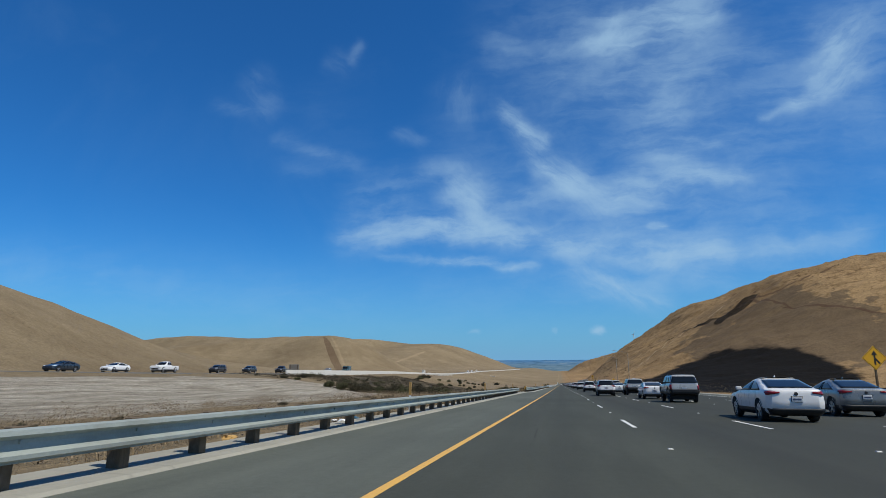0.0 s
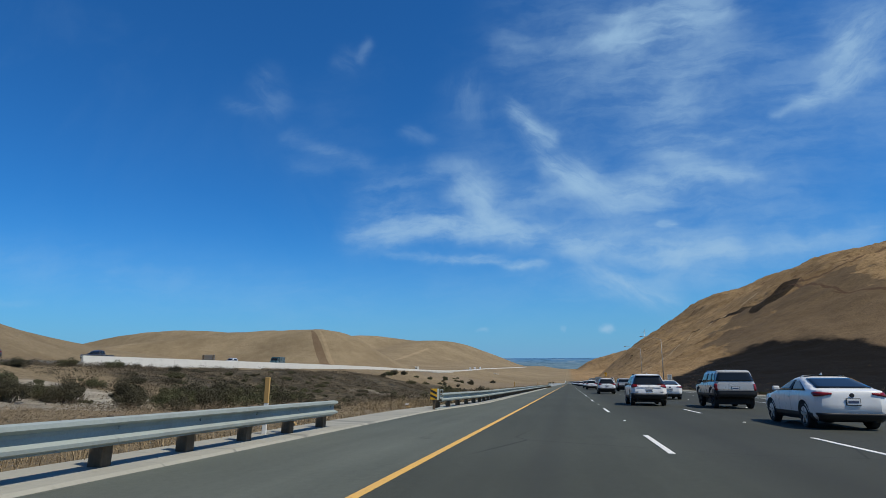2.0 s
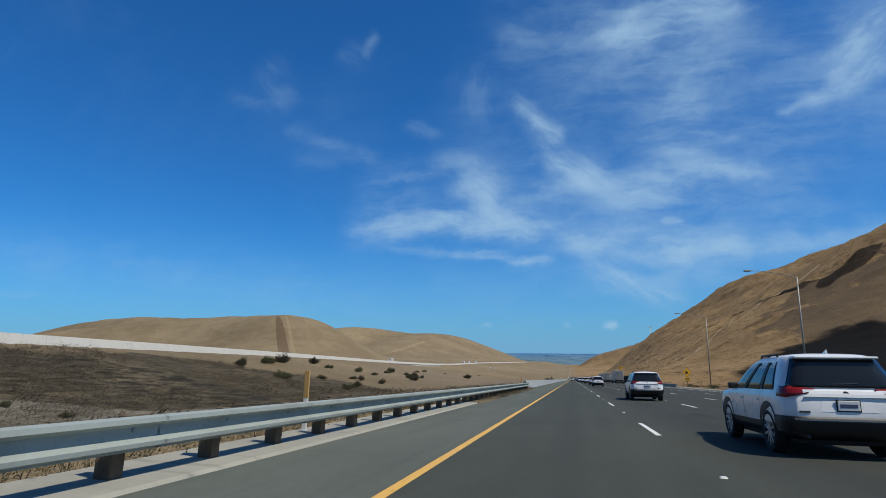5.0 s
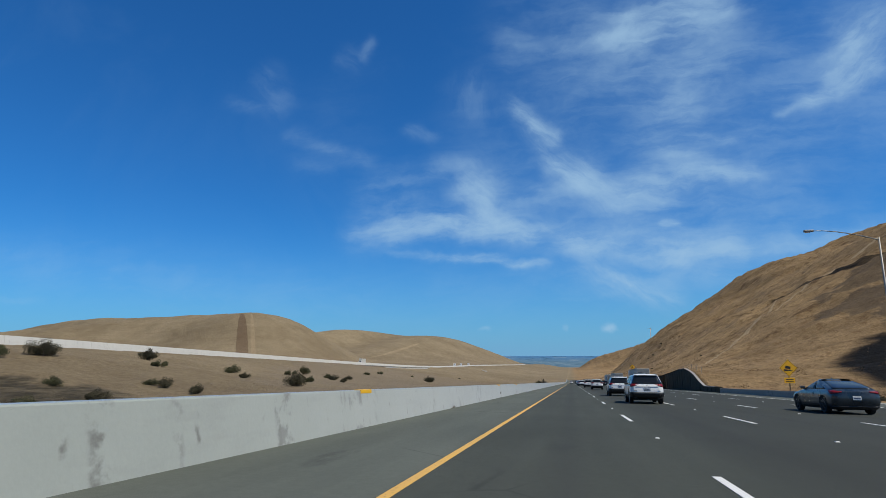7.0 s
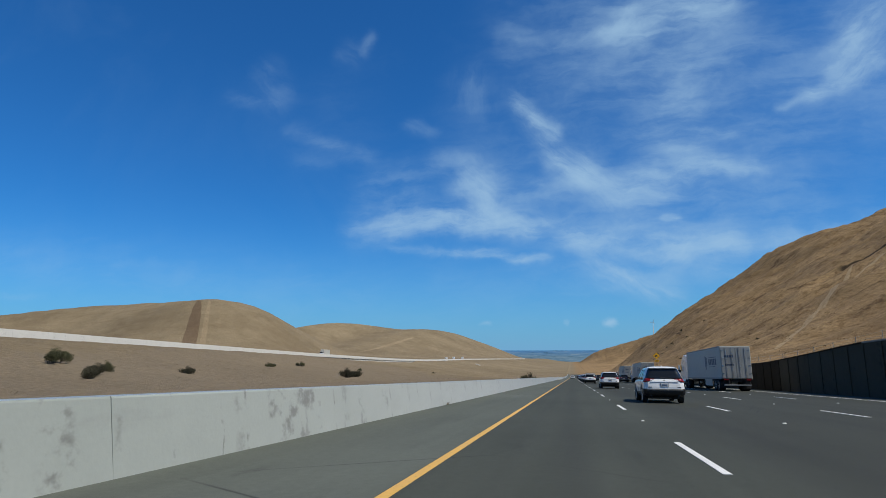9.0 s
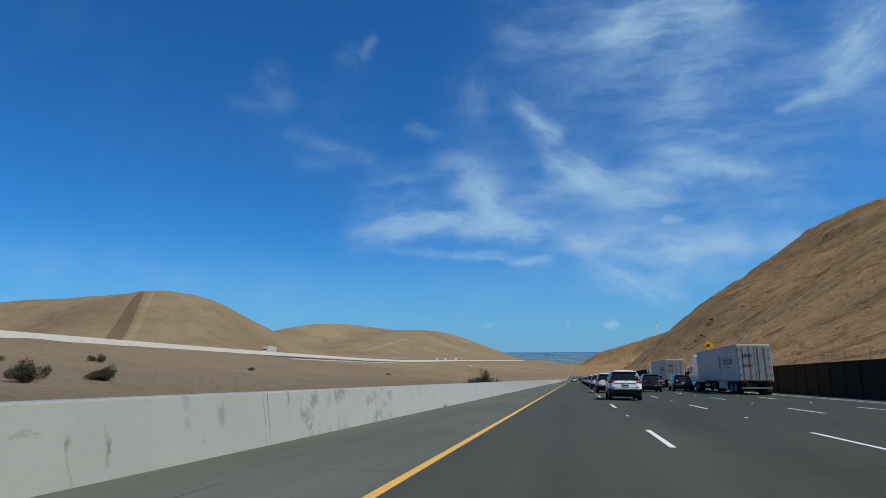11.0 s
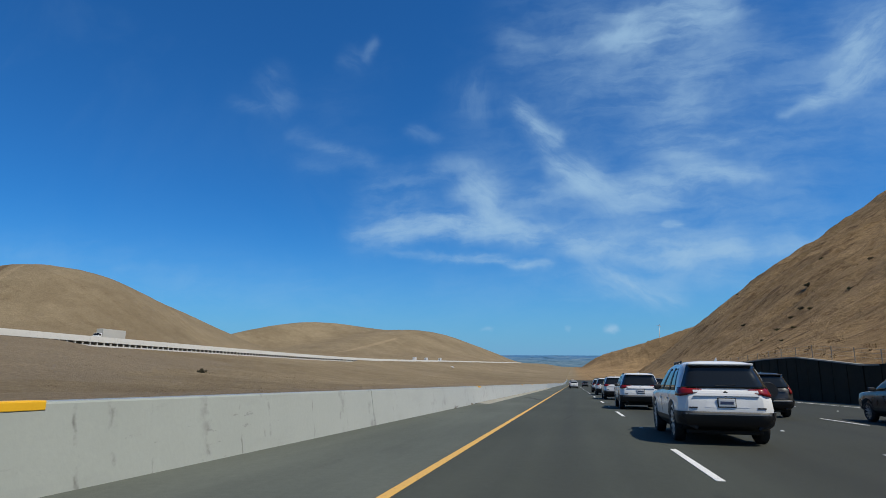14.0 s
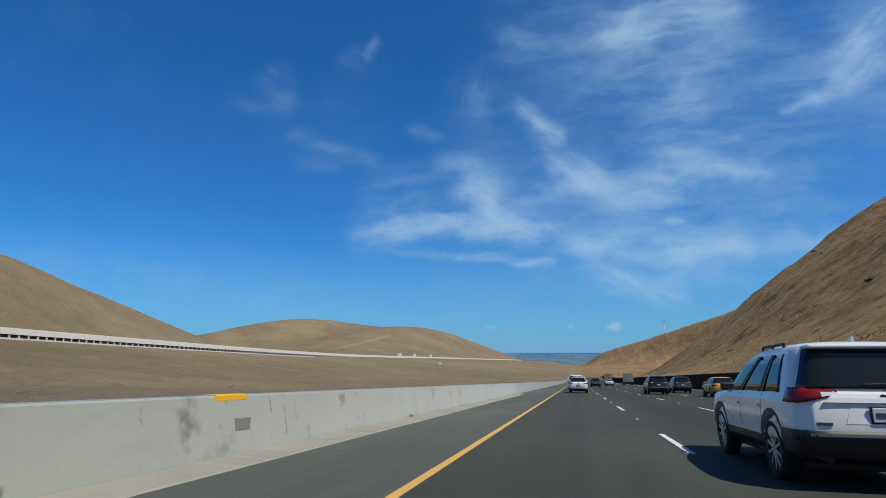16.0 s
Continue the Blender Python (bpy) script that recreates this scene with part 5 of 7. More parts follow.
    if shape in ("suv", "boxy", "pickup"):
        part("skid_plate", slab(bmesh.new(), sh.rear, ((-w * 0.85, z0 + bh - 0.06), (w * 0.85, z0 + bh - 0.06), (w * 0.85, z0 + bh - 0.03), (-w * 0.85, z0 + bh - 0.03)), 0.04, 0.02, 8, 1), M_GREYTRIM, ob)
    if shape in ("suv", "boxy"):
        ya0 = sh.dims(z0 + 0.2)[0]
        for sgn in (1, -1):
            part("bumper_corner", slab(bmesh.new(), lambda a, b: sh.side(a, b, sgn), ((ya0 + 0.04, z0 + 0.02), (ya0 + 0.5, z0 + 0.02), (ya0 + 0.5, z0 + bh), (ya0 + 0.04, z0 + bh)), 0.022, 0.03, 8, 4), M_BLACK, ob)
    part("grille", slab(bmesh.new(), sh.front, ((-w * 0.55, z0 + 0.12), (w * 0.55, z0 + 0.12), (w * 0.6, lz - 0.2), (-w * 0.6, lz - 0.2)), 0.012, 0.02, 8, 3), M_BLACK, ob)
    if plate:
        pz = {"suv": 0.84, "sedan": 0.74, "fastback": 0.66, "hatch": 0.72, "boxy": 0.98, "pickup": 0.62}[shape]
        yr = min(sh.rear(0, pz - 0.07).y, sh.rear(0, pz + 0.07).y) - 0.012
        bm = box(bmesh.new(), (-0.16, yr - 0.012, pz - 0.08), (0.16, yr + 0.03, pz + 0.08), 0.01)
        pl = part("number_plate", bm, M_PLATE, ob, "white number plate with dark bars")
        part("plate_frame", box(bmesh.new(), (-0.175, yr - 0.006, pz - 0.095), (0.175, yr + 0.02, pz + 0.095), 0.008), M_BLACK, pl)
        part("plate_bar", box(bmesh.new(), (-0.125, yr - 0.016, pz - 0.03), (0.125, yr - 0.008, pz + 0.025)), M_PLATE_BAR, pl)
        if shape in ("suv", "sedan", "hatch"):
            bm = bmesh.new()
            bmesh.ops.create_cone(bm, cap_ends=True, segments=20, radius1=0.06, radius2=0.05, depth=0.02, matrix=pose(0, sh.rear(0, pz + 0.17).y - 0.012, pz + 0.17, 90, 0, 0))
            part("badge", bm, M_BLACK, ob)
        # recess panel around the plate
        if shape == "suv":
            part("tailgate_panel", slab(bmesh.new(), sh.rear, ((-0.42, pz - 0.1), (0.42, pz - 0.1), (0.34, pz + 0.11), (-0.34, pz + 0.11)), 0.004, 0.01, 6, 2), colour, ob)
            part("tailgate_trim", slab(bmesh.new(), sh.rear, ((-0.62, pz + 0.125), (0.62, pz + 0.125), (0.5, pz + 0.215), (-0.5, pz + 0.215)), 0.03, 0.02, 8, 2), colour, ob)
            part("wiper", tube(bmesh.new(), sh.rear(-0.16, 1.17) + Vector((0, -0.03, 0)), sh.rear(0.22, 1.19) + Vector((0, -0.03, 0)), 0.012, 0.008, 6), M_BLACK, ob)
            for sgn in (1, -1):
                part("model_lettering", slab(bmesh.new(), sh.rear, ((sgn * 0.56, 0.72), (sgn * 0.72, 0.72), (sgn * 0.72, 0.75), (sgn * 0.56, 0.75)), 0.006, 0.01, 2, 1), M_BLACK, ob)
    if shape in ("suv", "hatch", "sedan", "fastback"):
        bm = bmesh.new()
        cy = sh.dims(top)[0] + (0.22 if shape in ("suv", "hatch") else 0.12)
        vs = [bm.verts.new(p) for p in ((-0.02, cy - 0.09, top), (0.02, cy - 0.09, top), (0.02, cy + 0.12, top), (-0.02, cy + 0.12, top), (-0.006, cy - 0.1, top + 0.09), (0.006, cy - 0.1, top + 0.09))]
        for f in ((0, 1, 5, 4), (1, 2, 5), (2, 3, 4, 5), (3, 0, 4), (0, 3, 2, 1)):
            bm.faces.new([vs[i] for i in f])
        part("aerial", bm, colour, ob)
    if shape in ("suv", "hatch"):
        yr, _, w = sh.dims(eave + 0.03)
        part("roof_spoiler", box(bmesh.new(), (-w * 0.92, yr - 0.1, eave + 0.015), (w * 0.92, yr + 0.2, eave + 0.06), 0.02), colour, ob)
    # wheels and underside
    ya, yb = wheel_y or {"suv": (-1.36, 1.33), "sedan": (-1.33, 1.37), "fastback": (-1.42, 1.46), "hatch": (-1.28, 1.3), "boxy": (-1.42, 1.42), "pickup": (-1.75, 1.75)}[shape]
    for sgn in (1, -1):
        for y in (ya, yb):
            bm = bmesh.new()
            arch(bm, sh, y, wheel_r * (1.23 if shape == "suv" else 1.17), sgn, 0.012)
            part("wheel_arch", bm, M_WELL_SHADE if colour is not P_WHITE or shape != "suv" else M_BLACK, ob)
            wheel(ob, sgn * (sh.dims(0.6)[2] - 0.105), y, wheel_r, 0.23, sgn, {"suv": 10, "boxy": 7}.get(shape, 5), rim_mat)
    part("underside", box(bmesh.new(), (-0.72, sh.dims(0.4)[0] + 0.25, 0.2), (0.72, sh.dims(0.4)[1] - 0.3, rows[1][0] + 0.1), 0.03), M_FRAME, ob)
    part("exhaust", tube(bmesh.new(), (0.5, sh.dims(0.3)[0] + 0.02, 0.24), (0.5, sh.dims(0.3)[0] + 0.4, 0.24), 0.035, None, 10), M_FRAME, ob)
    if spare:
        bm = bmesh.new()
        bmesh.ops.create_cone(bm, cap_ends=True, segments=28, radius1=0.34, radius2=0.3, depth=0.22, matrix=pose(0, sh.rear(0, 0.95).y - 0.1, 1.0, 90, 0, 0))
        part("spare_wheel_cover", bm, M_BLACK, ob, "round black spare wheel cover")
    return ob


M_GREYTRIM = grained("grey_trim_plastic", (0.20, 0.21, 0.22), 0.45, 0.2, 4, 0.15, 0)


def lorry(m):
    """Articulated lorry: sleeper tractor and a long box trailer."""
    ob = thing("lorry", m, "articulated lorry with a dull white box trailer", "lorry", "traffic")
    L, W, H, Z0 = 16.1, 1.3, 4.08, 1.12
    trailer = part("trailer_box", box(bmesh.new(), (-W, 0, Z0), (W, L, H), 0.03), M_TRAILER, ob)
    for sgn in (1, -1):
        for i in range(26):
            y = 0.35 + i * (L - 0.7) / 25
            part("panel_rib", box(bmesh.new(), (sgn * W - 0.004, y - 0.012, Z0 + 0.12), (sgn * W + 0.004, y + 0.012, H - 0.1)), M_TRAILER, trailer)
        part("lower_rail", box(bmesh.new(), (sgn * W - 0.03, 0.02, Z0 - 0.06), (sgn * W + 0.018, L, Z0 + 0.1), 0.01), M_GREYTRIM, trailer)
        part("top_rail", box(bmesh.new(), (sgn * W - 0.03, 0.02, H - 0.09), (sgn * W + 0.014, L, H + 0.01), 0.01), M_GREYTRIM, trailer)
        part("side_skirt", box(bmesh.new(), (sgn * W * 0.97 - 0.01, 4.1, 0.42), (sgn * W * 0.97 + 0.01, 7.2, Z0 - 0.05), 0.005), M_TRAILER, trailer)
        # shield and bar marks of the haulier, as plain shapes
        bm = bmesh.new()
        for dy, z0, z1 in ((0.0, 2.25, 3.35), (0.3, 2.0, 3.25), (0.62, 2.3, 3.15)):
            box(bm, (sgn * W - 0.004, 6.2 - dy * 1.0, z0), (sgn * W + 0.008, 6.42 - dy, z1))
        part("shield_mark", bm, M_LOGO, trailer, "dark blue slanted shield shape")
        bm = bmesh.new()
        for i in range(5):
            box(bm, (sgn * W - 0.004, 1.75 + i * 0.66, 2.42), (sgn * W + 0.008, 2.25 + i * 0.66, 3.0))
        box(bm, (sgn * W - 0.004, 1.75, 3.12), (sgn * W + 0.007, 4.9, 3.17))
        box(bm, (sgn * W - 0.004, 2.2, 2.22), (sgn * W + 0.007, 4.9, 2.27))
        part("name_mark", bm, M_LOGO, trailer, "dark blue bars")
    for sgn in (1, -1):
        door = part("rear_door", box(bmesh.new(), (0.015 if sgn > 0 else -W + 0.06, -0.05, Z0 + 0.06), (W - 0.06 if sgn > 0 else -0.015, 0.01, H - 0.1), 0.012), M_DOORS, trailer, "grimy grey trailer door")
        for x in (0.32, 0.82):
            part("lock_rod", tube(bmesh.new(), (sgn * x, -0.085, Z0 + 0.02), (sgn * x, -0.085, H - 0.08), 0.018, None, 8), M_CHROME, door)
        for z in (1.6, 2.3, 3.0, 3.7):
            part("hinge", box(bmesh.new(), (sgn * (W - 0.16) - 0.09, -0.075, z - 0.025), (sgn * (W - 0.16) + 0.09, -0.03, z + 0.025), 0.006), M_CHROME, door)
        part("tail_light", box(bmesh.new(), (sgn * 0.95 - 0.2, -0.06, 0.98), (sgn * 0.95 + 0.2, 0.0, 1.09), 0.01), M_RED, ob)
        part("mud_flap", box(bmesh.new(), (sgn * 0.85 - 0.3, 0.35, 0.25), (sgn * 0.85 + 0.3, 0.37, 1.0), 0.004), M_RUBBER, ob)
    bm = bmesh.new()
    for i in range(4):
        box(bm, (-0.95 + i * 0.2, -0.062, 3.05), (-0.8 + i * 0.2, -0.048, 3.28))
    box(bm, (-0.95, -0.062, 2.3), (-0.2, -0.048, 2.42))
    part("door_mark", bm, M_LOGO, ob, "dark blue bars")
    part("underride_guard", box(bmesh.new(), (-1.15, -0.02, 0.48), (1.15, 0.08, 0.6), 0.01), M_GREYTRIM, ob)
    for x in (-0.7, 0.7):
        part("guard_strut", box(bmesh.new(), (x - 0.05, 0.0, 0.55), (x + 0.05, 0.08, Z0), 0.008), M_FRAME, ob)
    part("chassis", box(bmesh.new(), (-0.5, 0.2, 0.85), (0.5, L + 4.2, Z0), 0.02), M_FRAME, ob)
    for y in (1.4, 2.65, L - 0.2, L + 1.1, L + 5.0):
        for sgn in (1, -1):
            wheel(ob, sgn * 1.08, y, 0.51, 0.3 if y > L + 4 else 0.55, sgn, 8)
    for sgn in (1, -1):
        part("landing_leg", box(bmesh.new(), (sgn * 0.8 - 0.06, 12.6, 0.25), (sgn * 0.8 + 0.06, 12.72, Z0), 0.01), M_FRAME, ob)
        part("fuel_tank", tube(bmesh.new(), (sgn * 0.98, L + 2.2, 0.72), (sgn * 0.98, L + 3.9, 0.72), 0.32, None, 18), M_CHROME, ob)
        part("cab_fairing", box(bmesh.new(), (sgn * 1.2 - 0.03, L + 0.55, 0.95), (sgn * 1.2 + 0.03, L + 1.5, 3.7), 0.025), P_WHITE, ob)
        part("cab_mirror", box(bmesh.new(), (sgn * 1.45 - 0.1, L + 4.5, 2.1), (sgn * 1.45 + 0.1, L + 4.62, 2.75), 0.04), P_WHITE, ob)
        part("side_window", box(bmesh.new(), (sgn * 1.22 - 0.01, L + 3.7, 1.95), (sgn * 1.22 + 0.012, L + 4.7, 2.7), 0.01), M_GLASS, ob)
    cab = bmesh.new()
    prof = [(L + 1.5, 0.7), (L + 1.5, 3.8), (L + 2.6, 3.92), (L + 3.6, 3.55), (L + 4.6, 2.8), (L + 5.0, 1.9), (L + 6.6, 1.72), (L + 6.85, 1.4), (L + 6.85, 0.5), (L + 5.6, 0.45), (L + 4.4, 0.6)]
    lo, hi = [cab.verts.new((-1.22, y, z)) for y, z in prof], [cab.verts.new((1.22, y, z)) for y, z in prof]
    cab.faces.new(lo), cab.faces.new(hi[::-1])
    for i in range(len(prof)):
        j = (i + 1) % len(prof)
        cab.faces.new((lo[i], lo[j], hi[j], hi[i]))
    bmesh.ops.recalc_face_normals(cab, faces=cab.faces)
    bmesh.ops.bevel(cab, geom=list(cab.edges), offset=0.06, segments=2, affect="EDGES")
    part("cab", cab, P_WHITE, ob)
    return ob


def box_truck(m, colour, label, length=6.5, height=3.4):
    """Rigid box truck with cab, box body, doors and wheels."""
    ob = thing("box_truck", m, label, "truck", "traffic")
    part("box_body", box(bmesh.new(), (-1.2, 0, 0.95), (1.2, length, height), 0.04), colour, ob)
    for sgn in (1, -1):
        part("rear_door", box(bmesh.new(), (0.02 if sgn > 0 else -1.14, -0.04, 1.05), (1.14 if sgn > 0 else -0.02, 0.01, height - 0.1), 0.01), M_DOORS if colour is not P_BLUE else colour, ob)
        part("lock_rod", tube(bmesh.new(), (sgn * 0.3, -0.06, 1.0), (sgn * 0.3, -0.06, height - 0.08), 0.016, None, 8), M_CHROME, ob)
        part("tail_light", box(bmesh.new(), (sgn * 1.0 - 0.12, -0.05, 0.8), (sgn * 1.0 + 0.12, 0.02, 0.92), 0.01), M_RED, ob)
        for y in (1.3, length + 1.1):
            wheel(ob, sgn * 0.98, y, 0.42, 0.3, sgn, 6)
        part("side_window", box(bmesh.new(), (sgn * 1.06 - 0.01, length + 0.5, 1.55), (sgn * 1.06 + 0.012, length + 1.4, 2.15), 0.01), M_GLASS, ob)
    part("chassis", box(bmesh.new(), (-0.5, 0.1, 0.55), (0.5, length + 1.6, 0.95), 0.02), M_FRAME, ob)
    bm = bmesh.new()
    prof = [(length + 0.15, 0.6), (length + 0.15, 2.4), (length + 1.1, 2.42), (length + 1.6, 1.5), (length + 2.2, 1.35), (length + 2.25, 0.5)]
    lo, hi = [bm.verts.new((-1.05, y, z)) for y, z in prof], [bm.verts.new((1.05, y, z)) for y, z in prof]
    bm.faces.new(lo), bm.faces.new(hi[::-1])
    for i in range(len(prof)):
        j = (i + 1) % len(prof)
        bm.faces.new((lo[i], lo[j], hi[j], hi[i]))
    bmesh.ops.recalc_face_normals(bm, faces=bm.faces)
    bmesh.ops.bevel(bm, geom=list(bm.edges), offset=0.05, segments=2, affect="EDGES")
    part("cab", bm, colour if colour is P_BLUE else P_WHITE, ob)
    bm = bmesh.new()
    vs = [bm.verts.new(p) for p in ((-0.92, length + 1.15, 2.3), (0.92, length + 1.15, 2.3), (0.92, length + 1.6, 1.56), (-0.92, length + 1.6, 1.56))]
    vs2 = [bm.verts.new(v.co + Vector((0, 0.02, 0.015))) for v in vs]
    bm.faces.new(vs), bm.faces.new(vs2[::-1])
    for i in range(4):
        bm.faces.new((vs[i], vs[(i + 1) % 4], vs2[(i + 1) % 4], vs2[i]))
    part("windscreen", bm, M_GLASS, ob)
    return ob


def opp_pose(y, lane, turn=180.0):
    """A pose on the opposite carriageway, heading towards us."""
    d = 2.0
    heading = math.degrees(math.atan2(float(opp_x(y - d) - opp_x(y + d)), 2 * d))
    z = float(base_z(y) + opp_h(y)) + 0.062
    slope = math.degrees(math.atan2(float(base_z(y + d) + opp_h(y + d) - base_z(y - d) - opp_h(y - d)), 2 * d))
    return pose(float(opp_x(y)) - lane, y, z, 0, 0, turn + heading) @ pose(0, 0, 0, slope * (-1 if turn else 1), 0, 0)


# our own carriageway, lane by lane
def repeat_vehicle(first, x, ys):
    """Copies of one vehicle along its lane, placed so that the view keeps showing it."""
    for y in ys:
        copy_thing(first, road_pose(x if isinstance(x, float) else x(y), y))


def suv_x(y):
    """x of the white vehicle's copies, fitted to where the camera's view shows it."""
    return float(np.interp(y, (60, 140, 300, 340, 410, 470, 520, 560), (4.7, 4.3, 4.2, 4.1, 2.95, 2.97, 3.12, 3.3)))


white_suv = car("suv", P_WHITE, road_pose(3.3, 557.8), "white sport utility vehicle with black bumpers", "SUV", rails=True, wheel_r=0.365)
repeat_vehicle(white_suv, suv_x, (66.5, 100.5, 134.0, 177.5, 203.0, 269.6, 288.6, 333.0, 366.0, 408.9, 426.6, 444.2, 460.4, 476.4, 492.6, 508.5, 524.8, 541.8))
saloon = car("sedan", P_WHITE, road_pose(7.6, 23.3), "white saloon car with red tail lights on asphalt", lamps="wide")
repeat_vehicle(saloon, 7.7, (54.0, 85.0, 114.0))
boxy = car("boxy", P_SILVER, road_pose(8.2, 156.4), "silver boxy off-road vehicle with tall tyres", "off-road vehicle", wheel_r=0.47, lamps="tall", rails=True, rim_mat=M_FRAME)
repeat_vehicle(boxy, 8.25, (44.5, 72.0, 98.3, 127.6))
spare_suv = car("suv", P_BLACK, road_pose(7.35, 535.0), "black off-road SUV with a spare wheel on its back", "SUV", wheel_r=0.38, spare=True, lamps="tall")
repeat_vehicle(spare_suv, 7.35, (432.5, 471.6, 504.5))
car("suv", P_BLACK, road_pose(7.3, 607.0), "black sport utility vehicle in a middle lane", "SUV")
car("sedan", P_WHITE, road_pose(7.4, 690.0), "small white saloon car far ahead")
silver = car("sedan", P_STEEL, road_pose(11.6, 27.6), "silver saloon car with lit red tail lights", lamps="wide")
repeat_vehicle(silver, 11.5, (62.5,))
car("fastback", P_NAVY, road_pose(11.0, 189.0), "dark blue fastback car beside the lane dashes")
car("fastback", P_NAVY, road_pose(11.4, 261.6), "dark navy electric fastback saloon car", rim_mat=M_FRAME)
red_suv = car("suv", P_RED, road_pose(11.2, 477.6), "dark red sport utility vehicle beside the lorry", "SUV", rails=True)
repeat_vehicle(red_suv, 11.2, (439.0, 457.5, 500.0))
car("hatch", P_YELLOW, road_pose(11.1, 599.0), "yellow hatchback beside the retaining wall")
car("suv", P_GREY, road_pose(10.9, 616.0), "dark grey sport utility vehicle in a middle lane", "SUV")
lorry(road_pose(14.75, 424.2))
lorry(road_pose(14.75, 463.0))
lorry(road_pose(14.75, 360.0))
car("hatch", P_WHITE, road_pose(0.1, 608.0), "white hatchback ahead in the inner lane")
car("pickup", P_WHITE, road_pose(-0.1, 626.0), "white pickup truck ahead in the inner lane", "pickup truck", wheel_r=0.4)
car("suv", P_GREY, road_pose(3.6, 668.0), "grey sport utility vehicle far ahead", "SUV")
box_truck(road_pose(14.6, 722.0), M_TRAILER, "white box truck in the slow lane")
box_truck(road_pose(11.0, 760.0), P_BLACK, "dark box truck far ahead", 7.5, 3.6)

# opposite carriageway, heading towards us
car("fastback", P_NAVY, opp_pose(65.0, 3.6), "dark saloon car on the opposite carriageway")
car("fastback", P_WHITE, opp_pose(75.5, 3.7), "white saloon car on the opposite carriageway", rim_mat=M_FRAME)
car("pickup", P_WHITE, opp_pose(88.0, 3.8), "white pickup truck on the opposite carriageway", "pickup truck", wheel_r=0.42)
car("suv", P_BLACK, opp_pose(106.5, 3.8), "black minivan on the opposite carriageway", "minivan")
car("suv", P_NAVY, opp_pose(122.5, 4.2), "dark blue SUV on the opposite carriageway", "SUV")
car("pickup", P_BLACK, opp_pose(143.5, 4.2), "black pickup truck on the opposite carriageway", "pickup truck", wheel_r=0.42)
car("suv", P_WHITE, opp_pose(193.0, 4.2), "white SUV on the opposite carriageway behind the barrier", "SUV")
box_truck(opp_pose(231.0, 4.5), P_BLUE, "dark teal box truck on the opposite carriageway", 5.2, 2.7)
box_truck(opp_pose(648.0, 5.0), M_TRAILER, "white box truck on the far carriageway", 11.0, 3.9)
for y0 in (1120.0, 1180.0, 1265.0):
    box_truck(opp_pose(y0, 5.0), P_WHITE, "small white truck far along the opposite carriageway", 9.0, 3.9)


# ---- roadside things ----
def ground_at(x, y):
    """Height of the ground sheet at a place."""
    return float(ground_height(x, y)) + relief(x, y)


def sown_at(x, y):
    """Height on which plants stand: the soil verge lies above the ground sheet."""
    return float(base_z(y)) + 0.01 if -6.75 < x - float(bend(y)) < 0 else ground_at(x, y)


def lamp_post(x, y, height=14.6, arm=5.0):
    """Tapered street lamp with a curved mast arm and a flat lantern."""
    z = ground_at(x, y)
    ob = thing("street_lamp", pose(x, y, z - 0.1), "tall grey street lamp with a curved arm", "street lamp", "street lamps")
    top = float(base_z(y)) + height - z - 0.9
    part("base_plate", box(bmesh.new(), (-0.28, -0.28, -0.2), (0.28, 0.28, 0.12), 0.02), M_OLD_CONCRETE, ob)
    part("pole", tube(bmesh.new(), (0, 0, 0), (0, 0, top), 0.12, 0.065, 14), M_POLE, ob, "", True)
    bm, last = bmesh.new(), Vector((0, 0, top - 0.2))
    for i in range(1, 9):
        t = i / 8
        p = Vector((-arm * t, 0, top - 0.2 + 1.0 * math.sin(t * math.pi / 2)))
        tube(bm, last, p, 0.055 - 0.02 * (t - 0.125), 0.055 - 0.02 * t, 10)
        last = p
    part("mast_arm", bm, M_POLE, ob, "", True)
    head = part("lantern", box(bmesh.new(), (-arm - 0.75, -0.16, last.z - 0.09), (-arm + 0.05, 0.16, last.z + 0.1), 0.06), M_POLE, ob)
    part("lens", box(bmesh.new(), (-arm - 0.65, -0.12, last.z - 0.13), (-arm - 0.2, 0.12, last.z - 0.08), 0.02), M_LAMP, head)
    return ob


lamp_post(26.5, 239.5)
lamp_post(26.3, 287.0)


def sign_plate(bm, outline, y0, y1):
    lo, hi = [bm.verts.new((x, y0, z)) for x, z in outline], [bm.verts.new((x, y1, z)) for x, z in outline]
    bm.faces.new(lo), bm.faces.new(hi[::-1])
    for i in range(len(outline)):
        j = (i + 1) % len(outline)
        bm.faces.new((lo[i], lo[j], hi[j], hi[i]))
    return bm


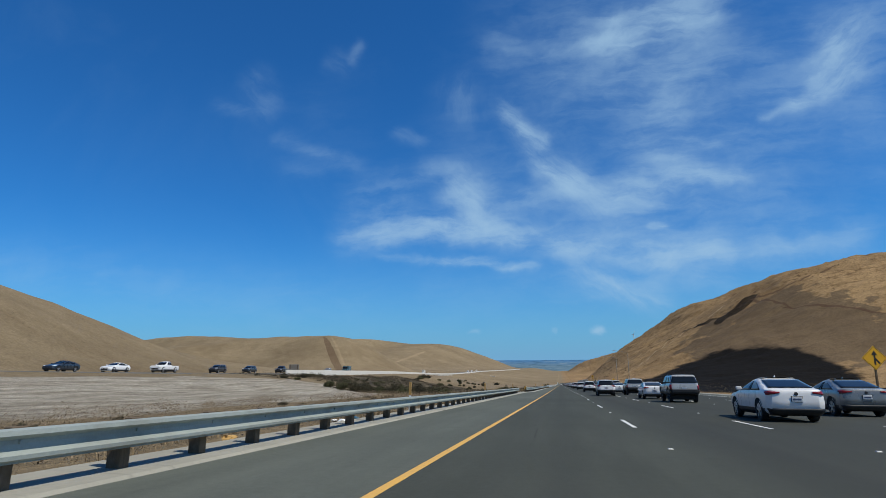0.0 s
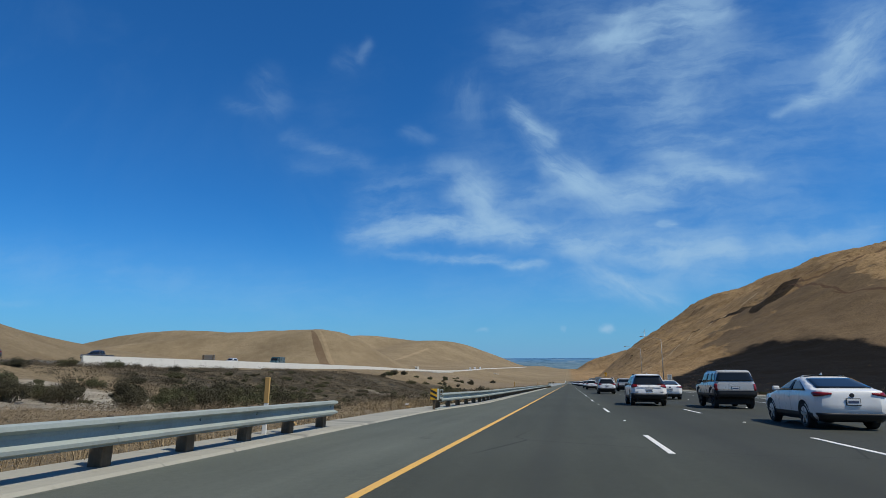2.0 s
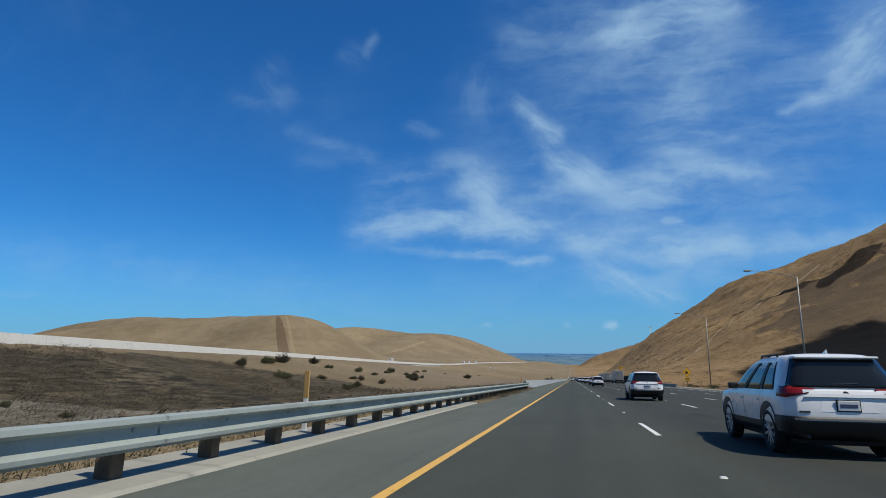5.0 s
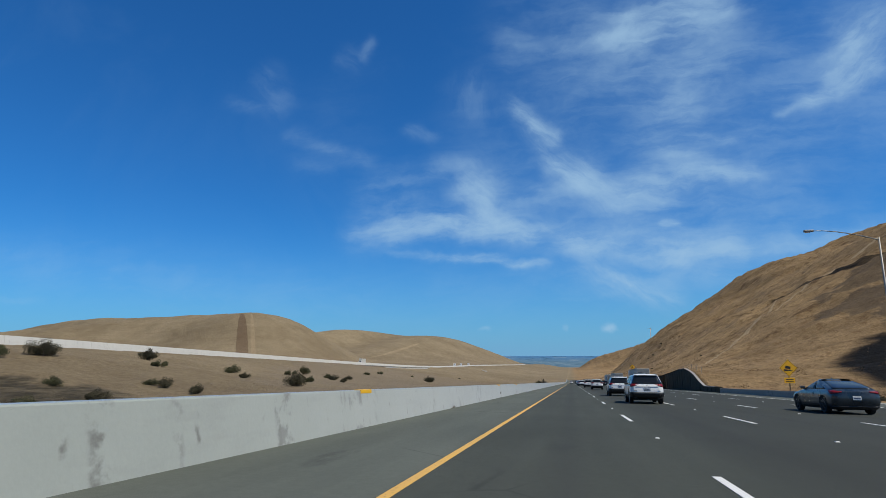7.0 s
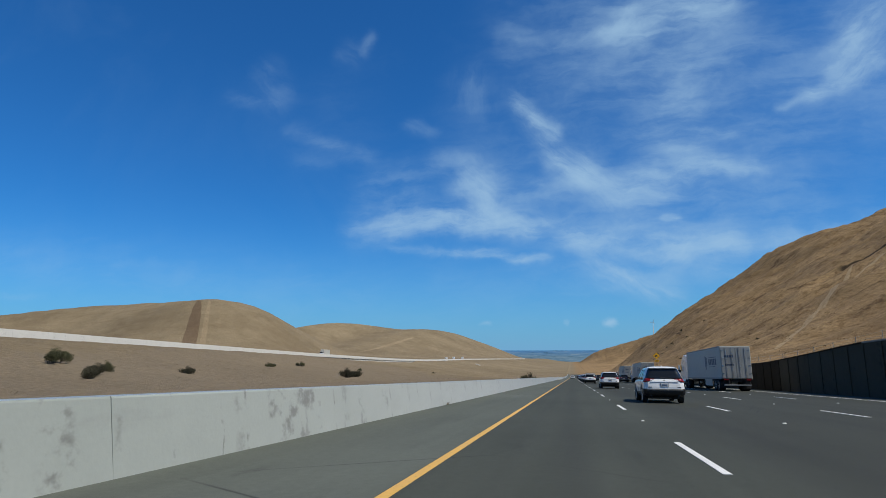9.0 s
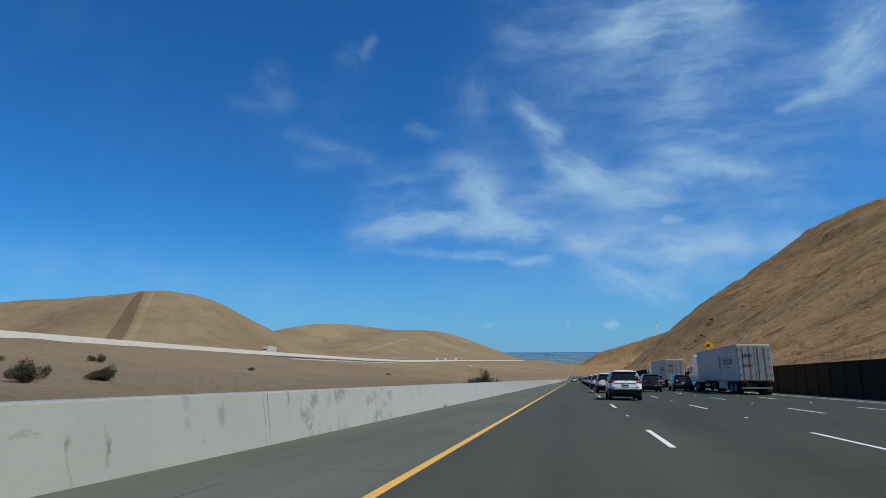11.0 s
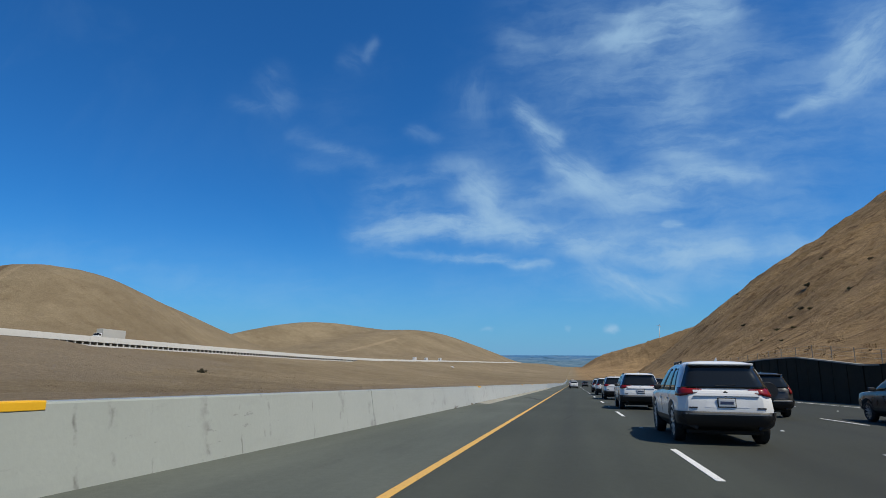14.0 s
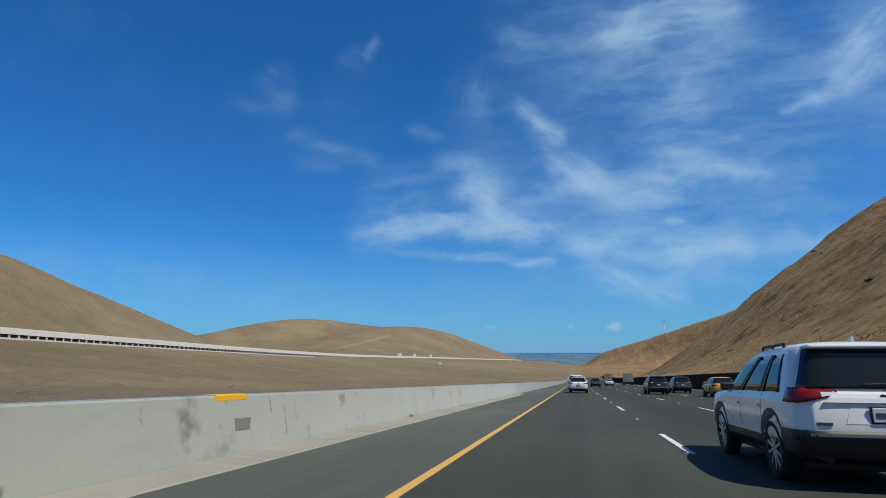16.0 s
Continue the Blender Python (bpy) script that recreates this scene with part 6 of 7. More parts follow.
def warning_sign(x, y, height, size, kind, label):
    """Yellow diamond on a timber post, facing the traffic."""
    z = ground_at(x, y)
    h = float(base_z(y)) + height - z
    ob = thing("road_sign", pose(x, y, z - 0.1, 0, 0, 6), label, "road sign", "warning signs")
    part("post", box(bmesh.new(), (-0.06, 0.02, -0.3), (0.06, 0.13, h + size * 0.2), 0.01), M_TIMBER, ob)
    d = size * 0.7071
    dia = [(0, h - d), (d, h), (0, h + d), (-d, h)]
    plate = part("plate", sign_plate(bmesh.new(), dia, -0.012, 0.01), M_SIGN_Y, ob, "yellow diamond plate")
    inner, edge = [(a * 0.95, h + (b - h) * 0.95) for a, b in dia], [(a * 0.91, h + (b - h) * 0.91) for a, b in dia]
    bm = bmesh.new()
    o, i2 = [bm.verts.new((a, -0.016, b)) for a, b in inner], [bm.verts.new((a, -0.016, b)) for a, b in edge]
    for k in range(4):
        bm.faces.new((o[k], o[(k + 1) % 4], i2[(k + 1) % 4], i2[k]))
    part("border", bm, M_SIGN_K, plate)
    s = d
    bm = bmesh.new()
    if kind == "merge":
        sign_plate(bm, [(-0.07 * s, h - 0.55 * s), (0.07 * s, h - 0.55 * s), (0.07 * s, h + 0.3 * s), (-0.07 * s, h + 0.3 * s)], -0.02, -0.012)
        sign_plate(bm, [(-0.24 * s, h + 0.22 * s), (0.24 * s, h + 0.22 * s), (0.0, h + 0.62 * s)], -0.02, -0.012)
        sign_plate(bm, [(0.3 * s, h - 0.5 * s), (0.42 * s, h - 0.42 * s), (0.08 * s, h + 0.02 * s), (0.02 * s, h - 0.1 * s)], -0.021, -0.012)
    else:
        sign_plate(bm, [(-0.5 * s, h - 0.12 * s), (0.45 * s, h - 0.3 * s), (0.45 * s, h - 0.36 * s), (-0.5 * s, h - 0.36 * s)], -0.02, -0.012)
        sign_plate(bm, [(-0.38 * s, h - 0.05 * s), (0.2 * s, h - 0.17 * s), (0.25 * s, h + 0.15 * s), (-0.3 * s, h + 0.28 * s)], -0.021, -0.012)
    part("symbol", bm, M_SIGN_K, plate, "black symbol")
    if kind != "merge":
        part("plaque", box(bmesh.new(), (-0.42 * size, -0.012, h - d - 0.52 * size), (0.42 * size, 0.01, h - d - 0.08 * size), 0.01), M_SIGN_Y, ob)
        bm = bmesh.new()
        for r in range(2):
            box(bm, (-0.3 * size, -0.016, h - d - (0.2 + 0.17 * r) * size), (0.3 * size, -0.011, h - d - (0.27 - 0.17 * -r) * size + 0.0))
        part("plaque_bars", bm, M_SIGN_K, ob)
    return ob


warning_sign(21.9, 46.5, 3.2, 1.22, "merge", "yellow diamond merge sign with a black arrow")
warning_sign(26.8, 313.0, 3.3, 1.52, "hill", "yellow diamond steep hill sign with a plaque")
warning_sign(25.8, 492.0, 7.8, 1.52, "hill", "yellow diamond warning sign above the wall")


def white_sign():
    x, y = 28.0, 238.6
    z = ground_at(x, y)
    h = float(base_z(y)) + 3.0 - z
    ob = thing("information_sign", pose(x, y, z - 0.1, 0, 0, 6), "small white sign with dark bars on a post", "road sign")
    part("post", box(bmesh.new(), (-0.05, 0.02, -0.3), (0.05, 0.11, h + 0.4), 0.01), M_TIMBER, ob)
    plate = part("plate", box(bmesh.new(), (-0.6, -0.012, h - 0.75), (0.6, 0.012, h + 0.75), 0.01), M_SIGN_W, ob)
    bm = bmesh.new()
    for i in range(5):
        box(bm, (-0.46, -0.018, h + 0.48 - i * 0.27), (0.46 - 0.1 * (i % 2), -0.011, h + 0.6 - i * 0.27))
    part("text_bars", bm, M_SIGN_K, plate)


white_sign()


def far_gantry_sign():
    y = 226.0
    x, z = float(opp_x(y)) - 27.5, float(base_z(y) + opp_h(y)) - 0.2
    ob = thing("far_road_sign", pose(x, y, z, 0, 0, 4), "back of a large grey road sign on two posts", "road sign")
    part("panel", box(bmesh.new(), (-2.1, -0.05, 1.4), (2.1, 0.05, 3.7), 0.02), M_POLE, ob)
    for px in (-1.6, 1.6):
        part("post", box(bmesh.new(), (px - 0.12, -0.2, -0.6), (px + 0.12, -0.05, 3.6), 0.02), M_TIMBER, ob)
    for pz in (1.8, 2.5, 3.3):
        part("brace", box(bmesh.new(), (-2.0, -0.1, pz - 0.05), (2.0, -0.05, pz + 0.05), 0.01), M_POLE, ob)


far_gantry_sign()


def wind_turbine(x, y, hub, blade):
    z = ground_at(x, y) - 2
    ob = thing("wind_turbine", pose(x, y, z), "distant white wind turbine on the ridge", "wind turbine")
    h = hub - z
    part("tower", tube(bmesh.new(), (0, 0, 0), (0, 0, h), 2.2, 1.3, 16), M_TRAILER, ob, "", True)
    part("nacelle", box(bmesh.new(), (-1.6, -3.5, h - 1.5), (1.6, 5.0, h + 1.8), 0.5), M_TRAILER, ob)
    part("hub", tube(bmesh.new(), (0, -5.0, h), (0, -3.4, h), 0.9, 1.5, 12), M_TRAILER, ob)
    for a in (20, 140, 260):
        bm = box(bmesh.new(), (-0.9, -0.25, 0.8), (0.9, 0.25, blade), 0.15)
        for v in bm.verts:
            if v.co.z > blade / 2:
                v.co.x *= 0.35
        bmesh.ops.transform(bm, matrix=pose(0, -4.4, h, 0, a, 0), verts=bm.verts)
        part("blade", bm, M_TRAILER, ob)


wind_turbine(440.0, 3590.0, 128.0, 17.0)


def drain_chute(x0, y0, x1, y1, wide):
    """Open concrete channel with two kerbs laid down the slope."""
    ob = thing("drain_chute", pose(x0, y0, ground_at(x0, y0)), "pale concrete drain chute down the far bank", "drain", "drain chutes")
    inv = ob.matrix_world.inverted()
    way = Vector((x1 - x0, y1 - y0, 0)).normalized()
    across = Vector((-way.y, way.x, 0))
    spots = [Vector((x0 + (x1 - x0) * i / 12, y0 + (y1 - y0) * i / 12, 0)) for i in range(13)]
    for name, a, b, top in (("channel_floor", -wide, wide, 0.35), ("kerb", -wide - 0.25, -wide, 0.75), ("kerb", wide, wide + 0.25, 0.75)):
        verts = []
        for p in spots:
            z = ground_at(p.x, p.y)
            verts += [(*(p + across * a).xy, z - 0.6), (*(p + across * b).xy, z - 0.6), (*(p + across * b).xy, z + top), (*(p + across * a).xy, z + top)]
        piece = mesh_object(name, verts, grid_faces(13, 4, True) + [(0, 1, 2, 3), (51, 50, 49, 48)], M_FARWALL)
        piece.data.transform(inv)
        piece.parent = ob


drain_chute(-131.9, 1107.8, -117.8, 1051.0, 0.7)
drain_chute(-167.5, 1062.0, -164.0, 1050.0, 0.6)


def marker_stake(x, y, label, mat, h=1.25, flat=True):
    ob = thing("marker_stake", road_pose(x, y), label, "marker post", "marker stakes")
    part("stake", box(bmesh.new(), (-0.05, -0.02, -0.4), (0.05, 0.02, h), 0.008), M_SIGN_W, ob)
    part("cap", box(bmesh.new(), (-0.054, -0.025, h - 0.55), (0.054, 0.025, h + 0.012), 0.008), mat, ob, "orange upper half")
    return ob


M_STAKE = grained("faded_orange_stake", (0.44, 0.27, 0.09), 0.6, 0, 4, 0.2, 0)
for sx, sy in ((-6.45, 24.8), (-6.4, 49.5), (-6.3, 77.0), (-5.5, 128.0), (-5.5, 176.0), (-5.5, 228.5)):
    marker_stake(sx, sy, "flat marker stake with an orange top behind the rail", M_STAKE)


def hazard_marker():
    ob = thing("hazard_marker", road_pose(rail_x(89.5) - 0.05, 89.65), "yellow and black striped hazard board on the rail end", "road sign")
    part("post", box(bmesh.new(), (-0.05, 0.03, -0.3), (0.05, 0.12, 0.88), 0.01), M_TIMBER, ob)
    plate = part("plate", box(bmesh.new(), (-0.15, 0.0, 0.44), (0.15, 0.03, 0.9), 0.01), M_SIGN_Y, ob)
    bm = bmesh.new()
    for z in (0.46, 0.66):
        sign_plate(bm, [(-0.145, z + 0.12), (0.145, z - 0.01), (0.145, z + 0.09), (-0.145, z + 0.22)], -0.006, 0.0)
    part("stripes", bm, M_SIGN_K, plate)
    nose = bmesh.new()
    box(nose, (0.06, 0.03, 0.42), (0.17, 0.34, 0.9), 0.02)
    part("rail_nose", nose, M_STEEL, ob, "galvanised end shoe")
    loop = bmesh.new()
    for a, b in (((0.2, 0.34, 0.5), (0.2, 0.95, 0.5)), ((0.2, 0.95, 0.5), (0.2, 0.95, 0.84)), ((0.2, 0.95, 0.84), (0.2, 0.34, 0.84)), ((0.2, 0.34, 0.84), (0.2, 0.34, 0.5))):
        tube(loop, a, b, 0.022, None, 8)
    part("end_bracket", loop, M_STEEL, ob)
    part("strut", box(bmesh.new(), (0.0, 0.1, -0.02), (0.12, 1.7, 0.08), 0.01), M_STEEL, ob)


hazard_marker()

# yellow reflector panels let into the barrier's top, and a patch plate on its face
for y0 in (246.6, 275.9, 290.2, 423.3, 466.9, 481.7, 511.0, 540.7, 555.9):
    ob = thing("barrier_marker", road_pose(BARRIER_X, y0), "yellow marker strip on the barrier's top edge", "marker", "barrier markers")
    bm = box(bmesh.new(), (-0.165, 0, 0.83), (-0.125, 0.85, 0.92), 0.008)
    box(bm, (-0.32, 0, 0.91), (-0.13, 0.85, 0.928), 0.006)
    part("strip", bm, M_SIGN_Y, ob)
for y0, z0, w0 in ((276.4, 0.2, 0.55), (556.4, 0.36, 0.42), (438.0, 0.3, 0.3)):
    ob = thing("drain_plate", road_pose(BARRIER_X, y0), "grey metal plate on the barrier's face", "plate", "barrier plates")
    part("plate", box(bmesh.new(), (-0.12, 0, z0), (-0.02 - z0 * 0.1, w0, z0 + 0.2), 0.01), M_POLE, ob)

# weeds in the barrier's foot
M_DRYDARK = grained("dead_brown_weed", (0.15, 0.095, 0.055), 0.9, 0, 9, 0.4, 0)


def leaf_material(name, a, b):
    def build(k, bs):
        isl = k.add("ShaderNodeNewGeometry").outputs["Random Per Island"]
        obj = k.add("ShaderNodeObjectInfo").outputs["Random"]
        col = k.mix(isl, a, b)
        k.plug(bs, "Base Color", k.mix(k.math("MULTIPLY", obj, 0.3), col, (0.10, 0.082, 0.05)))
    return material(name, build, 0.85, 0.0, Specular_IOR_Level=0.15)


M_LEAF = leaf_material("sage_scrub_leaves", (0.026, 0.027, 0.017), (0.075, 0.07, 0.046))
M_LEAF2 = leaf_material("olive_shrub_leaves", (0.03, 0.038, 0.018), (0.115, 0.115, 0.06))
M_STRAW = leaf_material("dry_grass_blades", (0.33, 0.25, 0.15), (0.16, 0.12, 0.075))
M_TWIG = grained("grey_brown_twigs", (0.09, 0.07, 0.055), 0.9, 0, 12, 0.3, 0)


def shrub_meshes(seed, leaves, spread, tall, leaf, sparse=0.0):
    """Twigs and leaf clumps of one shrub, about one metre in radius."""
    rnd = random.Random(seed)
    twigs = bmesh.new()
    tips = []
    for i in range(9 if sparse < 0.5 else 16):
        a, lean = rnd.uniform(0, 2 * math.pi), rnd.uniform(0.15, 1.0) * spread
        p0 = Vector((0.08 * math.cos(a), 0.08 * math.sin(a), -0.1))
        p1 = Vector((lean * 0.5 * math.cos(a), lean * 0.5 * math.sin(a), tall * rnd.uniform(0.35, 0.6)))
        p2 = Vector((lean * math.cos(a + 0.3), lean * math.sin(a + 0.3), tall * rnd.uniform(0.6, 0.95) * (1.1 - 0.45 * lean / spread)))
        tube(twigs, p0, p1, 0.03, 0.02, 5)
        tube(twigs, p1, p2, 0.02, 0.006, 5)
        tips += [p1, p2, (p1 + p2) / 2]
    lobes = [(p, rnd.uniform(0.16, 0.34) * spread) for p in tips]
    verts, faces = [], []
    for i in range(leaves):
        base, rad = rnd.choice(lobes)
        d = Vector((rnd.gauss(0, 1), rnd.gauss(0, 1), rnd.gauss(0.15, 1))).normalized()
        c = base + d * rad * rnd.uniform(0.35, 1.08) ** 0.6 if sparse < 0.5 else base + d * rad * abs(rnd.gauss(0, 0.75))
        c.z = max(c.z, 0.02)
        n = (d + Vector((rnd.gauss(0, 0.6), rnd.gauss(0, 0.6), rnd.gauss(0.2, 0.6)))).normalized()
        s = n.orthogonal().normalized() * leaf * rnd.uniform(0.5, 1.3)
        s = Matrix.Rotation(rnd.uniform(0, 6.28), 3, n) @ s
        t = n.cross(s).normalized() * leaf * rnd.uniform(0.25, 0.6)
        k = len(verts)
        verts += [c - s, c + t + n * leaf * 0.15, c + s, c - t + n * leaf * 0.15]
        faces.append((k, k + 1, k + 2, k + 3))
    return twigs, verts, faces


def shrub(name, seed, leaves, spread, tall, leaf, mat, label, sparse=0.0, m=None):
    ob = thing(name, m or pose(0, 0, 0), label, "shrub", "hillside shrubs")
    twigs, verts, faces = shrub_meshes(seed, leaves, spread, tall, leaf, sparse)
    part("stem", twigs, M_TWIG, ob)
    mesh_object("foliage", verts, faces, mat, ob)
    return ob


SHRUBS = [(-71, 290, 1.9), (-71, 298, 2.1), (-54, 284, 1.0), (-74, 322, 1.6), (-66, 315, 1.2), (-49, 295, 0.9), (-64, 333, 1.5), (-56, 324, 0.9), (-60, 349, 1.1),
          (-43, 293, 0.9), (-51, 295, 0.8), (-44, 279, 1.0), (-42, 270, 1.2)]
SHRUBS_B = [(-68, 275, 1.6), (-56, 270, 1.3), (-41, 315, 2.0), (-49, 336, 1.1), (-54, 359, 1.1), (-72, 431, 1.0), (-44, 411, 1.5), (-63, 362, 1.6), (-49, 353, 0.9),
            (-58, 365, 1.0), (-60, 384, 1.1), (-73, 449, 1.0), (-46, 422, 1.4), (-72, 492, 0.8), (-64, 568, 0.8)]
SHRUBS_DENSE = [(-45, 119, 1.33), (-54, 119, 1.68), (-47, 127, 1.47), (-51, 133, 1.75), (-46, 141, 1.47), (-48, 150, 1.61), (-43, 158, 1.26), (-46, 167, 1.40), (-42, 179, 1.19), (-56, 128, 1.82),
                (-57, 141, 1.47), (-52, 159, 1.19), (-60, 119, 1.19), (-38, 150, 1.05)]
SHRUBS_RIGHT = [(50, 475, 0.6), (86, 609, 0.85), (37, 515, 0.7), (113, 723, 0.9), (60, 703, 0.6), (66, 693, 0.6), (40, 613, 0.55), (63, 715, 0.77),
                (24, 262, 0.75), (24.5, 276, 0.8), (25, 300, 0.66), (23, 310, 0.55), (23.5, 250, 0.7), (23, 243, 0.8), (24, 254, 0.6), (22.6, 268, 0.5), (23, 283, 0.6), (23.4, 291, 0.7), (22.8, 205, 0.5), (23.2, 212, 0.6), (24, 190, 0.7), (23, 178, 0.5), (24.5, 160, 0.6), (23, 142, 0.55), (48.9, 621, 0.9), (43.6, 613.5, 0.7), (52, 623, 1.0), (44.2, 607, 0.6), (38.7, 597, 0.5), (57, 611.5, 0.8), (69.7, 628.6, 1.0), (52, 618, 0.9), (60, 640, 1.1), (75, 668, 1.0), (48, 655, 0.8)]


for gx, gy in ((-41, 122), (-43, 131), (-50, 146), (-47, 159), (-40, 168), (-49, 175), (-38, 184), (-55, 152), (-58, 134), (-44, 112), (-52, 111), (-35, 160), (-45, 188), (-53, 168)):
    SHRUBS_DENSE.append((gx, gy, 1.1 + 0.5 * ((gx * 7 + gy * 3) % 5) / 5))
thicket = random.Random(77)
SHRUBS_TALL = [(-23 - 3.1 * i + thicket.uniform(-1, 1), 103 + 2.6 * i + 4.2 * j + thicket.uniform(-1.2, 1.2), thicket.uniform(1.7, 2.4)) for i in range(5) for j in range(3)]
SHRUBS_TALL += [(-thicket.uniform(10.5, 27), thicket.uniform(114, 148), thicket.uniform(0.8, 1.45)) for _ in range(44)]
SHRUBS_TALL += [(-thicket.uniform(19, 42), thicket.uniform(94, 112), thicket.uniform(1.1, 1.9)) for _ in range(24)]
for _ in range(110):
    gy = thicket.uniform(100, 205)
    SHRUBS_DENSE.append((-thicket.uniform(33, 60), gy, thicket.uniform(0.4, 1.0)))
for _ in range(30):
    SHRUBS_DENSE.append((-thicket.uniform(8.5, 21), thicket.uniform(14, 96), thicket.uniform(0.28, 0.62)))
for _ in range(46):
    SHRUBS_DENSE.append((-thicket.uniform(17, 37), thicket.uniform(136, 178), thicket.uniform(0.9, 1.7)))


def plant_all():
    kits = [shrub("shrub", s, 6000, 0.85, 0.95, 0.036, M_LEAF if s % 2 else M_LEAF2, "dark sage shrub on a dry slope", 0.0, pose(-300, -350 - 5 * s, -5)) for s in range(4)]
    tall_from = len(SHRUBS + SHRUBS_B + SHRUBS_TALL)
    for k, (x, y, r) in enumerate(SHRUBS + SHRUBS_B + SHRUBS_TALL + SHRUBS_DENSE + SHRUBS_RIGHT):
        rnd = random.Random(k)
        squat = 0.92 if k < len(SHRUBS + SHRUBS_B) else 1.0 if k < tall_from else 0.65
        r *= 1.3 if k < len(SHRUBS + SHRUBS_B) else 1.0 if k < tall_from else 1.0 if x < 0 else 1.2
        m = pose(x, y, ground_at(x, y) - (0.25 if x < 30 else 0.4) * r, 0, 0, rnd.uniform(0, 360)) @ Matrix.Diagonal((r * rnd.uniform(0.9, 1.25), r * rnd.uniform(0.9, 1.2), r * rnd.uniform(1.1, 1.4) * squat, 1))
        src = kits[k % 4]
        if k < 4:
            src.matrix_world = m
        else:
            grown = src.scale.copy()
            copy_thing(src, m @ Matrix.Diagonal((1 / grown.x, 1 / grown.y, 1 / grown.z, 1)))
    for k, (x, y, r, tall, n) in enumerate(((-9.7, 436.0, 1.15, 1.5, 4200), (-8.6, 437.6, 0.8, 1.0, 2200), (-10.9, 434.6, 0.9, 1.1, 2400), (-12.0, 450.0, 1.2, 1.2, 5200))):
        sh = shrub("tall_weed_bush", 40 + k, n, 0.95, tall * 1.25, 0.036, M_LEAF if k % 2 == 0 else M_LEAF2, "straggly grey bush behind the concrete barrier", 1.0,
                   pose(x, y, ground_at(x, y) - 0.15) @ Matrix.Diagonal((r, r, 1.0 + 0.25 * r, 1)))


plant_all()


def blades(name, spots, mat, label, n, h, seed, wide=1.0):
    """Tufts of thin bent blades at many spots, as one mesh."""
    rnd = random.Random(seed)
    verts, faces = [], []
    for x, y, size in spots:
        z = sown_at(x, y) - 0.04
        for _ in range(n):
            a, r = rnd.uniform(0, 6.283), rnd.uniform(0, 0.3) * size
            bx, by = x + r * math.cos(a), y + r * math.sin(a)
            hh, lean, w = h * size * rnd.uniform(0.35, 1.2), rnd.uniform(0.1, 1.0), rnd.uniform(0.0025, 0.006) * wide
            dx, dy = math.cos(a) * lean * hh, math.sin(a) * lean * hh
            px, py = -math.sin(a) * w, math.cos(a) * w
            k = len(verts)
            verts += [(bx - px, by - py, z), (bx + px, by + py, z), (bx + dx * 0.4 + px * 0.7, by + dy * 0.4 + py * 0.7, z + hh * 0.6), (bx + dx * 0.4 - px * 0.7, by + dy * 0.4 - py * 0.7, z + hh * 0.6), (bx + dx, by + dy, z + hh)]
            faces += [(k, k + 1, k + 2, k + 3), (k + 3, k + 2, k + 4)]
    return tagged(mesh_object(name, verts, faces, mat), label, "grass", kind="stuff")


def clumps(name, spots, mat, label, n, h, leaf, seed):
    """Low rounded clumps of small twiggy leaves at many spots, as one mesh."""
    rnd = random.Random(seed)
    verts, faces = [], []
    for x, y, size in spots:
        z = sown_at(x, y) - 0.03
        for _ in range(n):
            a, r, u = rnd.uniform(0, 6.283), 0.55 * size * math.sqrt(rnd.random()), rnd.random()
            c = Vector((x + r * math.cos(a), y + r * math.sin(a), z + h * size * u * (1.1 - (r / (0.56 * size)) ** 2)))
            d = Vector((rnd.gauss(0, 1), rnd.gauss(0, 1), rnd.gauss(0.5, 1))).normalized()
            s = d.orthogonal().normalized() * leaf * size * rnd.uniform(0.6, 1.5)
            t = d.cross(s).normalized() * leaf * size * rnd.uniform(0.2, 0.5)
            k = len(verts)
            verts += [c - s, c + t, c + s, c - t]
            faces.append((k, k + 1, k + 2, k + 3))
    return tagged(mesh_object(name, verts, faces, mat), label, "brush", kind="stuff")


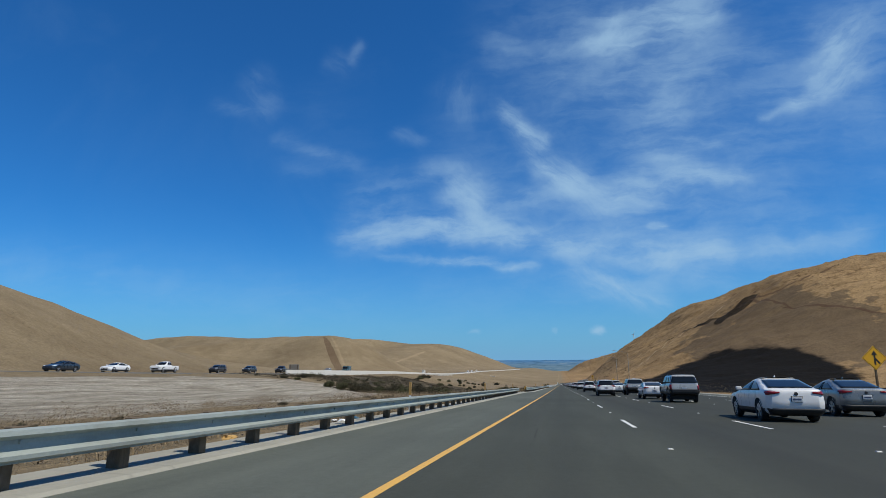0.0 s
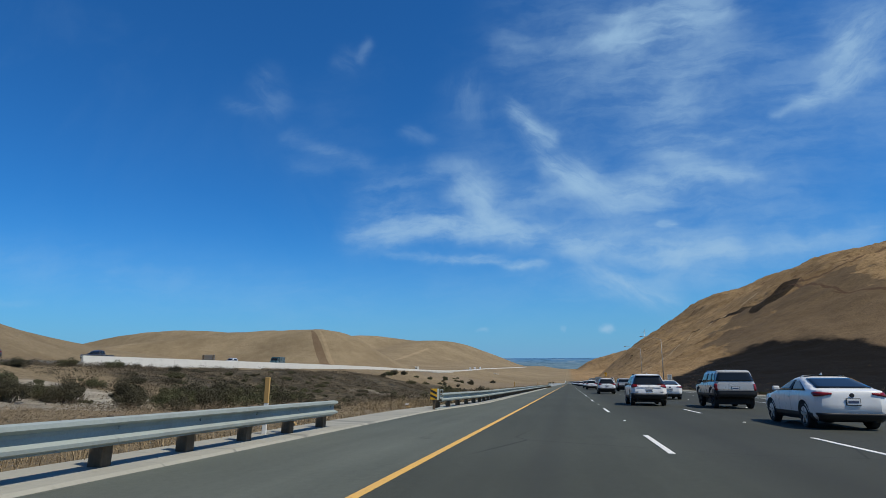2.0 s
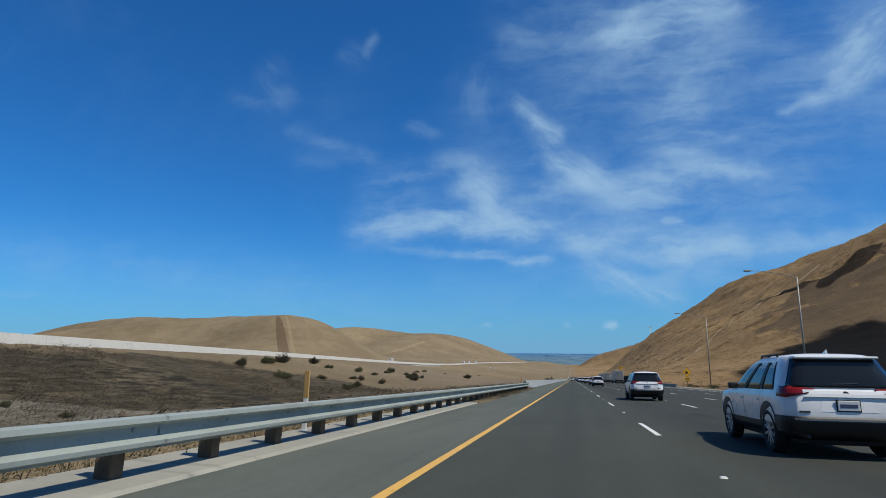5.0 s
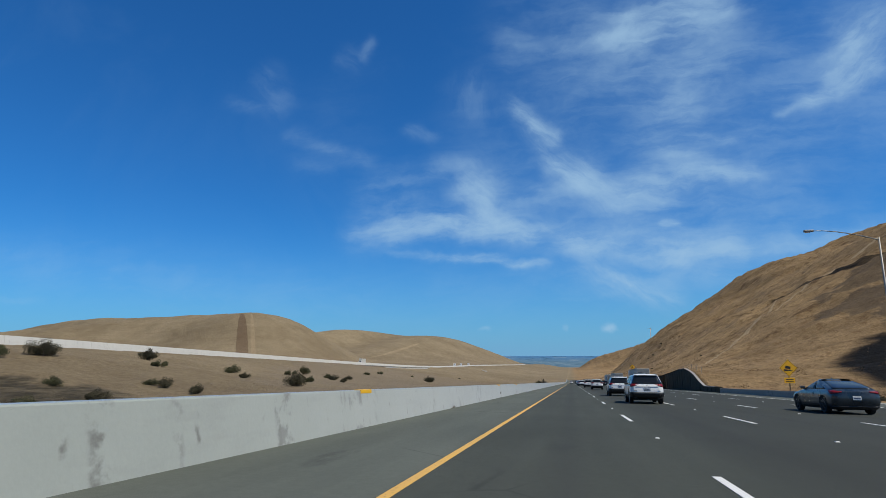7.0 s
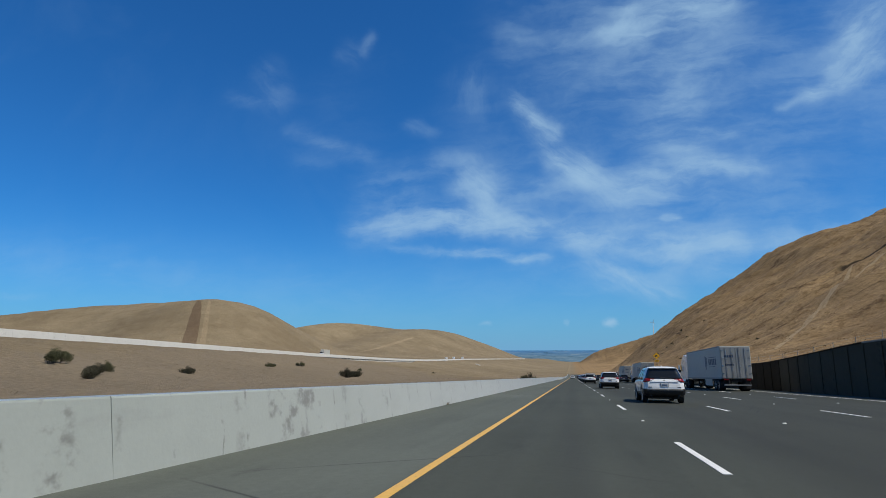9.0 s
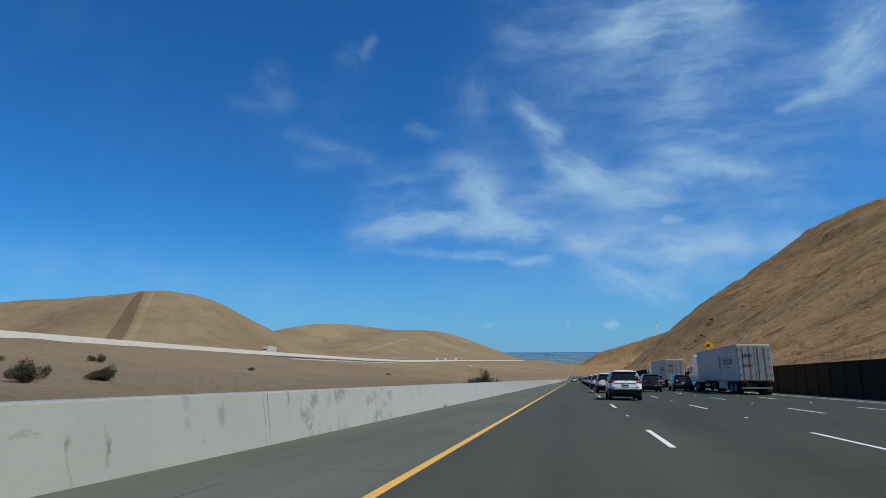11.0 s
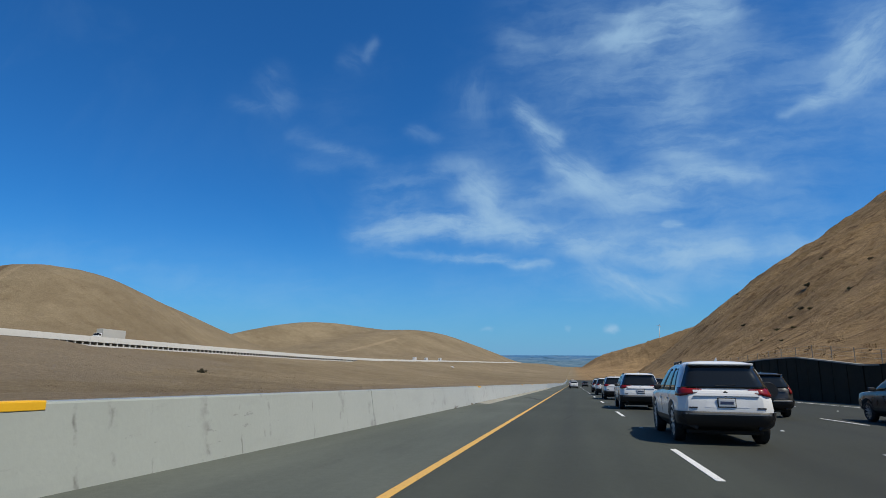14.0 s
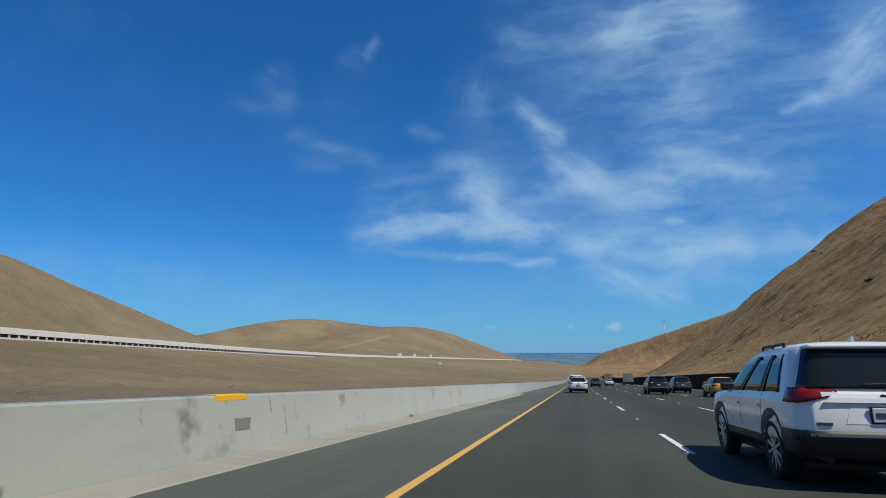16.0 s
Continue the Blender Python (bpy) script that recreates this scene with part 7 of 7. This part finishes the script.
def sow():
    rnd = random.Random(11)
    near = []
    for _ in range(5200):
        y = rnd.uniform(2, 238)
        x = -6.75 - abs(rnd.gauss(0, 1)) * 3.2 + (0.9 if 98 < y < 228 else 0.0)
        if noise.noise(Vector((x / 3, y / 5, 0))) > -0.25:
            near.append((x + float(bend(y)), y, rnd.uniform(0.5, 1.3)))
    blades("dry_grass_verge", near, M_STRAW, "dry straw-coloured grass behind the guard rail", 16, 0.34, 1, 1.2)
    rank = []
    for n in range(2100):
        y = rnd.uniform(194, 236) if n % 2 else rnd.uniform(92, 194)
        x = (-5.0 if y > 194 else -5.95) - abs(rnd.gauss(0, 1.3))
        rank.append((x, y, rnd.uniform(0.3, 0.9)))
    clumps("verge_weeds", rank, leaf_material("green_brown_weeds", (0.032, 0.032, 0.017), (0.15, 0.118, 0.065)), "dark weeds below the guard rail", 46, 0.5, 0.04, 7)
    tall_dry = [(-4.75 - abs(rnd.gauss(0, 0.8)), rnd.uniform(195, 236), rnd.uniform(0.5, 1.4)) for _ in range(700)]
    blades("verge_grass", tall_dry, M_STRAW, "rank dry grass between the rail posts", 26, 0.2, 9, 0.65)
    weeds = []
    for _ in range(4600):
        y, x = rnd.uniform(0, 130), -rnd.uniform(8, 29)
        if noise.noise(Vector((x / 3, y / 9, 4))) > -0.12:
            weeds.append((x, y, rnd.uniform(0.5, 1.3)))
    clumps("dead_brush", weeds, leaf_material("dead_brush_twigs", (0.10, 0.075, 0.05), (0.33, 0.255, 0.17)), "low brown dead brush on the bare median", 46, 0.52, 0.036, 2)
    scrub = []
    for _ in range(17000):
        y, x = rnd.uniform(98, 275), -rnd.uniform(9, 68)
        if noise.noise(Vector((x / 8, y / 14, 9))) > -0.15:
            scrub.append((x, y, rnd.uniform(0.4, 1.7)))
    clumps("grey_scrub", scrub, leaf_material("grey_scrub_twigs", (0.035, 0.03, 0.022), (0.15, 0.122, 0.088)), "dark grey low scrub in the median hollow", 28, 0.5, 0.065, 3)
    rough = []
    for _ in range(3400):
        y, x = rnd.uniform(250, 760), 22 + abs(rnd.gauss(0, 34))
        if noise.noise(Vector((x / 11, y / 16, 6))) > 0.12:
            rough.append((x, y, rnd.uniform(0.6, 1.9)))
    clumps("slope_brush", rough, leaf_material("brown_slope_brush", (0.075, 0.045, 0.022), (0.17, 0.105, 0.05)), "low brown brush on the cut slope", 22, 0.36, 0.075, 5)
    bank = []
    for _ in range(1500):
        y, x = rnd.uniform(240, 620), -rnd.uniform(10, 95)
        if x > opp_x(y) + 6 and noise.noise(Vector((x / 12, y / 16, 3))) > 0.15:
            bank.append((x, y, rnd.uniform(0.4, 1.1)))
    clumps("bank_brush", bank, leaf_material("brown_bank_brush", (0.075, 0.055, 0.035), (0.17, 0.125, 0.08)), "sparse brown brush on the far bank", 22, 0.3, 0.06, 6)
    slope = []
    for _ in range(2600):
        y, x = rnd.uniform(20, 700), rnd.uniform(20.6, 70)
        if noise.noise(Vector((x / 9, y / 18, 2))) > 0.05:
            slope.append((x, y, rnd.uniform(0.8, 1.8)))
    blades("slope_grass", slope, M_STRAW, "tufts of dry grass on the cut slope", 9, 0.4, 4, 2.5)


sow()


def litter():
    rnd = random.Random(21)
    mats = (M_SIGN_W, M_SIGN_W, M_PLATE, P_BLUE, M_STAKE)
    for i in range(46):
        y = rnd.uniform(3, 232)
        x = -6.7 - abs(rnd.gauss(0, 0.7)) + (1.3 if 192 < y else 0.0)
        bm = bmesh.new()
        bmesh.ops.create_icosphere(bm, subdivisions=2, radius=rnd.uniform(0.05, 0.14))
        for v in bm.verts:
            v.co = Vector((v.co.x * 1.5, v.co.y, v.co.z * 0.55)) * (1 + 0.7 * noise.noise(v.co * 9 + Vector((i, 0, 0))))
        ob = mesh_from(bm, "litter", mats[i % 5] if i % 9 else M_STAKE)
        ob.matrix_world = pose(x + float(bend(y)), y, sown_at(x, y) + 0.04, 0, 0, rnd.uniform(0, 360))
        tagged(ob, "crumpled piece of roadside litter in dry grass", "litter", "roadside litter")


def mesh_from(bm, name, mat):
    me = bpy.data.meshes.new(name)
    bmesh.ops.recalc_face_normals(bm, faces=bm.faces)
    bm.to_mesh(me)
    bm.free()
    me.materials.append(mat)
    return new(name, me)


litter()


def barrier_weeds():
    rnd = random.Random(8)
    for y in (258.0, 300.5, 326.0, 361.0, 396.0, 437.5, 503.4, 507.8, 541.0, 566.0):
        verts, faces = [], []
        for _ in range(130):
            a, r = rnd.uniform(-1.4, 1.4), rnd.uniform(0.05, 0.38)
            c = Vector((0.02 + 0.1 * rnd.random(), r * math.sin(a), 0))
            tip = c + Vector((rnd.uniform(-0.03, 0.16), rnd.gauss(0, 0.1), rnd.uniform(0.03, 0.2)))
            w = Vector((0, 0.008, 0))
            k = len(verts)
            verts += [c - w, c + w, tip + w * 0.5, tip - w * 0.5]
            faces.append((k, k + 1, k + 2, k + 3))
        ob = mesh_object("dead_weed", verts, faces, M_DRYDARK)
        ob.matrix_world = road_pose(BARRIER_X, y, 0.0) @ Matrix.Diagonal((0.6, 0.6, 0.6, 1))
        tagged(ob, "dead weed at the foot of the barrier", "weed", "barrier weeds")


barrier_weeds()


def wall_fence():
    """Wire fence posts on the slope above the retaining wall."""
    ob = thing("slope_fence", pose(21.2, 340, ground_at(21.2, 340)), "wire fence with thin posts above the wall", "fence")
    inv = ob.matrix_world.inverted()
    bm = tube(bmesh.new(), (0, 0, -0.4), (0, 0, 1.1), 0.03, 0.03, 6)
    me = bpy.data.meshes.new("post")
    bm.to_mesh(me)
    bm.free()
    me.materials.append(M_POLE)
    last = None
    for y in stations(336, 640, 4.0):
        p = Vector((21.3, y, ground_at(21.3, y)))
        o = new("post", me)
        o.parent = ob
        o.matrix_basis = inv @ Matrix.Translation(p)
        if last is not None:
            w = bmesh.new()
            for h in (0.4, 0.75, 1.05):
                tube(w, last + Vector((0, 0, h)), p + Vector((0, 0, h)), 0.008, None, 4)
            wire = part("wire", w, M_POLE, ob)
            wire.matrix_basis = inv
        last = p


wall_fence()
